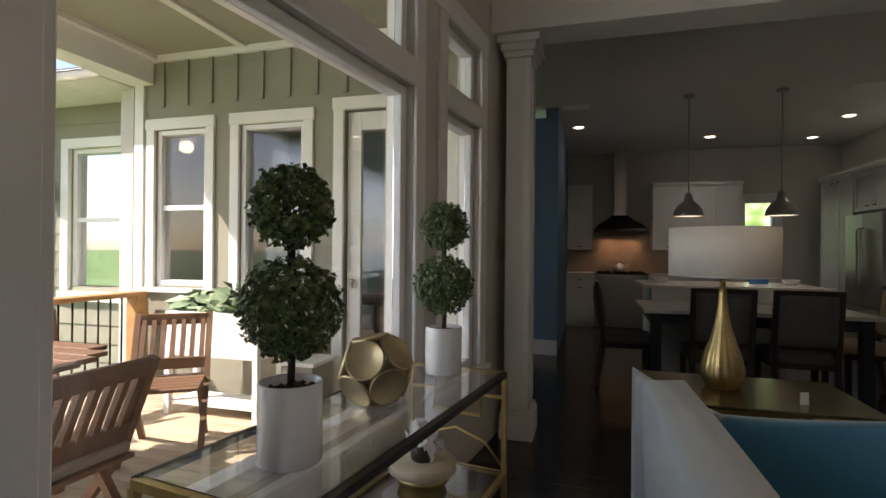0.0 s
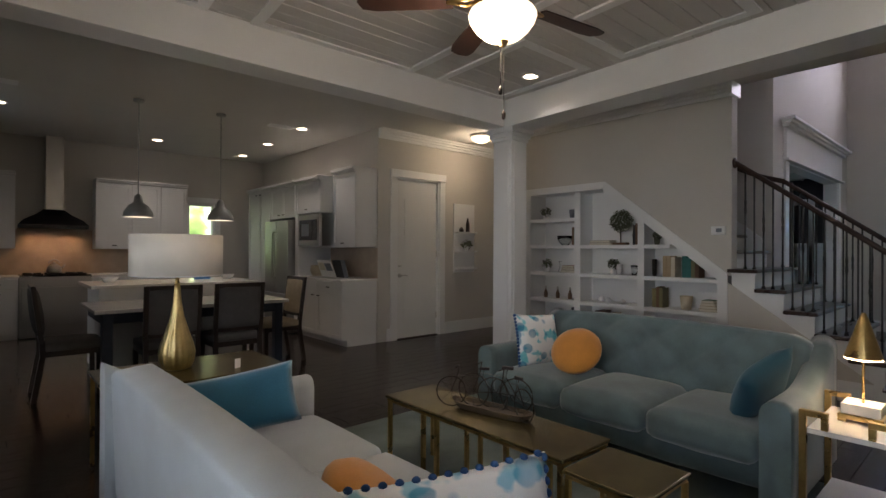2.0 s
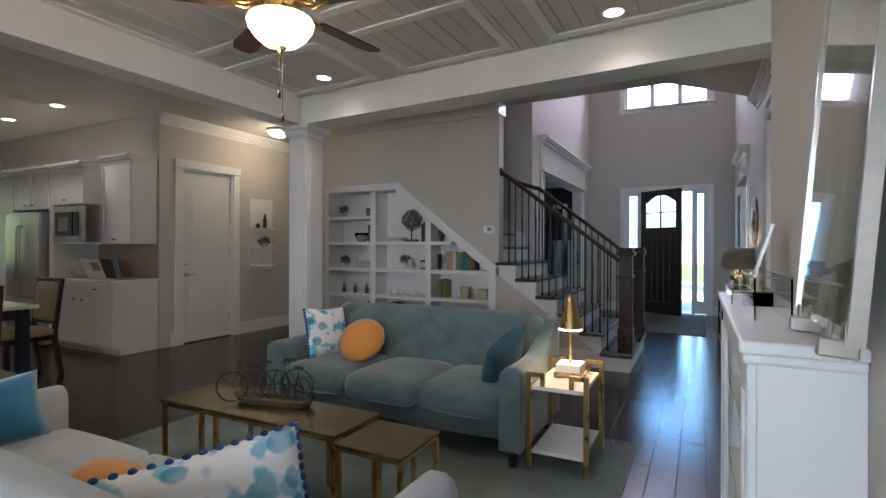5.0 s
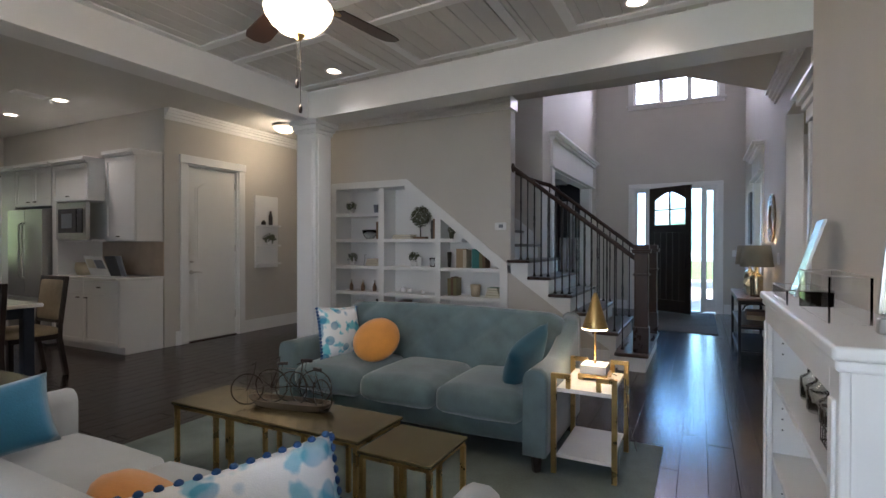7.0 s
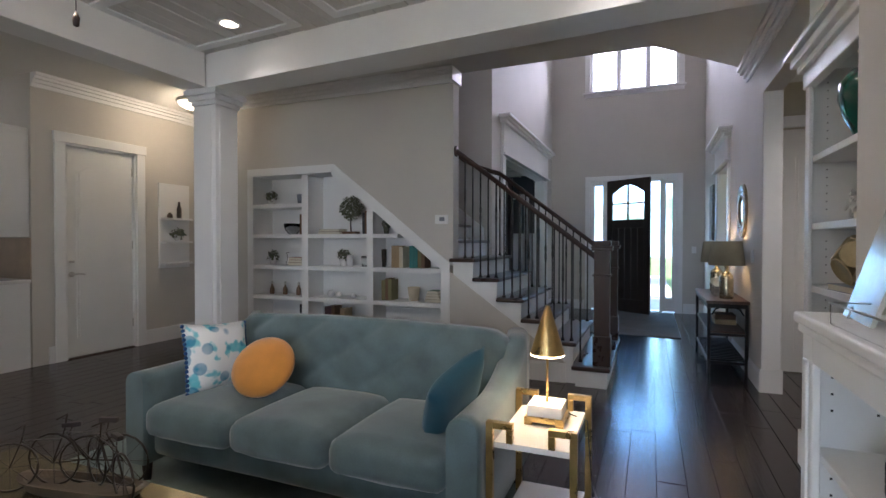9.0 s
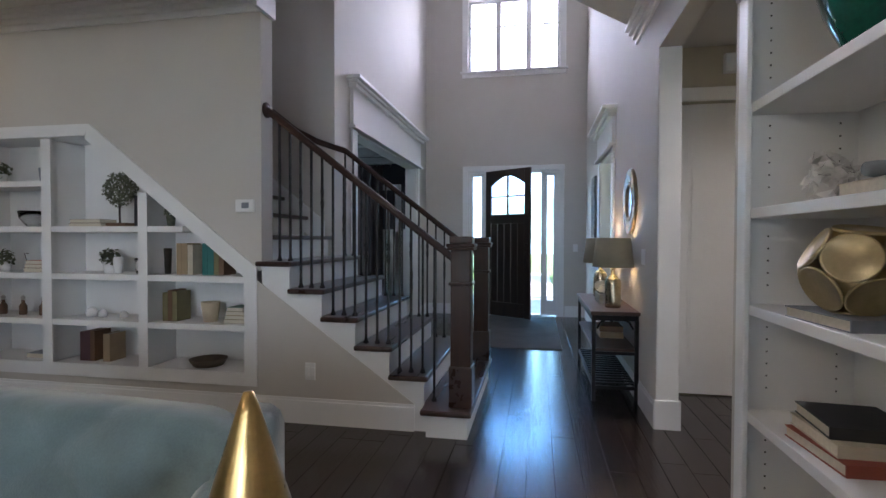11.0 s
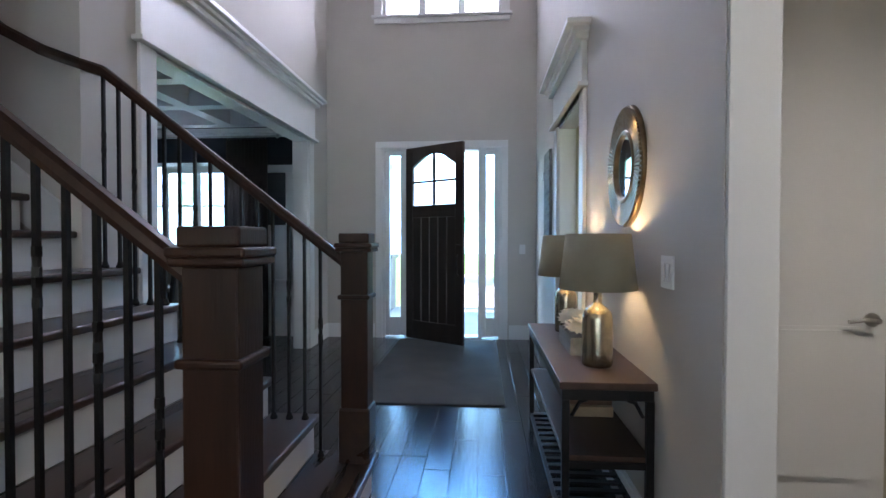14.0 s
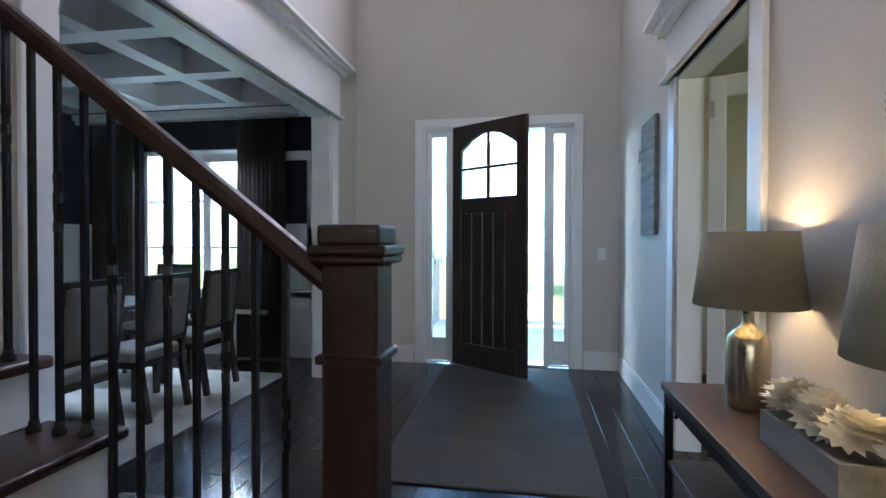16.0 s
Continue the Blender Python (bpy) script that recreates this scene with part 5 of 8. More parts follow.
disc_orb(WM @ pose(0.29, -1.90, GZ), 0.112, "openwork ball of pale gold discs on the glass console")
wd = thing("wooden_riser", WM @ pose(0.33, -1.66, GL), "round pale wooden riser on the lower shelf", "riser")
PALEWOOD = material("pale_mango_wood", (0.55, 0.46, 0.33), 0.6, vary=0.15, scale=7, bump=0.12)
part("top_disc", lathe([(0, 0.09), (0.10, 0.09), (0.115, 0.10), (0.115, 0.125), (0.11, 0.13), (0, 0.13)], 32), PALEWOOD, wd)
part("beaded_foot", lathe([(0, 0), (0.07, 0), (0.085, 0.02), (0.075, 0.045), (0.09, 0.07), (0.095, 0.09), (0, 0.09)], 32), GOLD, wd)
cd = thing("dark_candle_holder", WM @ pose(0.33, -1.66, GL + 0.13), "small dark cup holding a white bloom", "candle holder")
part("cup", lathe([(0, 0), (0.035, 0), (0.04, 0.01), (0.04, 0.055), (0.034, 0.055), (0.034, 0.02), (0, 0.02)], 20), LEG, cd)
fb = leaf_ball(0.045, 40, 0.05, random.Random(3))
bmesh.ops.translate(fb, vec=(0, 0, 0.075), verts=fb.verts)
part("bloom", fb, CERAMIC, cd, "white paper bloom")

# ---- low bookcase with open shelves ----
lc = thing("low_bookcase", pose(1.30, -0.818, 0), "low white open bookcase with moulded top", "bookcase")
LW, LD, LH = 1.30, 0.212, 1.10
part("top", B((-0.03, LW + 0.03, 0.0, LD + 0.018, LH - 0.03, LH), (-0.015, LW + 0.015, 0.0, LD + 0.010, LH - 0.055, LH - 0.03), bev=0.008, seg=3), WHITE, lc)
for x in (0.0, LW - 0.02):
    part("side_panel", B((x, x + 0.02, 0.0, LD - 0.02, 0.0, LH - 0.055)), WHITE, lc)
for x in (0.0, LW - 0.09):
    part("stile", B((x, x + 0.09, LD - 0.02, LD, 0.0, LH - 0.055), (x + 0.025, x + 0.065, LD, LD + 0.008, 0.18, LH - 0.12), bev=0.003, seg=1), WHITE, lc)
part("top_rail", B((0.09, LW - 0.09, LD - 0.02, LD, LH - 0.12, LH - 0.055)), WHITE, lc)
part("plinth", B((0.02, LW - 0.02, 0.02, LD + 0.012, 0.0, 0.12), bev=0.004), WHITE, lc)
part("back_panel", B((0.02, LW - 0.02, 0.0, 0.012, 0.12, LH - 0.055)), WHITE, lc)
for z in (0.13, 0.42, 0.74):
    part("shelf", B((0.021, LW - 0.021, 0.013, LD - 0.022, z - 0.022, z), bev=0.002, seg=1), WHITE, lc)
PIN = material("shelf_pin_hole", (0.05, 0.05, 0.05), 0.8)


def peg_holes(parent, x, y, side, z0, z1, axis="x"):
    """Columns of small shelf pin holes on an inner side."""
    bm = bmesh.new()
    z = z0
    while z < z1:
        box(bm, *sorted((x, x + side * 0.0012)), y - 0.003, y + 0.003, z - 0.003, z + 0.003)
        z += 0.045
    part("pin_holes", bm, PIN, parent)


for y in (0.05, 0.15):
    peg_holes(lc, LW - 0.0205, y, -1, 0.25, 0.36)
    peg_holes(lc, LW - 0.0205, y, -1, 0.52, 0.66)
    peg_holes(lc, LW - 0.0205, y, -1, 0.84, 0.96)

RIBGLASS = glass("ribbed_clear_glass", (0.9, 0.93, 0.93), 0.05)
for x, r, h in ((2.28, 0.05, 0.11), (2.12, 0.055, 0.12), (1.98, 0.045, 0.10)):
    j = thing("glass_jar", pose(x, -0.735, 0.74), "ribbed clear glass jar on the low bookcase", "jar", "glass jars")
    part("body", lathe([(0, 0), (r, 0.0), (r * 1.05, 0.01), (r * 1.05, h * 0.7), (r * 0.6, h * 0.85), (r * 0.6, h), (r * 0.5, h), (r * 0.5, h * 0.85), (r * 0.95, h * 0.68), (r * 0.95, 0.012), (0, 0.012)], 32, lobes=24, depth=0.05), RIBGLASS, j)
    part("stopper", tube([(0.0, 0, h), (0.01, 0, h + 0.03), (-0.005, 0.01, h + 0.07)], 0.006, 6), DARKIRON, j)
wb = thing("wire_basket", pose(1.70, -0.725, 0.74), "small dark wire basket on the low bookcase", "basket")
bm = bmesh.new()
for z in (0.005, 0.05, 0.10):
    tube([(-0.11, -0.06, z), (0.11, -0.06, z), (0.11, 0.06, z), (-0.11, 0.06, z), (-0.11, -0.06, z)], 0.0025, 5, bm)
part("hoops", bm, DARKIRON, wb)
bm = bmesh.new()
for i in range(9):
    u = -0.11 + 0.0275 * i
    for y in (-0.06, 0.06):
        tube([(u, y, 0.003), (u, y, 0.10)], 0.0018, 4, bm)
part("uprights", bm, DARKIRON, wb)

# leaning abstract picture under glass
def abstract(name):
    m = material(name, (0.24, 0.25, 0.19), 0.06, vary=0.3, bump=0.0)
    t = m.node_tree
    b = t.nodes["Principled BSDF"]
    co = t.nodes.new("ShaderNodeTexCoord")
    mp = t.nodes.new("ShaderNodeMapping")
    mp.inputs["Scale"].default_value = (7, 1, 1.1)
    n_ = t.nodes.new("ShaderNodeTexNoise")
    n_.inputs["Scale"].default_value = 1.6
    n_.inputs["Detail"].default_value = 7
    n_.inputs["Distortion"].default_value = 0.9
    r = t.nodes.new("ShaderNodeValToRGB")
    e = r.color_ramp.elements
    e[0].position, e[0].color = 0.28, (0.035, 0.045, 0.035, 1)
    e[1].position, e[1].color = 0.72, (0.50, 0.48, 0.38, 1)
    for p_, c_ in ((0.42, (0.16, 0.18, 0.11, 1)), (0.52, (0.30, 0.29, 0.18, 1)), (0.60, (0.36, 0.37, 0.31, 1))):
        q = e.new(p_)
        q.color = c_
    t.links.new(co.outputs["Object"], mp.inputs[0])
    t.links.new(mp.outputs[0], n_.inputs[0])
    t.links.new(n_.outputs[0], r.inputs[0])
    t.links.new(r.outputs[0], b.inputs["Base Color"])
    b.inputs["Coat Weight"].default_value = 1.0
    b.inputs["Coat Roughness"].default_value = 0.02
    return m


ap = thing("leaning_picture", pose(1.06, -0.742, 1.135, 4.5, 0, 0), "large glossy abstract picture leaning on the wall", "picture")
part("picture_panel", B((0, 0.50, -0.012, 0.006, 0.004, 1.25)), abstract("abstract_green_grey_picture"), ap)
part("picture_edge", B((-0.012, 0.0, -0.014, 0.012, 0.0, 1.262), (0.50, 0.512, -0.014, 0.012, 0.0, 1.262), (0.0, 0.50, -0.014, 0.012, 1.25, 1.262)), BRUSHED, ap)
for x in (0.08, 0.40):
    part("easel_foot", B((x, x + 0.02, -0.03, 0.035, -0.035, 0.0), (x, x + 0.02, 0.013, 0.02, 0.0, 0.03), bev=0.003, seg=1), BRUSHED, ap)
ACRYL = glass("clear_acrylic", (0.99, 1.0, 1.0), 0.0, 1.04)
for x0, y0, w_, d_, h_ in ((1.62, -0.735, 0.42, 0.09, 0.12), (2.04, -0.74, 0.36, 0.13, 0.05)):
    at = thing("acrylic_box", pose(x0, y0, LH), "clear acrylic display box on the bookcase", "display box")
    clear(part("case", B((0, w_, 0, 0.005, 0, h_), (0, w_, d_ - 0.005, d_, 0, h_), (0, 0.005, 0.005, d_ - 0.005, 0, h_), (w_ - 0.005, w_, 0.005, d_ - 0.005, 0, h_)), ACRYL, at))
    part("rim", tube([(0, 0, h_), (w_, 0, h_), (w_, d_, h_), (0, d_, h_), (0, 0, h_)], 0.003, 4), BRUSHED, at)
pf = thing("photo_frame", pose(2.46, -0.685, LH, 17, 0, -4), "clear photo frame leaning on a small stand", "photo frame")
part("sheet", B((-0.115, 0.115, -0.006, 0.004, 0.0, 0.31), bev=0.001, seg=1), material("pale_printed_card", (0.62, 0.62, 0.58), 0.15, vary=0.12, scale=5, bump=0.0, coat=0.8), pf)
part("stand", tube([(0.03, -0.005, 0.004), (0.03, 0.012, 0.0), (0.03, 0.014, 0.03)], 0.004, 5), BRUSHED, pf)

# ---- tall bookcase ----
tc = thing("tall_bookcase", pose(2.935, -1.435, 0), "tall white built-in bookcase with crown moulding", "bookcase")
TW, TD, TH = 1.495, 0.40, 2.27
for x in (0.0, TW - 0.02):
    part("side_panel", B((x, x + 0.02, 0.0, TD - 0.02, 0.0, TH)), WHITE, tc)
for x in (0.0, TW - 0.075):
    part("stile", B((x, x + 0.075, TD - 0.02, TD, 0.0, TH), (x - 0.004, x + 0.079, TD, TD + 0.016, 0.0, 0.20), bev=0.003, seg=1), WHITE, tc)
part("side_fluting", B((TW, TW + 0.014, 0.06, TD - 0.06, 0.25, TH - 0.12), (TW, TW + 0.02, 0.0, TD + 0.016, 0.0, 0.20), bev=0.003, seg=1), WHITE, tc)
part("cornice", B((-0.01, TW + 0.01, TD - 0.04, TD + 0.012, TH - 0.10, TH), (-0.0, TW + 0.035, 0.0, TD + 0.035, TH, TH + 0.04), (-0.0, TW + 0.06, 0.0, TD + 0.065, TH + 0.04, TH + 0.09), (-0.0, TW + 0.085, 0.0, TD + 0.095, TH + 0.09, TH + 0.12), bev=0.006, seg=2), WHITE, tc)
part("back_panel", B((0.02, TW - 0.02, 0.0, 0.012, 0.0, TH)), WHITE, tc)
TSH = (0.24, 0.66, 1.05, 1.40, 1.78)
for z in TSH:
    part("shelf", B((0.021, TW - 0.021, 0.013, TD - 0.022, z - 0.036, z), bev=0.002, seg=1), WHITE, tc)
part("plinth", B((0.075, TW - 0.075, TD - 0.02, TD, 0.0, 0.20)), WHITE, tc)
for y in (0.07, 0.30):
    for z0, z1 in ((0.32, 0.58), (0.74, 0.98), (1.12, 1.34), (1.48, 1.72), (1.88, 2.2)):
        peg_holes(tc, TW - 0.0205, y, -1, z0, z1)

GREENGLAZE = material("emerald_glaze", (0.004, 0.10, 0.065), 0.08, vary=0.35, scale=3, bump=0.0, coat=0.6)
TANCLAY = material("ochre_clay", (0.42, 0.33, 0.16), 0.6, vary=0.15, scale=9)
vz = thing("ginger_jar", pose(3.88, -1.19, 1.78), "large emerald glazed jar with ochre neck", "vase")
part("body", lathe([(0, 0), (0.075, 0), (0.09, 0.02), (0.135, 0.12), (0.155, 0.20), (0.15, 0.27), (0.11, 0.325), (0.07, 0.34), (0, 0.34)], 40), GREENGLAZE, vz, "glossy emerald green body")
part("neck", lathe([(0.062, 0.34), (0.06, 0.37), (0.075, 0.41), (0.08, 0.42), (0.06, 0.42), (0.05, 0.37), (0.05, 0.345)], 32), TANCLAY, vz, "matt ochre neck")
disc_orb(pose(3.95, -1.17, 1.085), 0.132, "openwork ball of pale gold discs on a book")


def book(m, w, d, h, color, label, stack=False):
    """A book lying flat: w along x, d along y, h thick."""
    b = thing("book", m, label, "book", "books on the shelves")
    cm = BOOKMATS[color]
    part("cover", B((0, w, 0, d, 0, 0.003), (0, w, 0, d, h - 0.003, h), (0, 0.004, 0, d, 0.003, h - 0.003)), cm, b)
    part("page_block", B((0.004, w - 0.004, 0.004, d - 0.004, 0.003, h - 0.003)), PAGES, b)
    return b


PAGES = material("book_pages", (0.62, 0.57, 0.46), 0.9, vary=0.08, scale=60)
BOOKMATS = {n_: material("book_" + n_, c_, 0.6, vary=0.12, scale=12) for n_, c_ in {
    "grey": (0.20, 0.22, 0.25), "red": (0.28, 0.06, 0.035), "black": (0.03, 0.03, 0.033), "olive": (0.20, 0.18, 0.09), "cream": (0.60, 0.54, 0.42),
    "teal": (0.03, 0.18, 0.17), "tan": (0.38, 0.28, 0.17), "brown": (0.16, 0.09, 0.05), "green": (0.10, 0.20, 0.13), "plum": (0.10, 0.05, 0.06)}.items()}
book(pose(3.82, -1.32, 1.05, 0, 0, 4), 0.30, 0.24, 0.033, "grey", "grey hardback lying on the bookcase")
for k, (c_, dx, hh) in enumerate((("red", 0.0, 0.035), ("cream", 0.05, 0.035), ("black", 0.10, 0.035))):
    book(pose(3.86 + dx * 0.5, -1.32, 0.66 + 0.036 * k, 0, 0, 3 - 4 * k), 0.30 - dx * 0.6, 0.22, hh, c_, c_ + " hardback in a flat stack")
for k, (c_, hh) in enumerate((("olive", 0.045), ("black", 0.03), ("cream", 0.045), ("grey", 0.04))):
    book(pose(3.84 + 0.02 * k, -1.31, 0.24 + sum((0.046, 0.031, 0.046)[:k]), 0, 0, 3 * k - 4), 0.28 - 0.015 * k, 0.21, hh, c_, c_ + " hardback in a flat stack")
book(pose(3.66, -1.30, 1.40, 0, 0, -3), 0.27, 0.2, 0.04, "cream", "cream hardback lying on the bookcase")
sp = thing("stone_roller", pose(3.80, -1.22, 1.462, 0, 90, -80), "dark stone roller ornament on a book", "ornament")
part("roller", lathe([(0, -0.13), (0.018, -0.128), (0.022, -0.1), (0.022, 0.1), (0.018, 0.128), (0, 0.13)], 20), BOOKMATS["grey"], sp)
fl_ = thing("white_flower_ornament", pose(4.22, -1.25, 1.40), "white ceramic flower ornament", "ornament")
fb = leaf_ball(0.07, 70, 0.05, random.Random(8))
bmesh.ops.translate(fb, vec=(0, 0, 0.10), verts=fb.verts)
part("petals", fb, CERAMIC, fl_)
part("stalk", tube([(0, 0, 0), (0, 0, 0.08)], 0.012), CERAMIC, fl_)

# ---- things on the under-stair shelves ----
SXC = 5.93


def upright_books(y0, z, spec):
    """Books standing side by side; spec rows of (colour, thickness, height)."""
    y = y0
    for c_, t_h, h_ in spec:
        b = thing("book", SHM @ pose(5.86, y, z), c_ + " hardback standing on the built-in shelf", "book", "books on the shelves")
        part("cover", B((0, 0.16, 0, 0.002, 0, h_), (0, 0.16, t_h - 0.002, t_h, 0, h_), (0, 0.003, 0.002, t_h - 0.002, 0, h_)), BOOKMATS[c_], b)
        part("page_block", B((0.003, 0.155, 0.002, t_h - 0.002, 0.0, h_ - 0.006)), PAGES, b)
        y += t_h + 0.002


def flat_books(y0, y1, z, spec):
    for k, (c_, t_h) in enumerate(spec):
        b = thing("book", SHM @ pose(5.85, y0 + 0.01 * k, z), c_ + " hardback in a flat stack on the built-in shelf", "book", "books on the shelves")
        part("cover", B((0, 0.17, 0, y1 - y0 - 0.02 * k, 0, 0.002), (0, 0.17, 0, y1 - y0 - 0.02 * k, t_h - 0.002, t_h)), BOOKMATS[c_], b)
        part("page_block", B((0.003, 0.165, 0.003, y1 - y0 - 0.02 * k - 0.003, 0.002, t_h - 0.002)), PAGES, b)
        z += t_h + 0.0005


upright_books(2.28, 1.01, (("cream", 0.045, 0.23), ("tan", 0.05, 0.24), ("tan", 0.04, 0.24)))
upright_books(2.02, 1.01, (("brown", 0.04, 0.16), ("olive", 0.04, 0.19), ("teal", 0.05, 0.22), ("teal", 0.045, 0.24)))
upright_books(2.42, 0.65, (("olive", 0.04, 0.23), ("brown", 0.035, 0.24), ("olive", 0.045, 0.22)))
flat_books(1.83, 2.02, 0.65, (("olive", 0.03), ("olive", 0.03), ("tan", 0.03), ("green", 0.03)))
flat_books(3.08, 3.38, 1.38, (("black", 0.028), ("plum", 0.03)))
flat_books(3.60, 3.82, 1.01, (("plum", 0.035), ("brown", 0.03), ("red", 0.03)))
upright_books(3.58, 1.38, (("green", 0.035, 0.22), ("brown", 0.03, 0.24)))
upright_books(3.56, 1.01, (("plum", 0.03, 0.22),))
upright_books(3.56, 1.74, (("black", 0.03, 0.13),))
upright_books(2.72, 1.38, (("brown", 0.035, 0.26), ("black", 0.03, 0.24)))
upright_books(3.16, 0.31, (("brown", 0.04, 0.24), ("plum", 0.045, 0.24), ("plum", 0.045, 0.23)))
upright_books(3.02, 0.31, (("tan", 0.06, 0.22),))
upright_books(3.60, 0.31, (("black", 0.05, 0.24),))
flat_books(3.62, 3.80, 0.31, (("grey", 0.04),))

TOPI = material("grey_green_moss", (0.13, 0.14, 0.09), 0.9, vary=0.4, scale=40, bump=0.6)
tr = thing("tree_sculpture", SHM @ pose(SXC, 2.98, 1.38), "small dark metal tree sculpture on books", "ornament")
part("foot", B((-0.05, 0.05, -0.09, 0.09, 0.0, 0.03), bev=0.004), BOOKMATS["brown"], tr)
part("trunk", tube([(0, 0, 0.03), (0, 0.004, 0.12), (0, 0, 0.22)], 0.008), DARKIRON, tr)
lb2 = leaf_ball(0.15, 700, 0.03, random.Random(12))
for v in lb2.verts:
    v.co.x *= 0.35
    v.co.z *= 0.85
bmesh.ops.translate(lb2, vec=(0, 0, 0.30), verts=lb2.verts)
part("crown", lb2, TOPI, tr)


def little_pot(y, z, r, h, mat_, plant, label):
    p_ = thing("small_pot", SHM @ pose(SXC, y, z), label, "pot", "small pots on the shelves")
    part("pot", lathe([(0, 0), (r * 0.75, 0), (r, h), (r * 0.9, h), (r * 0.8, h * 0.85), (0, h * 0.85)], 20), mat_, p_)
    if plant:
        bm = leaf_ball(r * 1.3, 90, r * 0.8, random.Random(int(y * 100)))
        bmesh.ops.translate(bm, vec=(0, 0, h + r * 0.7), verts=bm.verts)
        part("plant", bm, TOPI, p_)


little_pot(4.12, 1.74, 0.045, 0.08, CERAMIC, True, "small white pot with a succulent")
little_pot(3.68, 1.74, 0.05, 0.12, BOOKMATS["grey"], False, "dark tapered metal cup")
little_pot(4.10, 1.01, 0.045, 0.08, CERAMIC, True, "small white pot with a dark plant")
little_pot(3.08, 1.01, 0.05, 0.09, CERAMIC, True, "white pot with a dry plant")
little_pot(3.00, 1.01, 0.04, 0.13, CERAMIC, False, "plain white ceramic vase on the shelf")
little_pot(2.80, 1.01, 0.04, 0.12, RIBGLASS, False, "clear glass tumbler on the shelf")
little_pot(2.78, 1.38, 0.03, 0.10, CERAMIC, True, "slim white bud vase on the shelf")
little_pot(2.18, 0.65, 0.07, 0.15, PALEWOOD, False, "pale woven tapered basket")
little_pot(2.55, 1.01, 0.03, 0.20, DARKIRON, False, "slender dark metal cup ornament")
little_pot(2.52, 1.38, 0.035, 0.09, TOPI, True, "small dark potted plant on the shelf")
for y in (4.12, 3.92, 3.72):
    bn = thing("bud_bottle", SHM @ pose(SXC, y, 0.65), "small brown glass bottle with silver top", "bottle", "bud bottles")
    part("bottle", lathe([(0, 0), (0.026, 0), (0.028, 0.01), (0.028, 0.07), (0.012, 0.10), (0.012, 0.12), (0, 0.12)], 16), BOOKMATS["brown"], bn)
    part("cap", lathe([(0, 0.12), (0.014, 0.12), (0.016, 0.145), (0.006, 0.16), (0, 0.16)], 12), BRUSHED, bn)
tl = thing("desk_lamp_ornament", SHM @ pose(SXC, 3.88, 1.01), "tiny dark wire lamp ornament", "ornament")
part("wire", tube([(0, -0.03, 0.005), (0, 0.03, 0.005), (0, 0.0, 0.09), (0, 0.02, 0.15), (0, -0.02, 0.15)], 0.004, 5), DARKIRON, tl)
for y, r in ((3.25, 0.05), (3.15, 0.04), (2.95, 0.035)):
    sh_ = thing("white_shell", SHM @ pose(SXC, y, 0.65), "white ribbed shell on the shelf", "ornament", "white shells")
    part("shell", lathe([(0, 0), (r * 0.8, 0.005), (r, r * 0.7), (r * 0.6, r * 1.4), (0, r * 1.7)], 16, lobes=8, depth=0.15), CERAMIC, sh_)
bb = thing("glass_bowl", SHM @ pose(SXC, 3.80, 1.38), "pale glass bowl on the shelf", "bowl")
part("bowl", lathe([(0, 0), (0.05, 0.0), (0.10, 0.07), (0.11, 0.13), (0.105, 0.13), (0.09, 0.07), (0.045, 0.008), (0, 0.008)], 28), RIBGLASS, bb)
ww_ = thing("woven_bowl", SHM @ pose(SXC, 2.2, 0.31), "low brown woven tray", "tray")
part("tray", lathe([(0, 0), (0.11, 0), (0.14, 0.05), (0.13, 0.05), (0.10, 0.012), (0, 0.012)], 24), TRAYW, ww_)

# wall fittings
def plate(name, m, label, w=0.075, h=0.12, toggles=1):
    p_ = thing(name, m, label, name.replace("_", " "))
    part("plate", B((-w / 2, w / 2, 0, 0.008, -h / 2, h / 2), bev=0.003), WHITE, p_)
    for i in range(toggles):
        x = (i - (toggles - 1) / 2) * 0.045
        part("rocker", B((x - 0.015, x + 0.015, 0.008, 0.013, -0.033, 0.033), bev=0.002, seg=1), WHITE, p_)


plate("light_switch", pose(6.42, -1.10, 1.157, 0, 0, 0), "double white light switch on the wall", 0.12, 0.12, 2)
plate("light_switch", pose(11.0, -0.93, 1.15, 0, 0, 90), "white light switch by the front door", 0.075, 0.12, 1)
plate("wall_outlet", pose(5.641, 1.244, 0.366, 0, 0, 90), "white wall outlet under the stairs", 0.075, 0.12, 2)
plate("wall_outlet", pose(7.35, -1.10, 0.42, 0, 0, 0), "white wall outlet behind the console", 0.075, 0.12, 2)
th = thing("thermostat", pose(5.645, 1.733, 1.52, 0, 0, 90), "small white wall thermostat with a screen", "thermostat")
part("case", B((-0.07, 0.07, 0, 0.025, -0.045, 0.045), bev=0.006), WHITE, th)
part("screen", B((-0.035, 0.02, 0.025, 0.027, -0.018, 0.022)), BOOKMATS["grey"], th)
sd = thing("smoke_alarm", pose(6.35, -1.30, 2.72), "white alarm box over the hall door", "alarm")
part("box", B((0.38, 0.45, -0.60, -0.46, -0.10, 0.05), bev=0.01), WHITE, sd)

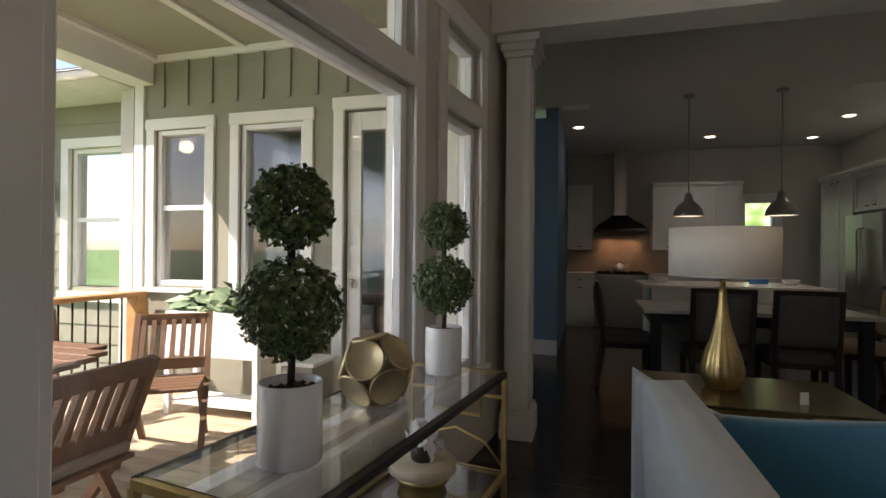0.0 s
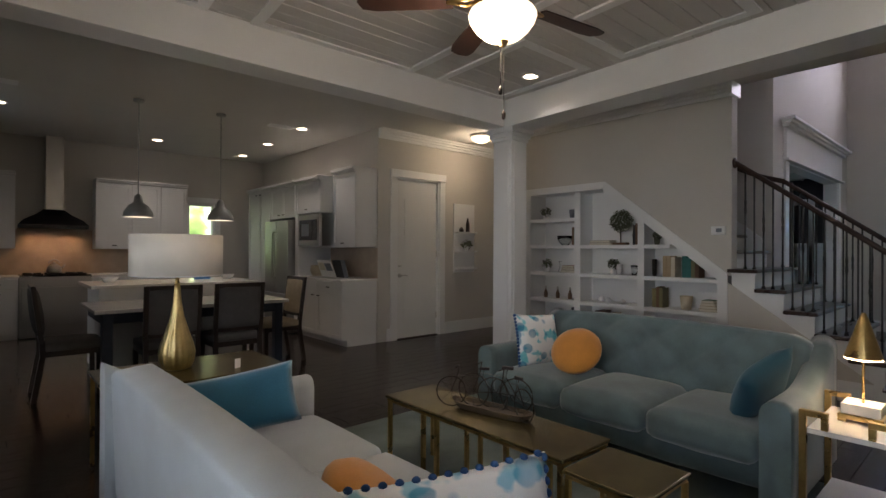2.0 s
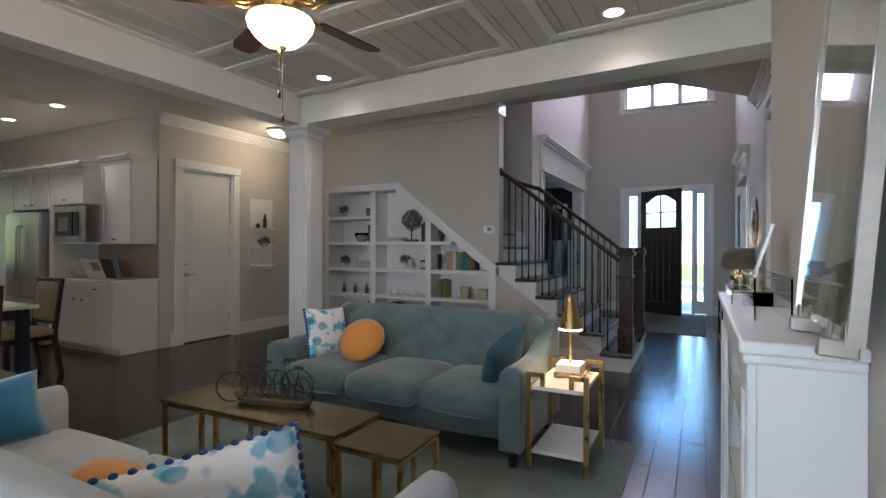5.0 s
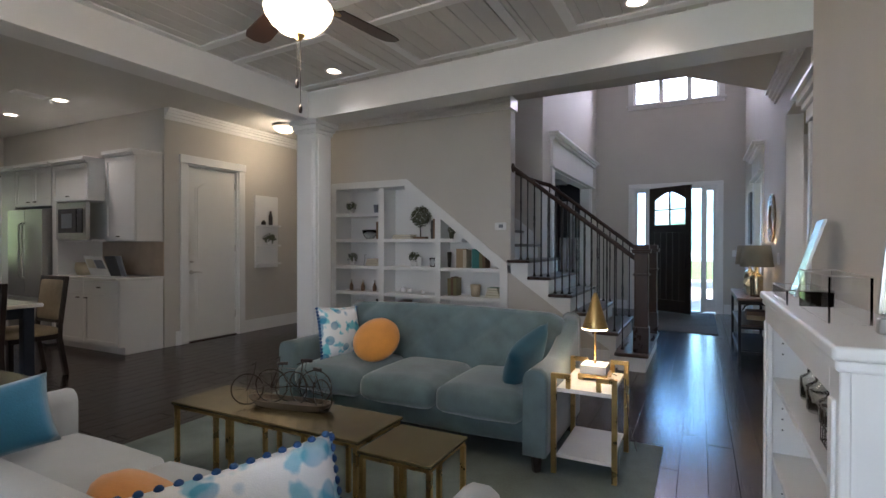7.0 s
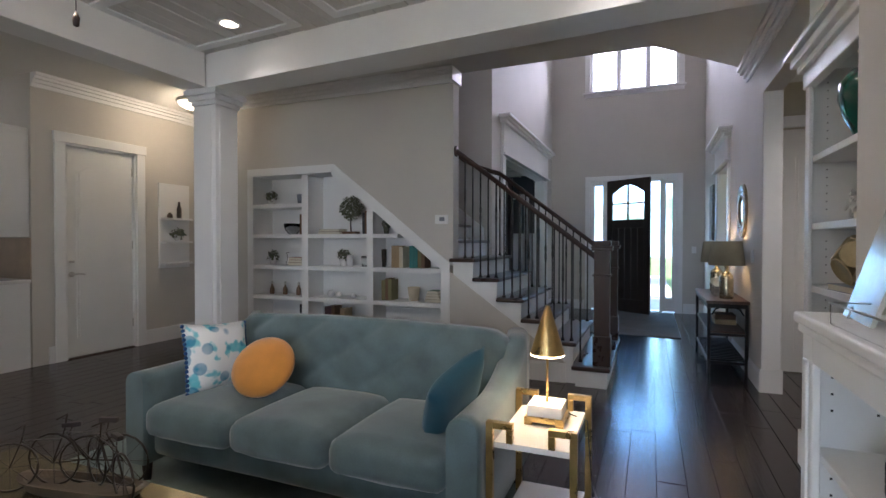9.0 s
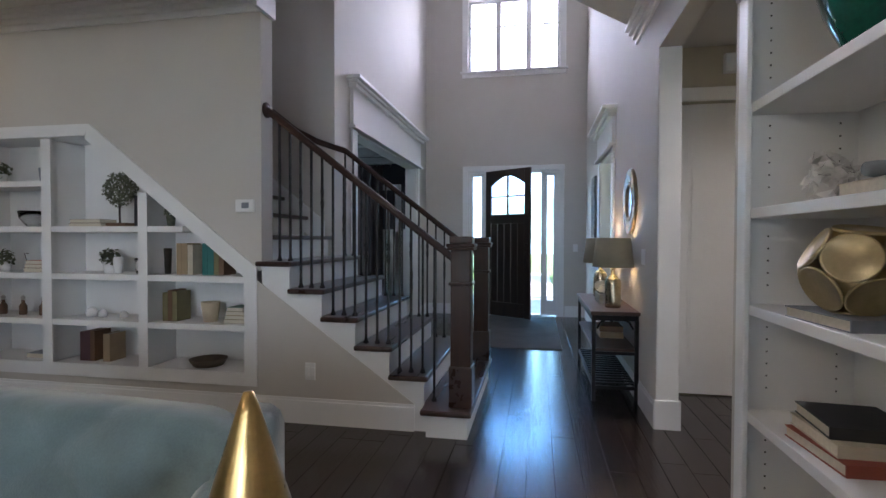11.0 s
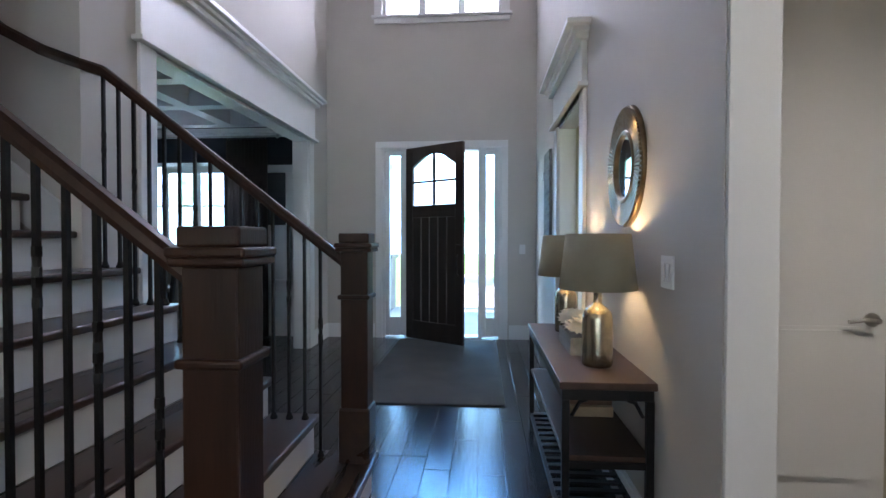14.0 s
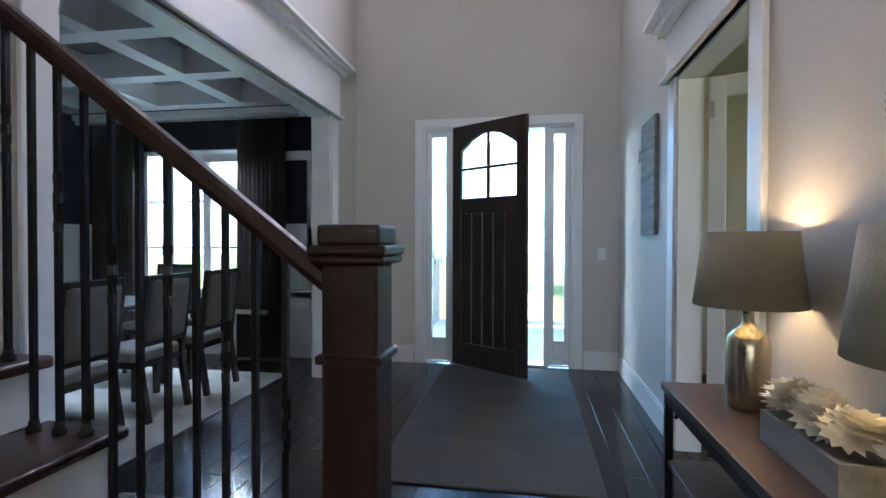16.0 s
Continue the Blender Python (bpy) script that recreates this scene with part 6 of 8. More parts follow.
# shelf panel on the back hall wall
np_ = thing("wall_shelf_unit", pose(5.56, 5.65, 0), "white framed wall shelf with small ornaments", "wall shelf")
part("back", B((0.0, 0.46, -0.02, 0.0, 0.95, 2.05), bev=0.004), WHITE, np_)
for z in (1.02, 1.30, 1.60):
    part("shelf", B((0.02, 0.44, -0.11, -0.02, z - 0.025, z), bev=0.003), WHITE, np_)
for x, z, r, h in ((0.12, 1.60, 0.035, 0.07), (0.26, 1.60, 0.03, 0.22)):
    o_ = thing("dark_bottle", pose(5.56 + x, 5.585, z), "small dark bottle on the wall shelf", "bottle")
    part("bottle", lathe([(0, 0), (r, 0), (r, h * 0.6), (r * 0.5, h * 0.8), (r * 0.5, h), (0, h)], 16), LEG, o_)
o_ = thing("small_pot", pose(5.80, 5.585, 1.30), "small white pot with a trailing plant", "pot", "small pots on the shelves")
part("pot", lathe([(0, 0), (0.035, 0), (0.045, 0.07), (0, 0.07)], 16), CERAMIC, o_)
pb = leaf_ball(0.07, 90, 0.05, random.Random(4))
bmesh.ops.translate(pb, vec=(0, 0, 0.10), verts=pb.verts)
part("plant", pb, TOPI, o_)

# ---- hall console, lamps and mirror ----
CWOOD = material("chestnut_console_wood", (0.072, 0.037, 0.023), 0.38, vary=0.25, scale=5, bump=0.08, stretch=(0.3, 3, 3))
hc = thing("hall_console", pose(6.515, -1.10, 0), "iron console table with chestnut wood top and slatted shelf", "console table")
CL, CD = 1.40, 0.375
part("tabletop", B((0, CL, 0.0, CD, 0.688, 0.718), bev=0.004), CWOOD, hc)
part("edge_band", B((0.01, CL - 0.01, 0.012, CD - 0.01, 0.645, 0.688)), IRON, hc)
part("middle_shelf", B((0.02, CL - 0.02, 0.02, CD - 0.02, 0.40, 0.422), bev=0.003), CWOOD, hc)
for x in (0.02, CL - 0.02):
    for y in (0.025, CD - 0.025):
        part("leg", B((x - 0.015, x + 0.015, y - 0.015, y + 0.015, 0.0, 0.645), bev=0.003), IRON, hc)
    for z in (0.10, 0.375):
        part("end_rail", B((x - 0.01, x + 0.01, 0.04, CD - 0.04, z, z + 0.025)), IRON, hc)
    for y in (0.05, CD - 0.05):
        part("corner_brace", tube([(x, y, 0.58), (x, y + (0.03 if y < 0.17 else -0.03), 0.635), (x, y + (0.06 if y < 0.17 else -0.06), 0.646)], 0.008, 6), IRON, hc)
for y in (0.025, CD - 0.025):
    part("long_rail", B((0.035, CL - 0.035, y - 0.009, y + 0.009, 0.10, 0.125)), IRON, hc)
for i in range(16):
    x = 0.08 + i * (CL - 0.16) / 15
    part("slat", B((x - 0.016, x + 0.016, 0.03, CD - 0.03, 0.126, 0.138)), IRON, hc)
for k, (c_, hh) in enumerate((("tan", 0.05), ("brown", 0.05))):
    bx = thing("storage_box", pose(6.98 + 0.02 * k, -1.05, 0.422 + 0.052 * k), "woven " + c_ + " storage box on the console shelf", "box")
    part("box", B((0, 0.30 - 0.04 * k, 0, 0.2, 0, hh), bev=0.004), BOOKMATS[c_], bx)


def bottle_lamp(x, y, label):
    l_ = thing("bottle_lamp", pose(x, y, 0.718) @ Matrix.Diagonal((0.90, 0.90, 0.985, 1.0)), label, "table lamp", "console lamps")
    part("body", lathe([(0, 0), (0.064, 0), (0.071, 0.006), (0.073, 0.02), (0.073, 0.215), (0.067, 0.24), (0.046, 0.262), (0.027, 0.275), (0.020, 0.288), (0.019, 0.325), (0.026, 0.335), (0, 0.338)], 36), SILVERGOLD, l_, "mottled gold mercury glass body")
    part("socket", lathe([(0.010, 0.335), (0.010, 0.42), (0, 0.42)], 12), BRASS, l_)
    part("shade", lathe([(0.183, 0.345), (0.187, 0.345), (0.155, 0.592), (0.151, 0.592)], 44), BURLAP, l_, "khaki linen drum shade")
    part("bulb", lathe([(0, 0.42), (0.018, 0.425), (0.026, 0.46), (0.015, 0.49), (0, 0.495)], 14), SHADEGLOW, l_)
    part("spider", tube([(-0.152, 0, 0.585), (0.152, 0, 0.585)], 0.002, 4), BRASS, l_)
    lamp("console_lamp_light", "POINT", pose(x, y, 0.718 + 0.52), 1.35, (1.0, 0.74, 0.42), size=0.03)


bottle_lamp(6.795, -0.93, "gold bottle lamp with khaki shade on the console, lit")
bottle_lamp(7.63, -0.928, "gold bottle lamp with khaki shade at the console's far end, lit")
fp = thing("flower_planter", pose(6.98, -0.90, 0.718), "grey wooden box of cream paper flowers", "flower box")
GREYW = material("grey_washed_wood", (0.24, 0.24, 0.22), 0.8, vary=0.25, scale=8, bump=0.2, stretch=(0.4, 3, 3))
part("box", B((0, 0.36, -0.055, -0.043, 0, 0.085), (0, 0.36, 0.043, 0.055, 0, 0.085), (0, 0.012, -0.043, 0.043, 0, 0.085), (0.348, 0.36, -0.043, 0.043, 0, 0.085), (0.012, 0.348, -0.043, 0.043, 0, 0.06)), GREYW, fp)
PETAL = material("cream_petal", (0.86, 0.80, 0.66), 0.7, vary=0.12, scale=20)
rng_ = random.Random(21)
for i in range(13):
    fb = bmesh.new()
    for ringn, (rr, nn, up) in enumerate(((0.066, 13, 0.30), (0.054, 11, 0.7), (0.036, 8, 1.2))):
        for j in range(nn):
            a = 2 * math.pi * j / nn + ringn
            dx, dy = math.cos(a), math.sin(a)
            z0 = 0.01 * ringn
            p = [fb.verts.new((0, 0, z0)), fb.verts.new((rr * .55 * dx - .017 * dy, rr * .55 * dy + .017 * dx, z0 + rr * up * .35)), fb.verts.new((rr * dx, rr * dy, z0 + rr * up * .55)), fb.verts.new((rr * .55 * dx + .017 * dy, rr * .55 * dy - .017 * dx, z0 + rr * up * .35))]
            fb.faces.new(p)
    bmesh.ops.transform(fb, matrix=pose(0.03 + 0.025 * i, rng_.uniform(-0.03, 0.03), 0.118 + rng_.uniform(0, 0.03), rng_.uniform(-35, 35), rng_.uniform(-35, 35), i * 40), verts=fb.verts)
    part("flower", fb, PETAL, fp, "cream paper flower")

MX, MZ = 6.955, 1.615
mr_ = thing("round_mirror", pose(MX, -1.10, MZ) @ Matrix.Scale(0.955, 4), "round mirror in a wide flat frame of bronze ribs", "mirror")
ml = lathe([(0, 0), (0.155, 0)], 56)
bmesh.ops.transform(ml, matrix=pose(0, 0.014, 0, -90, 0, 0), verts=ml.verts)
part("mirror_glass", ml, MIRROR, mr_, "silvered mirror glass")
BRONZE = material("ribbed_bronze", (0.25, 0.18, 0.105), 0.33, metal=0.9, vary=0.25, scale=14, bump=0.1)
mf = lathe([(0.150, 0.012), (0.155, 0.026), (0.166, 0.030), (0.176, 0.024), (0.180, 0.016), (0.284, 0.016), (0.288, 0.021), (0.294, 0.018), (0.296, 0.0), (0.150, 0.0)], 120, lobes=0)
bmesh.ops.transform(mf, matrix=pose(0, 0, 0, -90, 0, 0), verts=mf.verts)
part("mirror_frame", mf, BRONZE, mr_, "bronze ring frame")
RIBS = 84
for i in range(RIBS):
    # wedge rib, wider and higher towards the rim
    rb = bmesh.new()
    ends = []
    for rr, hh in ((0.178, 0.022), (0.284, 0.029)):
        wd = math.pi / RIBS * 0.92
        a0 = 2 * math.pi * i / RIBS
        ends.append([rb.verts.new((rr * math.cos(a0 + q * wd), y_, rr * math.sin(a0 + q * wd))) for q, y_ in ((-1, 0.0165), (-0.45, hh), (0.45, hh), (1, 0.0165))])
    for q in range(3):
        rb.faces.new((ends[0][q], ends[0][q + 1], ends[1][q + 1], ends[1][q]))
    rb.faces.new(ends[1])
    rb.faces.new(ends[0][::-1])
    bmesh.ops.recalc_face_normals(rb, faces=rb.faces[:])
    part("rib", rb, BRONZE, mr_)
aw_ = thing("wall_art", pose(9.52, -1.10, 1.32), "dark weathered wood wall panel", "wall art")
part("panel", B((0, 0.42, 0, 0.03, 0, 0.84), bev=0.004), GREYW, aw_)
for z in (0.2, 0.42, 0.63):
    part("groove", B((0.01, 0.41, 0.030, 0.033, z - 0.006, z + 0.006)), LEG, aw_)
sn = thing("door_sensor", pose(10.05, -1.10, 1.95), "small white wall sensor", "sensor")
part("case", B((-0.03, 0.03, 0, 0.03, -0.045, 0.045), bev=0.006), WHITE, sn)
dmat = solid("door_mat", B((8.37, 10.88, -0.60, 0.62, 0.001, 0.013), bev=0.004), material("grey_brown_mat", (0.085, 0.075, 0.062), 0.95, vary=0.25, scale=3, bump=0.6, fine=170), "large grey-brown woven mat inside the front door", "door mat", kind="thing")

# ---- kitchen ----
CABW = material("white_cabinet_paint", (0.70, 0.69, 0.67), 0.4, vary=0.02, scale=3, bump=0.02)
QUARTZ = material("white_quartz", (0.72, 0.70, 0.66), 0.18, vary=0.05, scale=12, bump=0.0)
STEEL = material("brushed_steel", (0.42, 0.41, 0.40), 0.3, metal=1.0, vary=0.08, scale=30, bump=0.02, stretch=(1, 1, 30))
BLACKG = material("black_glass", (0.01, 0.01, 0.012), 0.08, vary=0.1, bump=0.0)
NAVYW = material("navy_painted_wood", (0.022, 0.032, 0.055), 0.45, vary=0.15, scale=5, bump=0.04)
UPH = material("charcoal_upholstery", (0.075, 0.072, 0.070), 0.85, vary=0.12, scale=20, bump=0.2)
TILE = material("beige_backsplash_tile", (0.42, 0.33, 0.25), 0.3, vary=0.12, scale=6, bump=0.05)
FACE_E, FACE_N = -90, 0


def cabinet(name, m, w, d, z0, z1, cols, drawers=0.0, label="white shaker cabinet", crown_h=0.0, toe=0.0):
    """Cabinet unit; local x along its front, y into it, front at y = 0."""
    c = thing(name, m, label, "cabinet", "kitchen cabinets")
    part("body", B((0, w, 0.02, d, z0 + toe, z1)), CABW, c)
    if toe:
        part("toe_kick", B((0.0, w, 0.08, d, z0, z0 + toe)), CABW, c)
    cw = w / cols
    for i in range(cols):
        xa, xb = i * cw + 0.004, (i + 1) * cw - 0.004
        za, zb = z0 + toe + 0.006, z1 - 0.006 - drawers
        rows_ = [("door", za, zb)] + ([("drawer", zb + 0.008, z1 - 0.006)] if drawers else [])
        for nm, a, b in rows_:
            dr = part(nm, B((xa, xa + 0.055, 0, 0.018, a, b), (xb - 0.055, xb, 0, 0.018, a, b), (xa + 0.055, xb - 0.055, 0, 0.018, a, a + 0.055), (xa + 0.055, xb - 0.055, 0, 0.018, b - 0.055, b), (xa + 0.05, xb - 0.05, 0.010, 0.019, a + 0.05, b - 0.05)) if b - a > 0.2 else B((xa, xb, 0, 0.018, a, b), bev=0.003), CABW, c)
            hz = (a + b) / 2 if nm == "drawer" else (b - 0.05 if z0 < 0.5 else a + 0.05)
            hx = (xa + xb) / 2 if nm == "drawer" or cols == 1 else (xb - 0.08 if i % 2 == 0 else xa + 0.08)
            part("pull", B((hx - 0.035, hx + 0.035, -0.028, -0.014, hz - 0.008, hz + 0.008), bev=0.004), DARKIRON, dr, "dark bronze cup pull")
    if crown_h:
        part("crown", B((-0.0, w, -0.02, d, z1, z1 + 0.03), (-0.0, w, -0.045, d, z1 + 0.03, z1 + crown_h), bev=0.004), CABW, c)
    return c


cabinet("base_cabinet", pose(3.55, 7.07, 0, 0, 0, -90), 1.42, 0.55, 0, 0.87, 2, drawers=0.16, label="white shaker base cabinet with bronze pulls", toe=0.09)
ct = thing("worktop", pose(3.52, 5.64, 0.87), "pale quartz worktop over the cabinets", "worktop")
part("slab", B((0, 0.59, 0, 1.43, 0, 0.035), bev=0.004), QUARTZ, ct)
part("splash", B((0.585, 0.597, 0.01, 1.43, 0.036, 0.46)), TILE, ct)
cabinet("wall_cabinet", pose(3.76, 6.28, 0, 0, 0, -90), 0.61, 0.35, 1.34, 2.38, 1, label="white shaker wall cabinet", crown_h=0.07)
cabinet("tall_cabinet_top", pose(3.56, 7.07, 0, 0, 0, -90), 0.78, 0.55, 1.84, 2.30, 1, label="white cabinet above the microwave", crown_h=0.07)
mw = thing("microwave", pose(3.545, 6.95, 1.36, 0, 0, -90), "built-in steel microwave with black door", "microwave")
part("trim_frame", B((0, 0.66, 0, 0.05, 0, 0.46), bev=0.004), STEEL, mw)
part("door_glass", B((0.07, 0.47, -0.012, 0.0, 0.08, 0.38), bev=0.004), BLACKG, mw)
part("window", B((0.15, 0.38, -0.016, -0.012, 0.14, 0.32)), BOOKMATS["grey"], mw)
part("control_panel", B((0.49, 0.60, -0.012, 0.0, 0.08, 0.38), bev=0.003), BLACKG, mw)
nk = thing("microwave_cabinet", pose(3.56, 7.07, 0, 0, 0, -90), "white panel around the microwave", "cabinet")
part("panel", B((0, 0.12, 0.0, 0.55, 0.906, 1.84), (0.12, 0.78, 0.05, 0.55, 1.34, 1.36), (0.12, 0.78, 0.3, 0.55, 1.36, 1.84)), CABW, nk)
fr = thing("refrigerator", pose(3.46, 7.97, 0, 0, 0, -90), "tall stainless steel french door refrigerator", "refrigerator")
part("body", B((0, 0.86, 0.06, 0.64, 0.02, 1.76)), STEEL, fr)
for xa, xb, za, zb, hx in ((0.0, 0.427, 0.62, 1.755, 0.39), (0.433, 0.86, 0.62, 1.755, 0.47)):
    d_ = part("door", B((xa, xb, 0, 0.058, za, zb), bev=0.006), STEEL, fr)
    part("handle", tube([(hx, -0.01, 0.85), (hx, -0.045, 0.88), (hx, -0.045, 1.55), (hx, -0.01, 1.58)], 0.011), STEEL, d_)
d_ = part("freezer_drawer", B((0.0, 0.86, 0, 0.058, 0.06, 0.61), bev=0.006), STEEL, fr)
part("handle", tube([(0.12, -0.01, 0.53), (0.14, -0.045, 0.53), (0.72, -0.045, 0.53), (0.74, -0.01, 0.53)], 0.011), STEEL, d_)
cabinet("cabinet_over_refrigerator", pose(3.56, 7.99, 0, 0, 0, -90), 0.90, 0.55, 1.80, 2.30, 2, label="white cabinet over the refrigerator", crown_h=0.07)
cabinet("pantry_cabinet", pose(3.56, 8.95, 0, 0, 0, -90), 0.95, 0.55, 0, 2.30, 2, label="tall white pantry cabinet", crown_h=0.07, toe=0.09)
# magazines and basket on the counter
for k, (y, c_, tilt) in enumerate(((6.55, "cream", 20), (6.35, "grey", 24), (6.12, "black", 18), (6.02, "grey", 15))):
    mg = thing("brochure", pose(3.80, y, 0.905, 0, -tilt, 0), "leaning printed brochure on the counter", "brochure", "brochures")
    part("sheet", B((0, 0.01, -0.11, 0.11, 0.0, 0.26)), CABW if k < 2 else BOOKMATS[c_], mg)
    part("printed_block", B((-0.0015, 0.0, -0.09, 0.09, 0.10, 0.22)), BOOKMATS[c_], mg)
bk_ = thing("bread_basket", pose(3.84, 6.82, 0.905), "round tan woven basket", "basket")
part("basket", lathe([(0, 0), (0.11, 0), (0.14, 0.08), (0.13, 0.16), (0.12, 0.16), (0.12, 0.02), (0, 0.02)], 24, lobes=12, depth=0.04), PALEWOOD, bk_)

for x0, w_, n_ in ((-0.09, 0.45, 1), (1.22, 1.40, 3)):
    cabinet("base_cabinet", pose(x0, 9.08, 0), w_, 0.6, 0, 0.87, n_, drawers=0.15, label="white shaker base cabinet on the range wall", toe=0.09)
rg = thing("range", pose(0.37, 9.05, 0), "stainless range with black cooktop", "range")
part("body", B((0, 0.84, 0.02, 0.63, 0.02, 0.89)), STEEL, rg)
part("oven_door", B((0.02, 0.82, 0.0, 0.02, 0.18, 0.74), bev=0.006), STEEL, rg)
part("cooktop", B((0, 0.84, 0.0, 0.63, 0.89, 0.91), bev=0.004), BLACKG, rg)
for i in range(3):
    part("grate", B((0.05 + 0.26 * i, 0.27 + 0.26 * i, 0.08, 0.1, 0.91, 0.935), (0.05 + 0.26 * i, 0.27 + 0.26 * i, 0.5, 0.52, 0.91, 0.935), (0.15 + 0.26 * i, 0.17 + 0.26 * i, 0.1, 0.5, 0.915, 0.935)), IRON, rg)
kt = thing("kettle", pose(0.78, 9.30, 0.935), "small polished steel kettle on the range", "kettle")
part("body", lathe([(0, 0), (0.085, 0), (0.095, 0.03), (0.085, 0.09), (0.04, 0.13), (0.012, 0.14), (0.018, 0.16), (0, 0.165)], 24), STEEL, kt)
part("handle", tube(ring_points((0, 0, 0.13), 0.07, 12, "y", 0.2, 2.94), 0.007, 6), STEEL, kt)
part("spout", tube([(0.07, 0, 0.06), (0.11, 0, 0.09), (0.13, 0, 0.13)], 0.012, 8), STEEL, kt)
wt = thing("range_worktop", pose(0, 0, 0.87), "pale quartz worktop beside the range", "worktop")
part("slab", B((-0.09, 0.365, 9.05, 9.69, 0, 0.035)), QUARTZ, wt)
part("slab", B((1.215, 2.70, 9.05, 9.69, 0, 0.035)), QUARTZ, wt)
for x0, w_, n_ in ((-0.09, 0.42, 1), (1.30, 0.5, 1), (1.80, 0.84, 2)):
    cabinet("wall_cabinet", pose(x0, 9.35, 0), w_, 0.34, 1.30, 2.36, n_, label="white shaker wall cabinet on the range wall", crown_h=0.06)
hd = thing("range_hood", pose(0.79, 9.40, 0), "dark bell range hood with a steel chimney", "range hood")
hb = bmesh.new()
ringsh = []
for (wx, wy, z) in ((0.43, 0.28, 1.60), (0.43, 0.28, 1.66), (0.36, 0.24, 1.74), (0.22, 0.18, 1.82), (0.13, 0.13, 1.90)):
    ringsh.append([hb.verts.new((sx * wx, 0.28 + (sy - 1) * wy, z)) for sx, sy in ((-1, -1 + 1), (1, 0), (1, 1), (-1, 1))])
for a, b in zip(ringsh, ringsh[1:]):
    for i in range(4):
        hb.faces.new((a[i], a[(i + 1) % 4], b[(i + 1) % 4], b[i]))
hb.faces.new(ringsh[0][::-1])
part("canopy", hb, BLACKG, hd, "dark flared canopy")
part("chimney", B((-0.11, 0.11, 0.06, 0.28, 1.90, H - 0.002)), STEEL, hd, "steel chimney")
tsp = solid("backsplash", B((-0.09, 2.62, 9.688, 9.699, 0.906, 1.60)), TILE, "beige tiled kitchen backsplash", "backsplash")
lamp("hood_light", "SPOT", look((0.60, 9.50, 1.585), (0.60, 9.62, 0.9)), 3, (1.0, 0.62, 0.36), cone=130, size=0.03)
lamp("hood_light", "SPOT", look((0.98, 9.50, 1.585), (0.98, 9.62, 0.9)), 3, (1.0, 0.62, 0.36), cone=130, size=0.03)

isl = thing("kitchen_island", pose(0, 0, 0), "white island with pale quartz counter", "kitchen island")
part("cabinet_body", B((0.90, 2.45, 5.98, 6.80, 0.0, 0.89)), CABW, isl)
part("counter", B((0.82, 2.52, 5.88, 6.88, 0.89, 0.925), bev=0.004), QUARTZ, isl)
tb_ = thing("island_table", pose(0, 0, 0), "pale-topped table with navy legs against the island", "dining table")
part("tabletop", B((0.74, 2.52, 5.03, 5.96, 0.725, 0.76), bev=0.004), QUARTZ, tb_)
part("apron", B((0.80, 2.46, 5.08, 5.10, 0.63, 0.725), (0.80, 0.82, 5.10, 5.94, 0.63, 0.725), (2.44, 2.46, 5.10, 5.94, 0.63, 0.725)), NAVYW, tb_)
for x in (0.80, 2.38):
    part("leg", B((x, x + 0.085, 5.07, 5.155, 0, 0.725), bev=0.004), NAVYW, tb_)


def dining_chair(m, frame_mat, cloth, label, group, h=0.98):
    """Upholstered chair; local front at -y, back at +y."""
    c = thing("dining_chair", m, label, "chair", group)
    part("seat", cushion(-0.235, 0.235, -0.24, 0.20, 0.41, 0.49, puff=0.015, n=6), cloth, c)
    part("seat_frame", B((-0.225, 0.225, -0.22, 0.20, 0.37, 0.42), bev=0.005), frame_mat, c)
    bk = bmesh.new()
    for xa, xb, za, zb in ((-0.235, -0.195, 0.50, h), (0.195, 0.235, 0.50, h), (-0.195, 0.195, h - 0.045, h), (-0.195, 0.195, 0.52, 0.56)):
        box(bk, xa, xb, 0.185, 0.22, za, zb, bev=0.005, seg=1)
    for v in bk.verts:
        v.co.y += 0.22 * max(0, v.co.z - 0.45) * 0.55
    part("back_frame", bk, frame_mat, c)
    bp = cushion(-0.20, 0.20, 0.165, 0.235, 0.55, h - 0.035, puff=0.012, n=6)
    for v in bp.verts:
        v.co.y += 0.22 * max(0, v.co.z - 0.45) * 0.55
    part("backrest", bp, cloth, c)
    for x in (-0.21, 0.21):
        part("leg", tube([(x, -0.20, 0), (x, -0.20, 0.38)], 0.020, square=True), frame_mat, c)
        part("rear_leg", tube([(x, 0.26, 0), (x, 0.20, 0.38), (x, 0.205, 0.52)], 0.020, square=True), frame_mat, c)
    return c


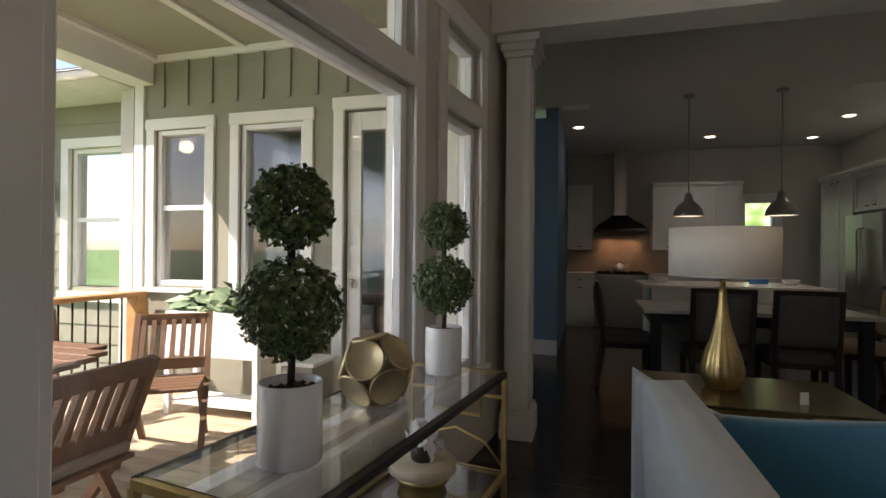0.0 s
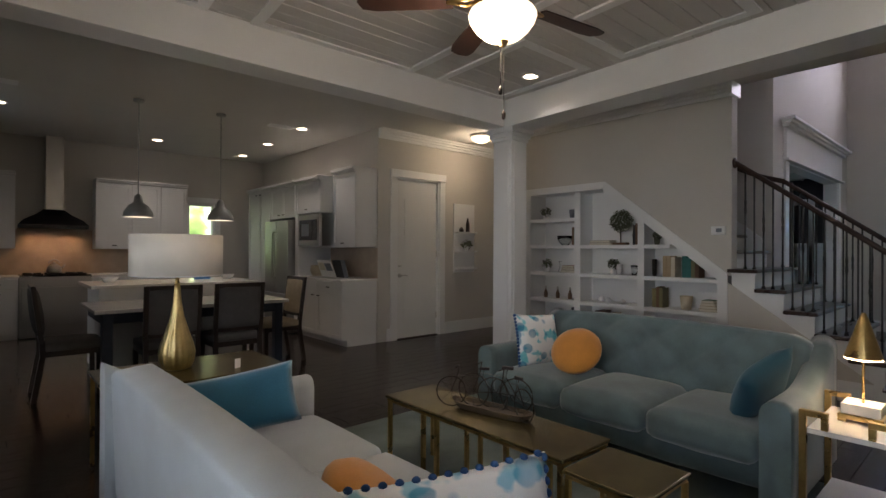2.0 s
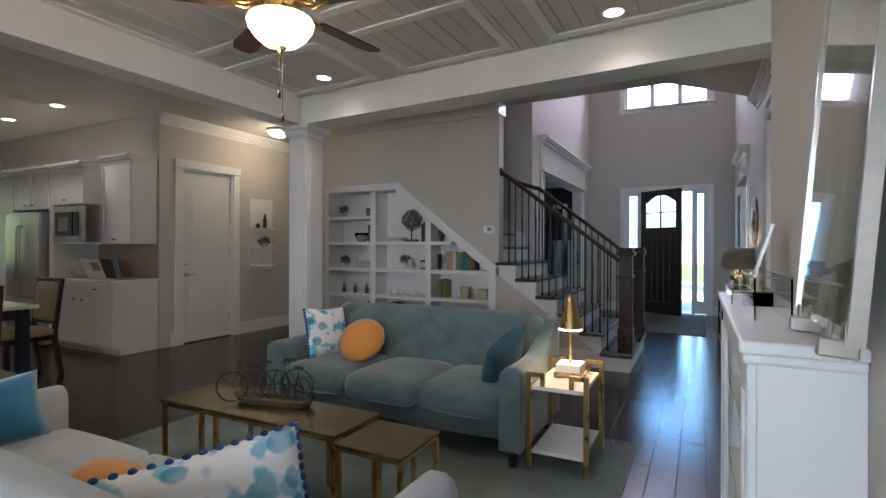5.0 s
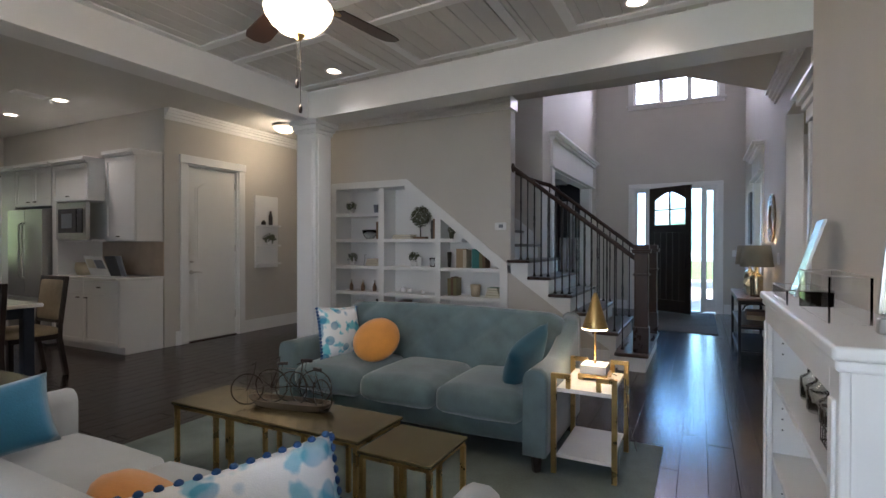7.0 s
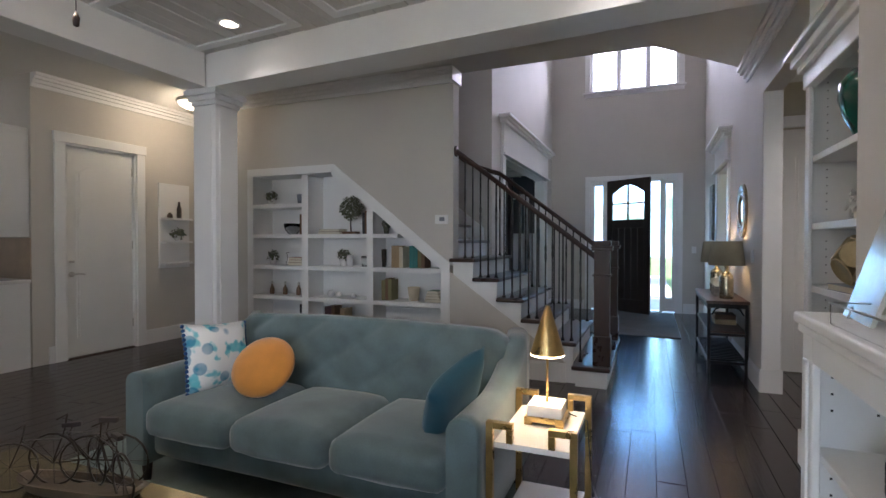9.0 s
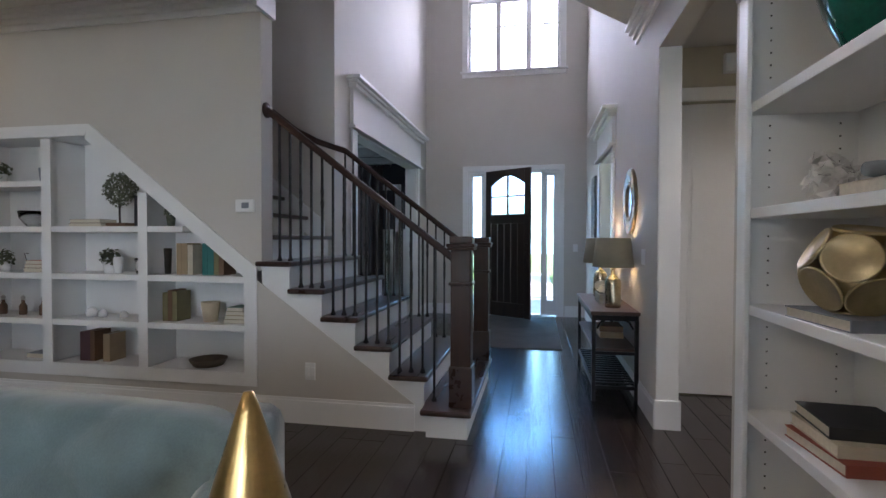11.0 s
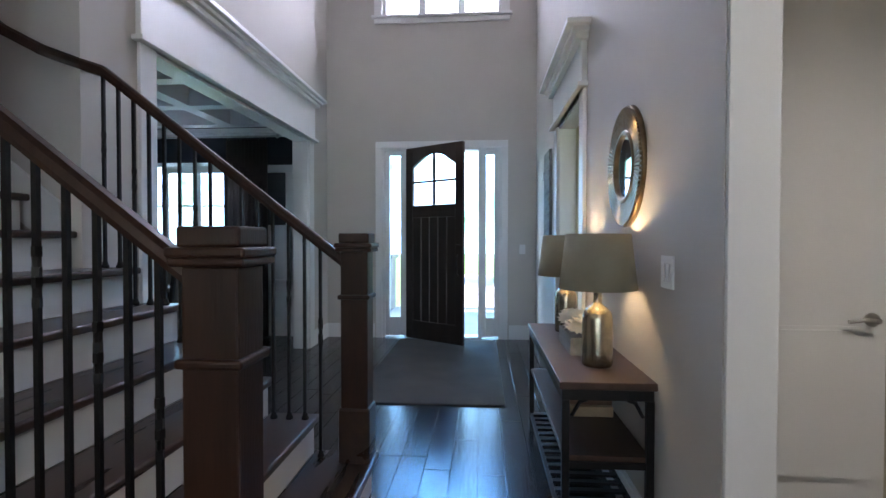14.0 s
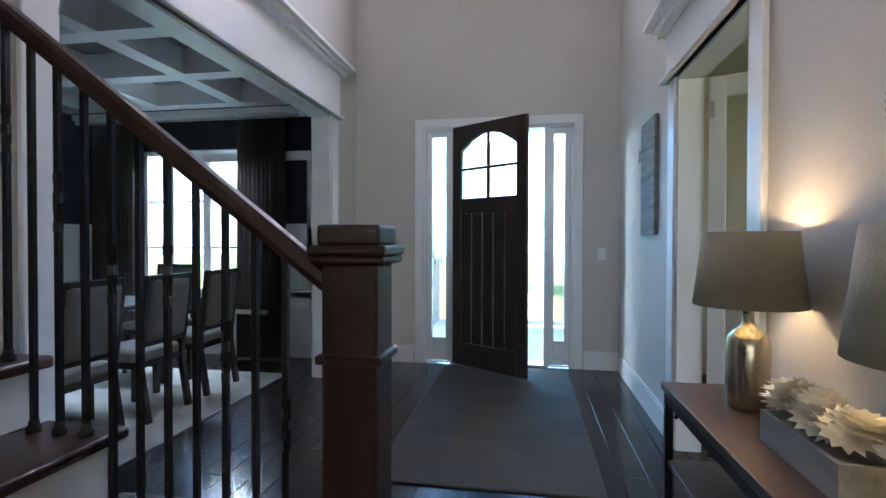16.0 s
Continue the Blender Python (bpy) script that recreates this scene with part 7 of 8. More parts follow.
for x, y, r in ((1.28, 4.93, 180), (1.86, 4.93, 180), (0.60, 5.42, 90)):
    dining_chair(pose(x, y, 0, 0, 0, r), LEG, UPH, "dark wood chair with charcoal upholstered back", "chairs at the island table")
dining_chair(pose(2.57, 5.5, 0, 0, 0, -90), LEG, material("oatmeal_upholstery", (0.36, 0.29, 0.20), 0.85, vary=0.1, scale=20, bump=0.2), "dark wood chair with oatmeal back", "chairs at the island table")
PEWTER = material("pewter_pendant", (0.40, 0.41, 0.40), 0.35, metal=0.8, vary=0.1, scale=10)
for x in (1.33, 2.24):
    pd = thing("pendant_light", pose(x, 6.42, 0), "grey metal dome pendant over the island, lit", "pendant light", "island pendants")
    part("canopy", lathe([(0, H - 0.002), (0.06, H - 0.002), (0.055, H - 0.03), (0, H - 0.03)], 20), PEWTER, pd)
    part("rod", tube([(0, 0, H - 0.03), (0, 0, 1.93)], 0.006, 6), PEWTER, pd)
    part("dome_shade", lathe([(0.15, 1.665), (0.155, 1.68), (0.145, 1.73), (0.10, 1.80), (0.05, 1.835), (0.04, 1.90), (0.02, 1.93), (0, 1.93)], 32), PEWTER, pd)
    part("diffuser", lathe([(0, 1.672), (0.145, 1.670)], 24), BOWLGLOW, pd)
lamp("pendant_lamp", "SPOT", look((1.78, 6.42, 1.64), (1.78, 6.42, 0)), 7, (1.0, 0.84, 0.62), cone=150, size=0.25)
pk = thing("counter_tablet", pose(2.05, 6.5, 0.925, 0, 0, 10), "blue and white tablet stand on the island", "tablet")
part("screen", B((-0.10, 0.10, -0.005, 0.005, 0.0, 0.15), bev=0.003), material("blue_screen", (0.05, 0.22, 0.55), 0.3), pk)
for x, c_ in ((1.05, 0), (2.32, 1)):
    bw_ = thing("counter_bowl", pose(x, 6.4, 0.925), "white ceramic bowl on the island", "bowl")
    part("bowl", lathe([(0, 0), (0.05, 0), (0.09, 0.06), (0.08, 0.06), (0.045, 0.01), (0, 0.01)], 20), CERAMIC, bw_)

# ---- breakfast room behind the porch wall ----
nt = thing("round_table", pose(-1.9, 5.3, 0), "dark round table in the breakfast room", "dining table")
part("tabletop", lathe([(0, 0.72), (0.5, 0.72), (0.51, 0.735), (0.5, 0.75), (0, 0.75)], 32), LEG, nt)
part("pedestal", lathe([(0, 0), (0.28, 0), (0.26, 0.03), (0.06, 0.08), (0.05, 0.7), (0, 0.72)], 20), LEG, nt)
for x, y, r in ((-1.35, 5.0, -60), (-2.45, 5.1, 60)):
    dining_chair(pose(x, y, 0, 0, 0, r + 180), LEG, UPH, "dark chair in the breakfast room", "breakfast chairs")

# ---- porch ----
deck = tagged(new("porch_deck"), "sunlit weathered timber porch deck", "deck", kind="structure")
OUTW = material("exterior_white_trim", (0.76, 0.75, 0.71), 0.6, vary=0.04, scale=3, bump=0.05)
pc = solid("porch_ceiling", B((-3.85, -0.5, -3.2, 4.0, 3.02, 3.08)), PORCHCEIL, "olive grey panelled porch ceiling", "ceiling")
bt = tagged(new("porch_trim"), "white porch beam, battens and boards", "trim", kind="structure")
part("porch_beam", B((-3.84, -3.60, -3.2, 3.99, 2.76, 3.02), bev=0.005), OUTW, bt)
for x in (-2.62, -1.55):
    part("ceiling_batten", B((x - 0.035, x + 0.035, -3.2, 3.96, 2.995, 3.02)), OUTW, bt)
part("ceiling_edge", B((-3.60, -0.50, 3.96, 3.998, 2.96, 3.02), (-3.60, -3.54, -3.2, 3.96, 2.98, 3.02)), OUTW, bt)
part("corner_board", B((-3.80, -3.70, 3.965, 3.998, -0.05, 2.76)), OUTW, bt)
for x in (-0.62 - 0.262 * i for i in range(12)):
    lo = 2.55 if any(h[0] - 0.12 < x < h[1] + 0.12 for h in PW) else 0.0
    part("batten", B((x - 0.02, x + 0.02, 3.978, 3.998, lo, 2.96)), SIDING, bt)
for xa, xb, za, zb in PW:
    d_ = 0.09
    bm = B((xa - d_, xa, 3.97, 3.998, max(za - 0.02, 0.0), zb), (xb, xb + d_, 3.97, 3.998, max(za - 0.02, 0.0), zb), (xa - d_ - 0.01, xb + d_ + 0.01, 3.965, 3.998, zb, zb + 0.10), bev=0.003, seg=1)
    if za > 0.1:
        box(bm, xa - d_ - 0.02, xb + d_ + 0.02, 3.95, 3.998, za - 0.06, za - 0.02)
    part("exterior_casing", bm, OUTW, bt)
    if za > 0.1:
        window_y("window_porch", 4.0, 4.15, xa, xb, za, zb, label="white double-hung window on the porch", fr=0.045, mid=True)
pd_ = tagged(new("door_5"), "white glazed porch door", "door", kind="structure")
part("door_leaf", B((-1.66, -1.54, 4.04, 4.085, 0.01, 2.39), (-0.90, -0.78, 4.04, 4.085, 0.01, 2.39), (-1.54, -0.90, 4.04, 4.085, 0.01, 0.28), (-1.54, -0.90, 4.04, 4.085, 2.24, 2.39), bev=0.003, seg=1), OUTW, pd_)
clear(part("pane", B((-1.54, -0.90, 4.06, 4.066, 0.28, 2.24)), GLASS, pd_))
part("door_knob", lathe([(0, 0), (0.03, 0.0), (0.012, 0.01), (0.012, 0.03), (0.03, 0.05), (0.022, 0.07), (0, 0.075)], 16, (-1.60, 4.0, 0.95)), BRUSHED, pd_)

# neighbouring wing in lap siding
wing = tagged(new("wall_wing"), "wing of the house in pale lap siding", "wall", kind="structure")
part("wall", B((-6.4, -5.02, 4.32, 4.5, -0.4, 2.75), (-4.22, -3.86, 4.32, 4.5, -0.4, 2.75), (-5.02, -4.22, 4.32, 4.5, -0.4, 0.85), (-5.02, -4.22, 4.32, 4.5, 2.30, 2.75)), SIDING, wing)
for i in range(16):
    z = -0.3 + i * 0.19
    for xa, xb in ((-6.4, -5.12), (-4.12, -3.86)) if 0.65 < z < 2.25 else ((-6.4, -3.86),):
        part("lap_board", extrude([(4.30, z), (4.32, z), (4.32, z + 0.19), (4.314, z + 0.19)], "x", xa, xb), SIDING, wing)
part("window_casing", B((-5.12, -5.02, 4.28, 4.32, 0.75, 2.40), (-4.22, -4.12, 4.28, 4.32, 0.75, 2.40), (-5.02, -4.22, 4.28, 4.32, 2.30, 2.40), (-5.14, -4.10, 4.26, 4.32, 0.70, 0.80)), OUTW, wing)
window_y("window_wing", 4.34, 4.46, -5.02, -4.22, 0.80, 2.30, label="white double-hung window in the wing", mid=True)
part("soffit", B((-6.6, -3.86, 3.7, 4.5, 2.75, 2.80)), OUTW, wing)
part("gutter", tube([(-6.6, 3.68, 2.80), (-3.86, 3.68, 2.80)], 0.05, 8), OUTW, wing)
SHINGLE = material("asphalt_shingle", (0.055, 0.052, 0.05), 0.9, vary=0.3, scale=20, bump=0.4)
part("roof", extrude([(3.62, 2.82), (4.6, 3.3), (6.0, 3.9), (6.0, 2.82)], "x", -6.6, -3.87), SHINGLE, wing)
ds = thing("downspout", pose(-5.45, 4.22, 0), "dark downspout with a lantern beside it", "downspout")
part("pipe", tube([(0, 0.05, 2.7), (0, 0, 2.5), (0, 0, -0.2)], 0.05, square=True), LEG, ds)
ln = thing("porch_lantern", pose(-5.25, 4.20, 1.75), "frosted globe porch lantern on an iron bracket", "lantern")
part("globe", lathe([(0, 0), (0.06, 0.02), (0.09, 0.08), (0.075, 0.15), (0.03, 0.18), (0, 0.18)], 20), CERAMIC, ln)
part("bracket", tube([(0, 0.10, 0.30), (0, 0.0, 0.38), (0, 0, 0.18)], 0.012), IRON, ln)

# porch railing
rl = thing("porch_railing", pose(0, 0, 0), "cedar-capped railing with thin black balusters", "railing")
CEDAR = material("cedar_cap", (0.46, 0.24, 0.09), 0.6, vary=0.2, scale=5, bump=0.1, stretch=(3, 0.3, 3))
part("cap_rail", B((-3.72, -3.56, -2.8, 3.90, 0.83, 0.87), bev=0.006), CEDAR, rl)
part("bottom_rail", B((-3.66, -3.62, -2.8, 3.90, 0.06, 0.10)), CEDAR, rl)
for i in range(60):
    y = 3.82 - i * 0.11
    part("baluster", tube([(-3.64, y, 0.10), (-3.64, y, 0.83)], 0.008, 6), IRON, rl)
for y in (3.86, 1.2, -1.4):
    part("post", B((-3.70, -3.58, y - 0.05, y + 0.05, -0.03, 0.83)), CEDAR, rl)

TEAK = material("weathered_teak", (0.17, 0.085, 0.042), 0.6, vary=0.22, scale=6, bump=0.12, stretch=(3, 3, 0.4))
pt = thing("patio_table", pose(-2.72, 1.95, -0.03), "round weathered teak patio table", "patio table")
for i in range(9):
    y = -0.52 + i * 0.13
    hw = math.sqrt(max(0.02, 0.60 ** 2 - y * y))
    part("tabletop_slat", B((-hw, hw, y - 0.062, y + 0.062, 0.70, 0.725), bev=0.003, seg=1), TEAK, pt)
for a in (45, 135, 225, 315):
    part("leg", tube([(0.42 * math.cos(radians(a)), 0.42 * math.sin(radians(a)), 0), (0.34 * math.cos(radians(a)), 0.34 * math.sin(radians(a)), 0.70)], 0.026, square=True), TEAK, pt)
part("under_frame", B((-0.40, 0.40, -0.03, 0.03, 0.66, 0.70), (-0.03, 0.03, -0.40, 0.40, 0.66, 0.70)), TEAK, pt)


def patio_chair(m, label):
    """Folding slatted chair; it looks towards local -y."""
    c = thing("patio_chair", m, label, "patio chair", "patio chairs")
    for x in (-0.22, 0.22):
        part("back_post", tube([(x, -0.22, 0.0), (x, 0.12, 0.42), (x, 0.30, 0.84)], 0.018, square=True), TEAK, c)
        part("rear_leg", tube([(x * 0.88, 0.30, 0.0), (x * 0.88, -0.02, 0.42)], 0.018, square=True), TEAK, c)
    for i in range(6):
        y = -0.22 + i * 0.075
        part("seat_slat", B((-0.21, 0.21, y, y + 0.06, 0.42, 0.44), bev=0.003, seg=1), TEAK, c)
    for z0, y0 in ((0.52, 0.163), (0.80, 0.283)):
        part("back_rail", B((-0.205, 0.205, y0 - 0.015, y0 + 0.015, z0 - 0.035, z0 + 0.04), bev=0.004), TEAK, c)
    for i in range(7):
        x = -0.18 + i * 0.06
        part("back_slat", tube([(x, 0.163, 0.54), (x, 0.283, 0.80)], 0.014, square=True), TEAK, c)
    return c


patio_chair(pose(-1.78, 1.72, -0.03, 0, 0, -92), "folding teak chair with a seat pad, near the windows")
pdx = thing("seat_pad", pose(-1.78, 1.72, 0.41, 0, 0, -92), "thin grey-brown seat pad", "cushion")
part("pad", cushion(-0.21, 0.21, -0.22, 0.20, 0.0, 0.05, puff=0.008, n=6), material("taupe_canvas", (0.25, 0.20, 0.15), 0.9, vary=0.1, scale=20), pdx)
patio_chair(pose(-2.32, 2.86, -0.03, 0, 0, 35), "folding slatted teak chair at the patio table")
patio_chair(pose(-3.25, 2.6, -0.03, 0, 0, 60), "folding slatted teak chair by the railing")

pl = thing("raised_planter", pose(-2.50, 3.62, -0.03), "white raised planter trough with pale foliage", "planter")
part("trough", B((-0.42, 0.42, -0.17, 0.17, 0.46, 0.80), bev=0.006), OUTW, pl)
for x in (-0.40, 0.40):
    for y in (-0.15, 0.15):
        part("leg", B((x - 0.022, x + 0.022, y - 0.022, y + 0.022, 0, 0.46)), OUTW, pl)
part("lower_shelf", B((-0.40, 0.40, -0.15, 0.15, 0.08, 0.10)), OUTW, pl)
PALEGREEN = material("pale_hosta_leaf", (0.18, 0.26, 0.13), 0.5, vary=0.35, scale=15)
hb_ = leaf_ball(0.20, 260, 0.11, random.Random(31))
for v in hb_.verts:
    v.co.x *= 1.9
    v.co.y *= 0.75
    v.co.z = abs(v.co.z) * 0.75
bmesh.ops.translate(hb_, vec=(0, 0, 0.80), verts=hb_.verts)
part("foliage", hb_, PALEGREEN, pl, "pale green leafy plants")
bx_ = thing("storage_bench", pose(-1.95, 3.72, -0.03), "low grey deck box below the window", "deck box")
part("box", B((-0.0, 0.26, -0.16, 0.16, 0, 0.42), bev=0.008), SIDING, bx_)
part("lid", B((-0.02, 0.28, -0.18, 0.18, 0.42, 0.45), bev=0.006), OUTW, bx_)

# ---- dining room ----
cf = bmesh.new()
for x in (7.10, 8.0, 8.9, 9.8, 10.7):
    box(cf, x, x + 0.16, 1.77, 5.0, 2.72, 2.949)
for y in (1.77, 2.75, 3.73, 4.70):
    for xa, xb in ((7.26, 8.0), (8.16, 8.9), (9.06, 9.8), (9.96, 10.7)):
        box(cf, xa, xb, y, y + 0.16, 2.721, 2.949)
solid("ceiling_coffers", cf, WHITE, "white beams of the dining room's coffered ceiling", "ceiling")
solid("ceiling_dining_panel", B((7.09, 11.0, 1.77, 5.0, 2.942, 2.948)), material("grey_ceiling_panel", (0.20, 0.20, 0.21), 0.7, vary=0.06, scale=2), "grey painted ceiling between the beams", "ceiling")
part("dining_crown", B((10.90, 10.998, 1.77, 5.0, 2.66, 2.72), (10.94, 10.998, 1.77, 5.0, 2.62, 2.66)), WHITE, TRIM)
wains = tagged(new("wainscot"), "white panelled lower dining room walls", "wainscot", kind="structure")
part("panel", B((10.975, 10.997, 1.77, 2.5, 0.18, 1.42), bev=0.003, seg=1), WHITE, wains)
part("panel", B((10.975, 10.997, 2.5, 4.3, 0.18, 0.49), bev=0.003, seg=1), WHITE, wains)
part("panel", B((10.975, 10.997, 4.3, 4.97, 0.18, 1.42), bev=0.003, seg=1), WHITE, wains)
part("panel", B((7.09, 10.97, 4.975, 4.997, 0.18, 1.42), bev=0.003, seg=1), WHITE, wains)
part("cap_rail", B((10.955, 10.997, 1.77, 2.5, 1.421, 1.46), bev=0.004), WHITE, wains)
part("cap_rail", B((10.955, 10.997, 4.3, 4.95, 1.421, 1.46), bev=0.004), WHITE, wains)
part("cap_rail", B((7.09, 10.95, 4.955, 4.997, 1.421, 1.46), bev=0.004), WHITE, wains)
solid("window_seat_ledge", B((10.78, 10.97, 2.52, 4.28, 0.49, 0.535), bev=0.005), WHITE, "white ledge under the dining room window", "ledge")
DRAPE = material("charcoal_brown_drape", (0.11, 0.09, 0.085), 0.9, vary=0.15, scale=5, bump=0.15, fine=200)


def drape(y0, y1, label):
    d_ = thing("curtain", pose(10.84, 0, 0), label, "curtain", "dining room curtains")
    bm = bmesh.new()
    n_ = 60
    rows_ = []
    for z in (0.02, 0.8, 1.6, 2.56):
        k = 0.75 + 0.25 * (2.56 - z) / 2.56
        rows_.append([bm.verts.new((0.045 * k * math.sin(i * 1.15 + 0.3 * z) + 0.01 * math.sin(i * 2.3), y0 + (y1 - y0) * i / n_, z)) for i in range(n_ + 1)])
    for a, b in zip(rows_, rows_[1:]):
        for i in range(n_):
            f = bm.faces.new((a[i], a[i + 1], b[i + 1], b[i]))
            f.smooth = True
    bmesh.ops.solidify(bm, geom=bm.faces[:], thickness=0.004)
    part("drape", bm, DRAPE, d_)
    bm = bmesh.new()
    for i in range(7):
        tube(ring_points((0, y0 + (y1 - y0) * (i + 0.5) / 7, 2.575), 0.022, 10, "x"), 0.003, 4, bm)
    part("rings", bm, BRUSHED, d_)


drape(2.34, 2.88, "dark floor-length curtain beside the dining window")
drape(4.12, 4.66, "dark floor-length curtain at the window's far side")
cr = thing("curtain_rod", pose(10.84, 0, 2.595), "brushed steel curtain rod", "curtain rod")
part("rod", tube([(0, 2.20, 0), (0, 4.8, 0)], 0.012), BRUSHED, cr)
part("finial", lathe([(0, -0.03), (0.025, -0.01), (0.025, 0.01), (0, 0.03)], 12, (0, 2.20, 0)), BRUSHED, cr)
solid("dining_rug", B((7.7, 10.3, 2.05, 4.7, 0.001, 0.012), bev=0.004), material("cream_blue_rug", (0.42, 0.40, 0.36), 0.95, vary=0.2, scale=3, bump=0.5, fine=140), "cream patterned dining room rug", "rug", kind="thing")
dt = thing("dining_table", pose(9.0, 3.35, 0.012), "dark wood dining table", "dining table")
part("tabletop", B((-0.95, 0.95, -0.5, 0.5, 0.71, 0.75), bev=0.006), LEG, dt)
for x in (-0.82, 0.82):
    for y in (-0.38, 0.38):
        part("leg", B((x - 0.04, x + 0.04, y - 0.04, y + 0.04, 0, 0.71)), LEG, dt)
CREAMUP = material("taupe_chair_linen", (0.16, 0.145, 0.125), 0.85, vary=0.1, scale=20, bump=0.2)
for x in (8.45, 9.10, 9.75):
    dining_chair(pose(x, 2.62, 0.012, 0, 0, 180), LEG, CREAMUP, "dark framed dining chair with taupe back", "dining room chairs", 1.02)
for x in (8.6, 9.4):
    dining_chair(pose(x, 4.1, 0.012), LEG, CREAMUP, "dark framed dining chair with taupe back", "dining room chairs", 1.02)
dining_chair(pose(10.25, 3.35, 0.012, 0, 0, -90), LEG, CREAMUP, "dark framed dining chair at the table's end", "dining room chairs", 1.02)

# ---- study ----
sk = thing("study_bookcase", pose(8.0, -4.02, 0), "dark wood bookcase in the study", "bookcase")
part("body", B((0, 1.8, 0, 0.03, 0, 2.2), (0, 0.03, 0.03, 0.35, 0, 2.2), (1.77, 1.8, 0.03, 0.35, 0, 2.2)), LEG, sk)
for z in (0.06, 0.5, 0.95, 1.4, 1.8, 2.17):
    part("shelf", B((0.03, 1.77, 0.03, 0.34, z, z + 0.03)), LEG, sk)
dk = thing("study_desk", pose(8.9, -2.9, 0), "dark wood desk in the study", "desk")
part("desktop", B((-0.7, 0.7, -0.35, 0.35, 0.72, 0.75), bev=0.005), CWOOD, dk)
for x in (-0.62, 0.62):
    part("pedestal", B((x - 0.06, x + 0.06, -0.32, 0.32, 0, 0.72)), CWOOD, dk)
sf = thing("study_fan", pose(9.0, -2.6, 0), "dark ceiling fan in the study", "ceiling fan")
part("rod", tube([(0, 0, 2.85), (0, 0, 2.55)], 0.012), DARKIRON, sf)
part("hub", lathe([(0, 2.6), (0.10, 2.58), (0.10, 2.48), (0, 2.46)], 20), DARKIRON, sf)
for i in range(4):
    bm = B((0.1, 0.6, -0.06, 0.06, 2.52, 2.53), bev=0.003, seg=1)
    bmesh.ops.transform(bm, matrix=pose(0, 0, 0, 0, 0, 90 * i + 30), verts=bm.verts)
    part("blade", bm, BLADE, sf)

# lamps in the hall, study and kitchen passage
can(5.45, -2.05, 28, 2.849)
can(9.0, -1.9, 4, 2.849)

# ---- outdoors ----
solid("ground", B((-400, 400, -400, 400, -0.7, -0.55)), GRASS, "wide lawn around the house", "ground")
solid("front_porch", B((11.2, 14.2, -4.2, 5.2, -0.3, -0.02)), CONCRETE, "pale concrete front porch", "porch")
solid("front_walk", B((14.2, 30, -0.9, 0.9, -0.56, -0.50)), CONCRETE, "concrete front walk", "path")
solid("front_porch_roof", B((11.2, 14.4, -4.3, 5.3, 3.2, 3.35)), OUTW, "white ceiling of the front porch", "ceiling")
solid("driveway", B((-60, -9, -14, -10.5, -0.56, -0.52)), CONCRETE, "pale driveway across the lawn", "driveway")
STONE = material("grey_stone_base", (0.38, 0.36, 0.33), 0.9, vary=0.3, scale=7, bump=0.5)
CEDARPOST = material("stained_cedar_post", (0.34, 0.18, 0.09), 0.7, vary=0.2, scale=5, bump=0.15)
for y in (-2.2, 1.5, 3.35):
    pp = thing("porch_column", pose(13.8, y, -0.02), "tapered cedar porch column on a stone base", "column", "front porch columns")
    part("stone_base", B((-0.28, 0.28, -0.28, 0.28, 0, 0.95), bev=0.02), STONE, pp)
    part("cap_stone", B((-0.32, 0.32, -0.32, 0.32, 0.95, 1.02), bev=0.01), CONCRETE, pp)
    part("post", lathe([(0, 1.02), (0.24, 1.02), (0.18, 3.22), (0, 3.22)], 4), CEDARPOST, pp)


# self-glowing backdrop: daylight and haze are put into its emission colours
def glow_backdrop(name, strength, lo, mid, hi):
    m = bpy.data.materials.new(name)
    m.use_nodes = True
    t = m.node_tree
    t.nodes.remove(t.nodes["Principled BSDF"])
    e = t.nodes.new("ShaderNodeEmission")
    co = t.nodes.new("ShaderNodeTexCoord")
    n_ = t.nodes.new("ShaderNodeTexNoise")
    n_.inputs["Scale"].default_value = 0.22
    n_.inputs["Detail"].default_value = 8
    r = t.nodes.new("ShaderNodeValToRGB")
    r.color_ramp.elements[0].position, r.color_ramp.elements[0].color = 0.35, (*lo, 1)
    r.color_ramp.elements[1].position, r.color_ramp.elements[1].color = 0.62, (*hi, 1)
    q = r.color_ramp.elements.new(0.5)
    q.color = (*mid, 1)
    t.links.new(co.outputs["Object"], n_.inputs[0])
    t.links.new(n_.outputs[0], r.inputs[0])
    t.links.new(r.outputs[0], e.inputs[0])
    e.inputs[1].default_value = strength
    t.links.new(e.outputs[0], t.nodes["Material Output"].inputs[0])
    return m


# front glow is blue to whiten the doorway and tint the floor's reflection
bd = solid("backdrop_front", B((66, 66.5, -70, 70, -0.5, 22)), glow_backdrop("glowing_hazy_trees", 2.5, (0.05, 0.13, 0.07), (0.20, 0.40, 0.50), (0.24, 0.56, 1.0)), "glowing backdrop of hazy trees, tinted with blue daylight", "backdrop")
# north glow imitates sunlit foliage beyond the kitchen window
bd2 = solid("backdrop_north", B((-70, 60, 64, 64.5, -0.5, 16)), glow_backdrop("glowing_far_trees", 1.5, (0.05, 0.10, 0.03), (0.20, 0.32, 0.10), (0.60, 0.75, 0.60)), "glowing backdrop of far trees, sunlight put into its colour", "backdrop")


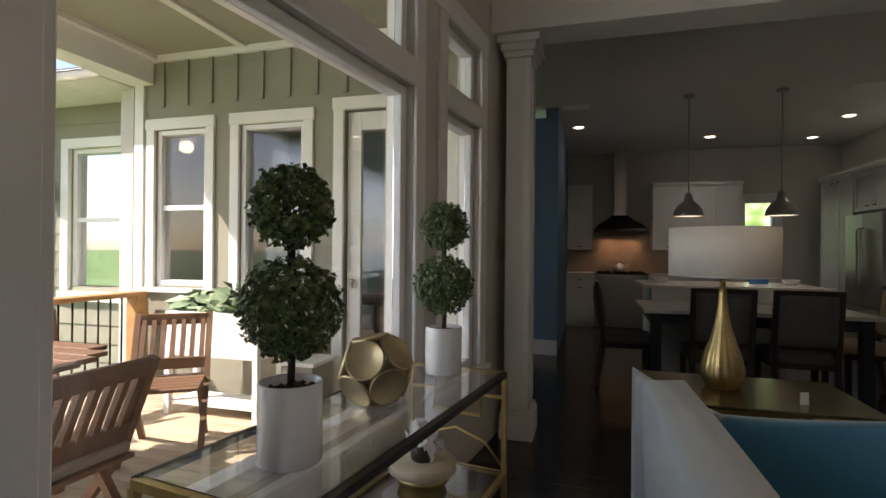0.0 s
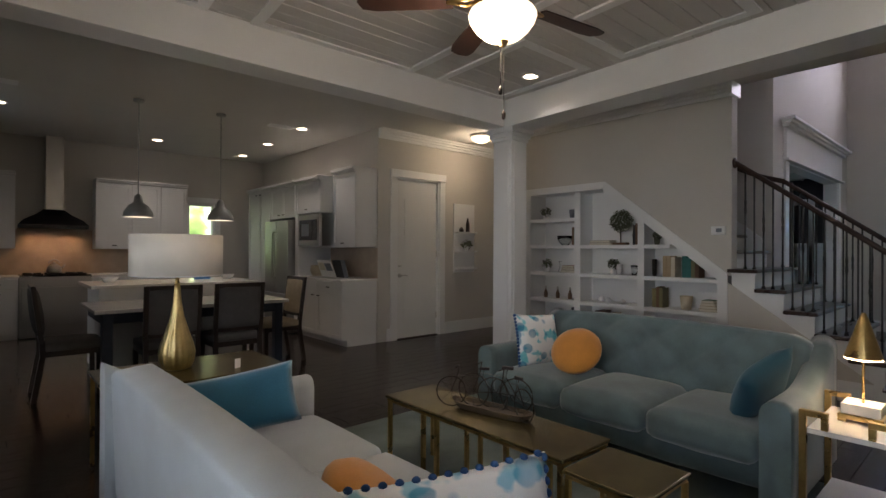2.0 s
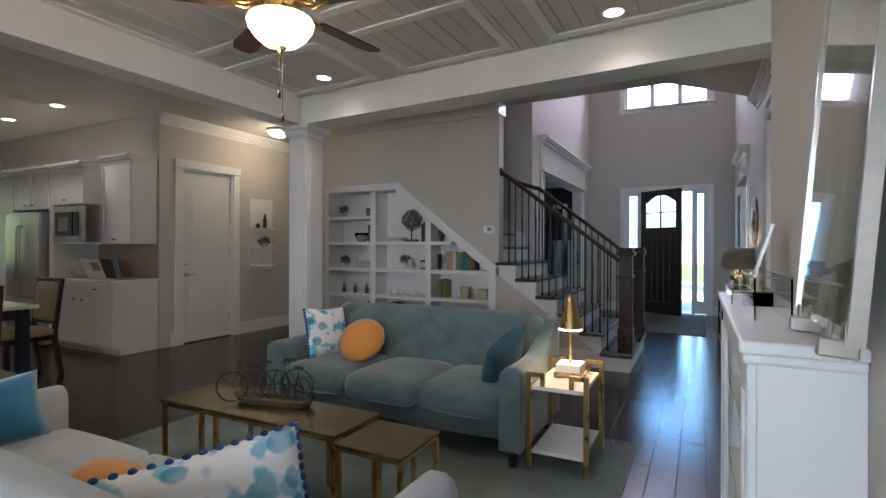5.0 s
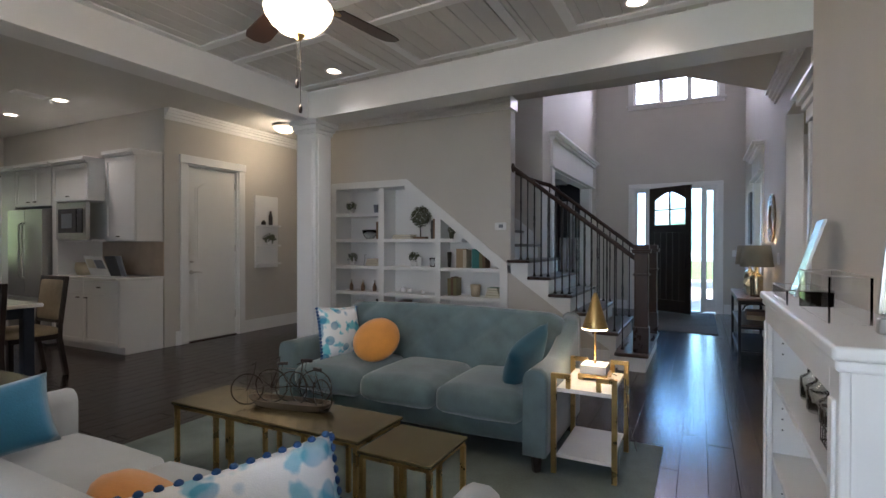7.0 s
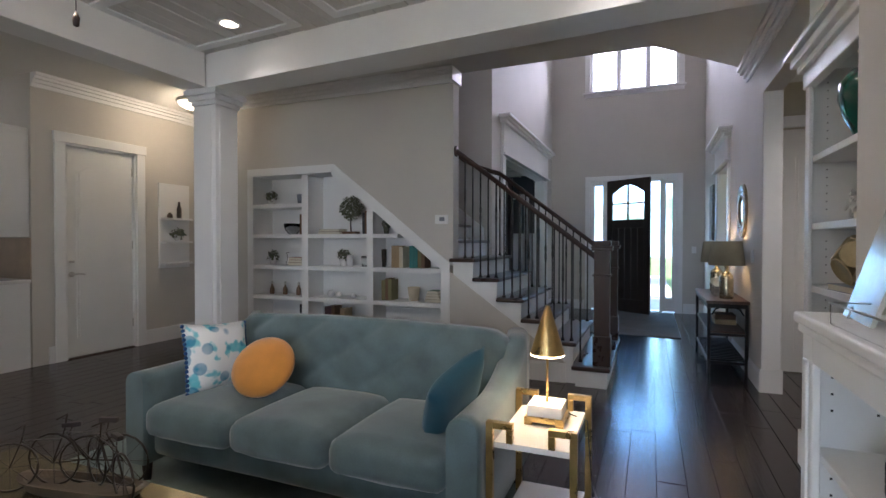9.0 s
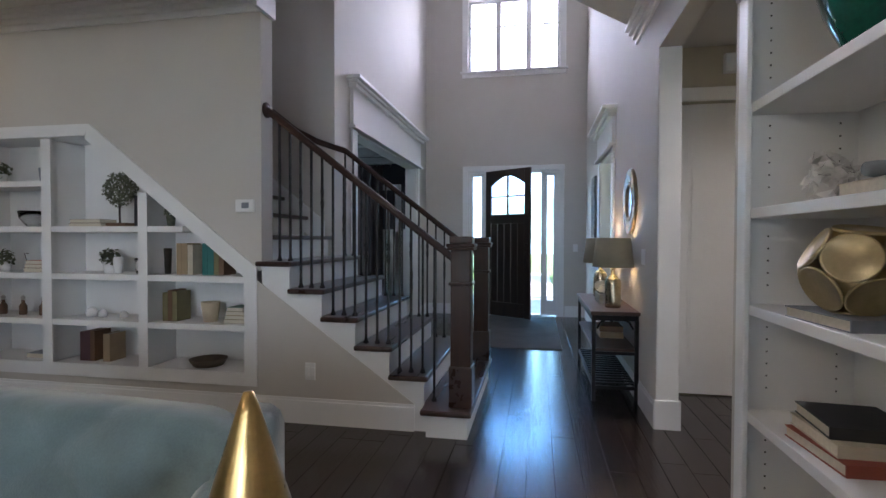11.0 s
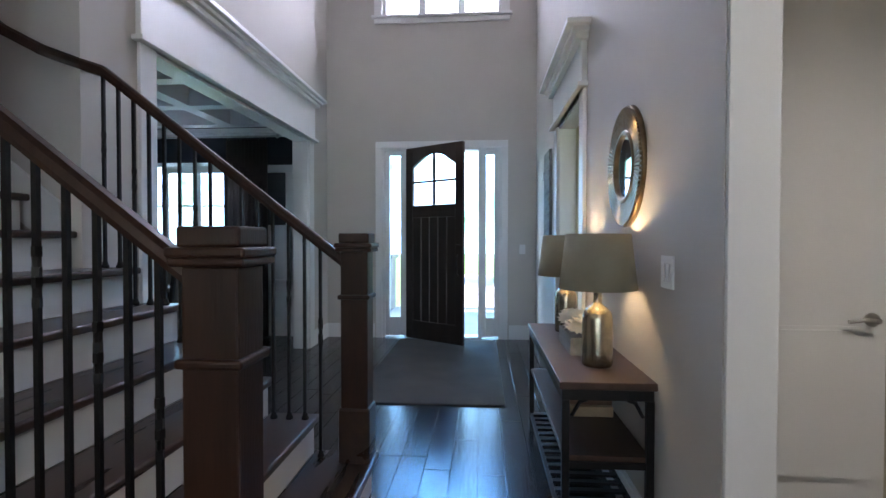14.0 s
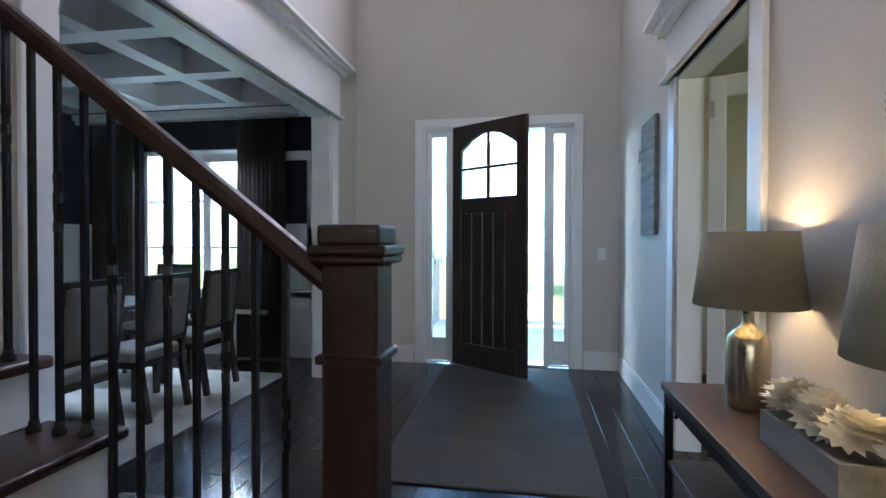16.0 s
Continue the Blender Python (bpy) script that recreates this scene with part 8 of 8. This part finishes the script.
def tree(x, y, h, seed):
    rng = random.Random(seed)
    t = thing("tree", pose(x, y, -0.55), "leafy green garden tree on the lawn", "tree", "garden trees")
    bm = bmesh.new()
    trunk = [(0, 0, 0), (0.05, 0.02, h * 0.25), (0.0, 0.08, h * 0.5), (0.05, 0.0, h * 0.8)]
    for i in range(3):
        tube([trunk[i], trunk[i + 1]], 0.13 - 0.03 * i, 8, bm)
    for i in range(7):
        a, z = rng.uniform(0, 6.28), h * rng.uniform(0.35, 0.7)
        tube([(0.03, 0.03, z), (h * 0.15 * math.cos(a), h * 0.15 * math.sin(a), z + h * 0.12), (h * 0.26 * math.cos(a), h * 0.26 * math.sin(a), z + h * 0.18)], 0.035, 6, bm)
    part("trunk", bm, BARK, t)
    cr_ = bmesh.new()
    for i in range(24):
        d = Vector((rng.gauss(0, 1), rng.gauss(0, 1), rng.gauss(0, 0.9))).normalized() * rng.uniform(0.3, 1.0)
        c = Vector((d.x * h * 0.30, d.y * h * 0.30, h * 0.70 + d.z * h * 0.26))
        lb_ = leaf_ball(h * 0.11, 90, h * 0.045, rng)
        bmesh.ops.translate(lb_, vec=c, verts=lb_.verts)
        me_ = bpy.data.meshes.new("tmp")
        lb_.to_mesh(me_)
        lb_.free()
        cr_.from_mesh(me_)
        bpy.data.meshes.remove(me_)
    part("crown", cr_, LEAFM, t)


tree(30, 9.5, 6.0, 41)
tree(22, -4.5, 7.0, 42)
tree(-16, 1.0, 8.0, 43)
tree(-19, -7.0, 7.0, 44)
tree(3.2, 17.0, 5.0, 45)

# ---- boards of the porch deck and the floor, last ----
DBM = finish("deck_board", B((-1.9, 1.9, -0.066, 0.066, -0.03, 0.0), bev=0.004, seg=1), DECKWOOD)
for i in range(52):
    y = -3.0 + 0.138 * i
    if y > 4.0:
        break
    x1 = -0.47 - (3.58 - y) * 0.1495
    ob = new("deck_board", DBM)
    ob.parent = deck
    ob.matrix_world = pose(-3.95 + (x1 + 3.95) / 2, y, -0.03) @ Matrix.Diagonal(((x1 + 3.95) / 3.8, 1, 1, 1))

floor = tagged(new("floor"), "dark hand-scraped wide plank floor", "floor", kind="structure")
PLM = finish("floor_plank", B((-0.5, 0.5, -0.0735, 0.0742, -0.012, 0.0), bev=0.0014, seg=1), FLOOR)
rngp = random.Random(77)
near, far = [], []
row = 0
y = -4.0
while y < 9.9:
    x = -4.0 - rngp.random() * 1.2
    while x < 11.0:
        L_ = rngp.uniform(1.1, 2.1)
        a, b = x, min(x + L_, 11.0)
        if y < 4.05:
            a = max(a, -0.37 - (3.58 - y) * 0.1495)
        elif y < 6.6:
            a = max(a, -3.85)
        else:
            a = max(a, -0.1)
        if y < -1.05:
            a = max(a, 2.9 if y > -1.45 else 4.52 if y > -2.95 else 6.9)
        if b - a > 0.05:
            (near if (-1.15 < y < 4.3 and b > 0.0) else far).append(((a + b) / 2, y + 0.075, b - a))
        x += L_
    y += 0.1500
    row += 1
near.sort(key=lambda p: abs(p[1] - 0.3))
for x, y, L_ in near[:300]:
    ob = new("floor_plank", PLM)
    ob.parent = floor
    ob.matrix_world = pose(x, y, 0) @ Matrix.Diagonal((L_ - 0.003, 1, 1, 1))
verts, faces = [], []
for x, y, L_ in near[300:] + far:
    k = len(verts)
    hx, hy = L_ / 2 - 0.001, 0.0742
    verts += [(x - hx, y - hy, -0.012), (x + hx, y - hy, -0.012), (x + hx, y + hy, -0.012), (x - hx, y + hy, -0.012), (x - hx + 0.002, y - hy + 0.002, 0.0), (x + hx - 0.002, y - hy + 0.002, 0.0), (x + hx - 0.002, y + hy - 0.002, 0.0), (x - hx + 0.002, y + hy - 0.002, 0.0)]
    faces += [(k + 4, k + 5, k + 6, k + 7), (k, k + 1, k + 5, k + 4), (k + 1, k + 2, k + 6, k + 5), (k + 2, k + 3, k + 7, k + 6), (k + 3, k, k + 4, k + 7)]
me = bpy.data.meshes.new("floor_planks_beyond")
me.from_pydata(verts, [], faces)
me.materials.append(FLOOR)
ob = new("floor_planks_beyond", me)
ob.parent = floor
tagged(ob, kind="stuff")
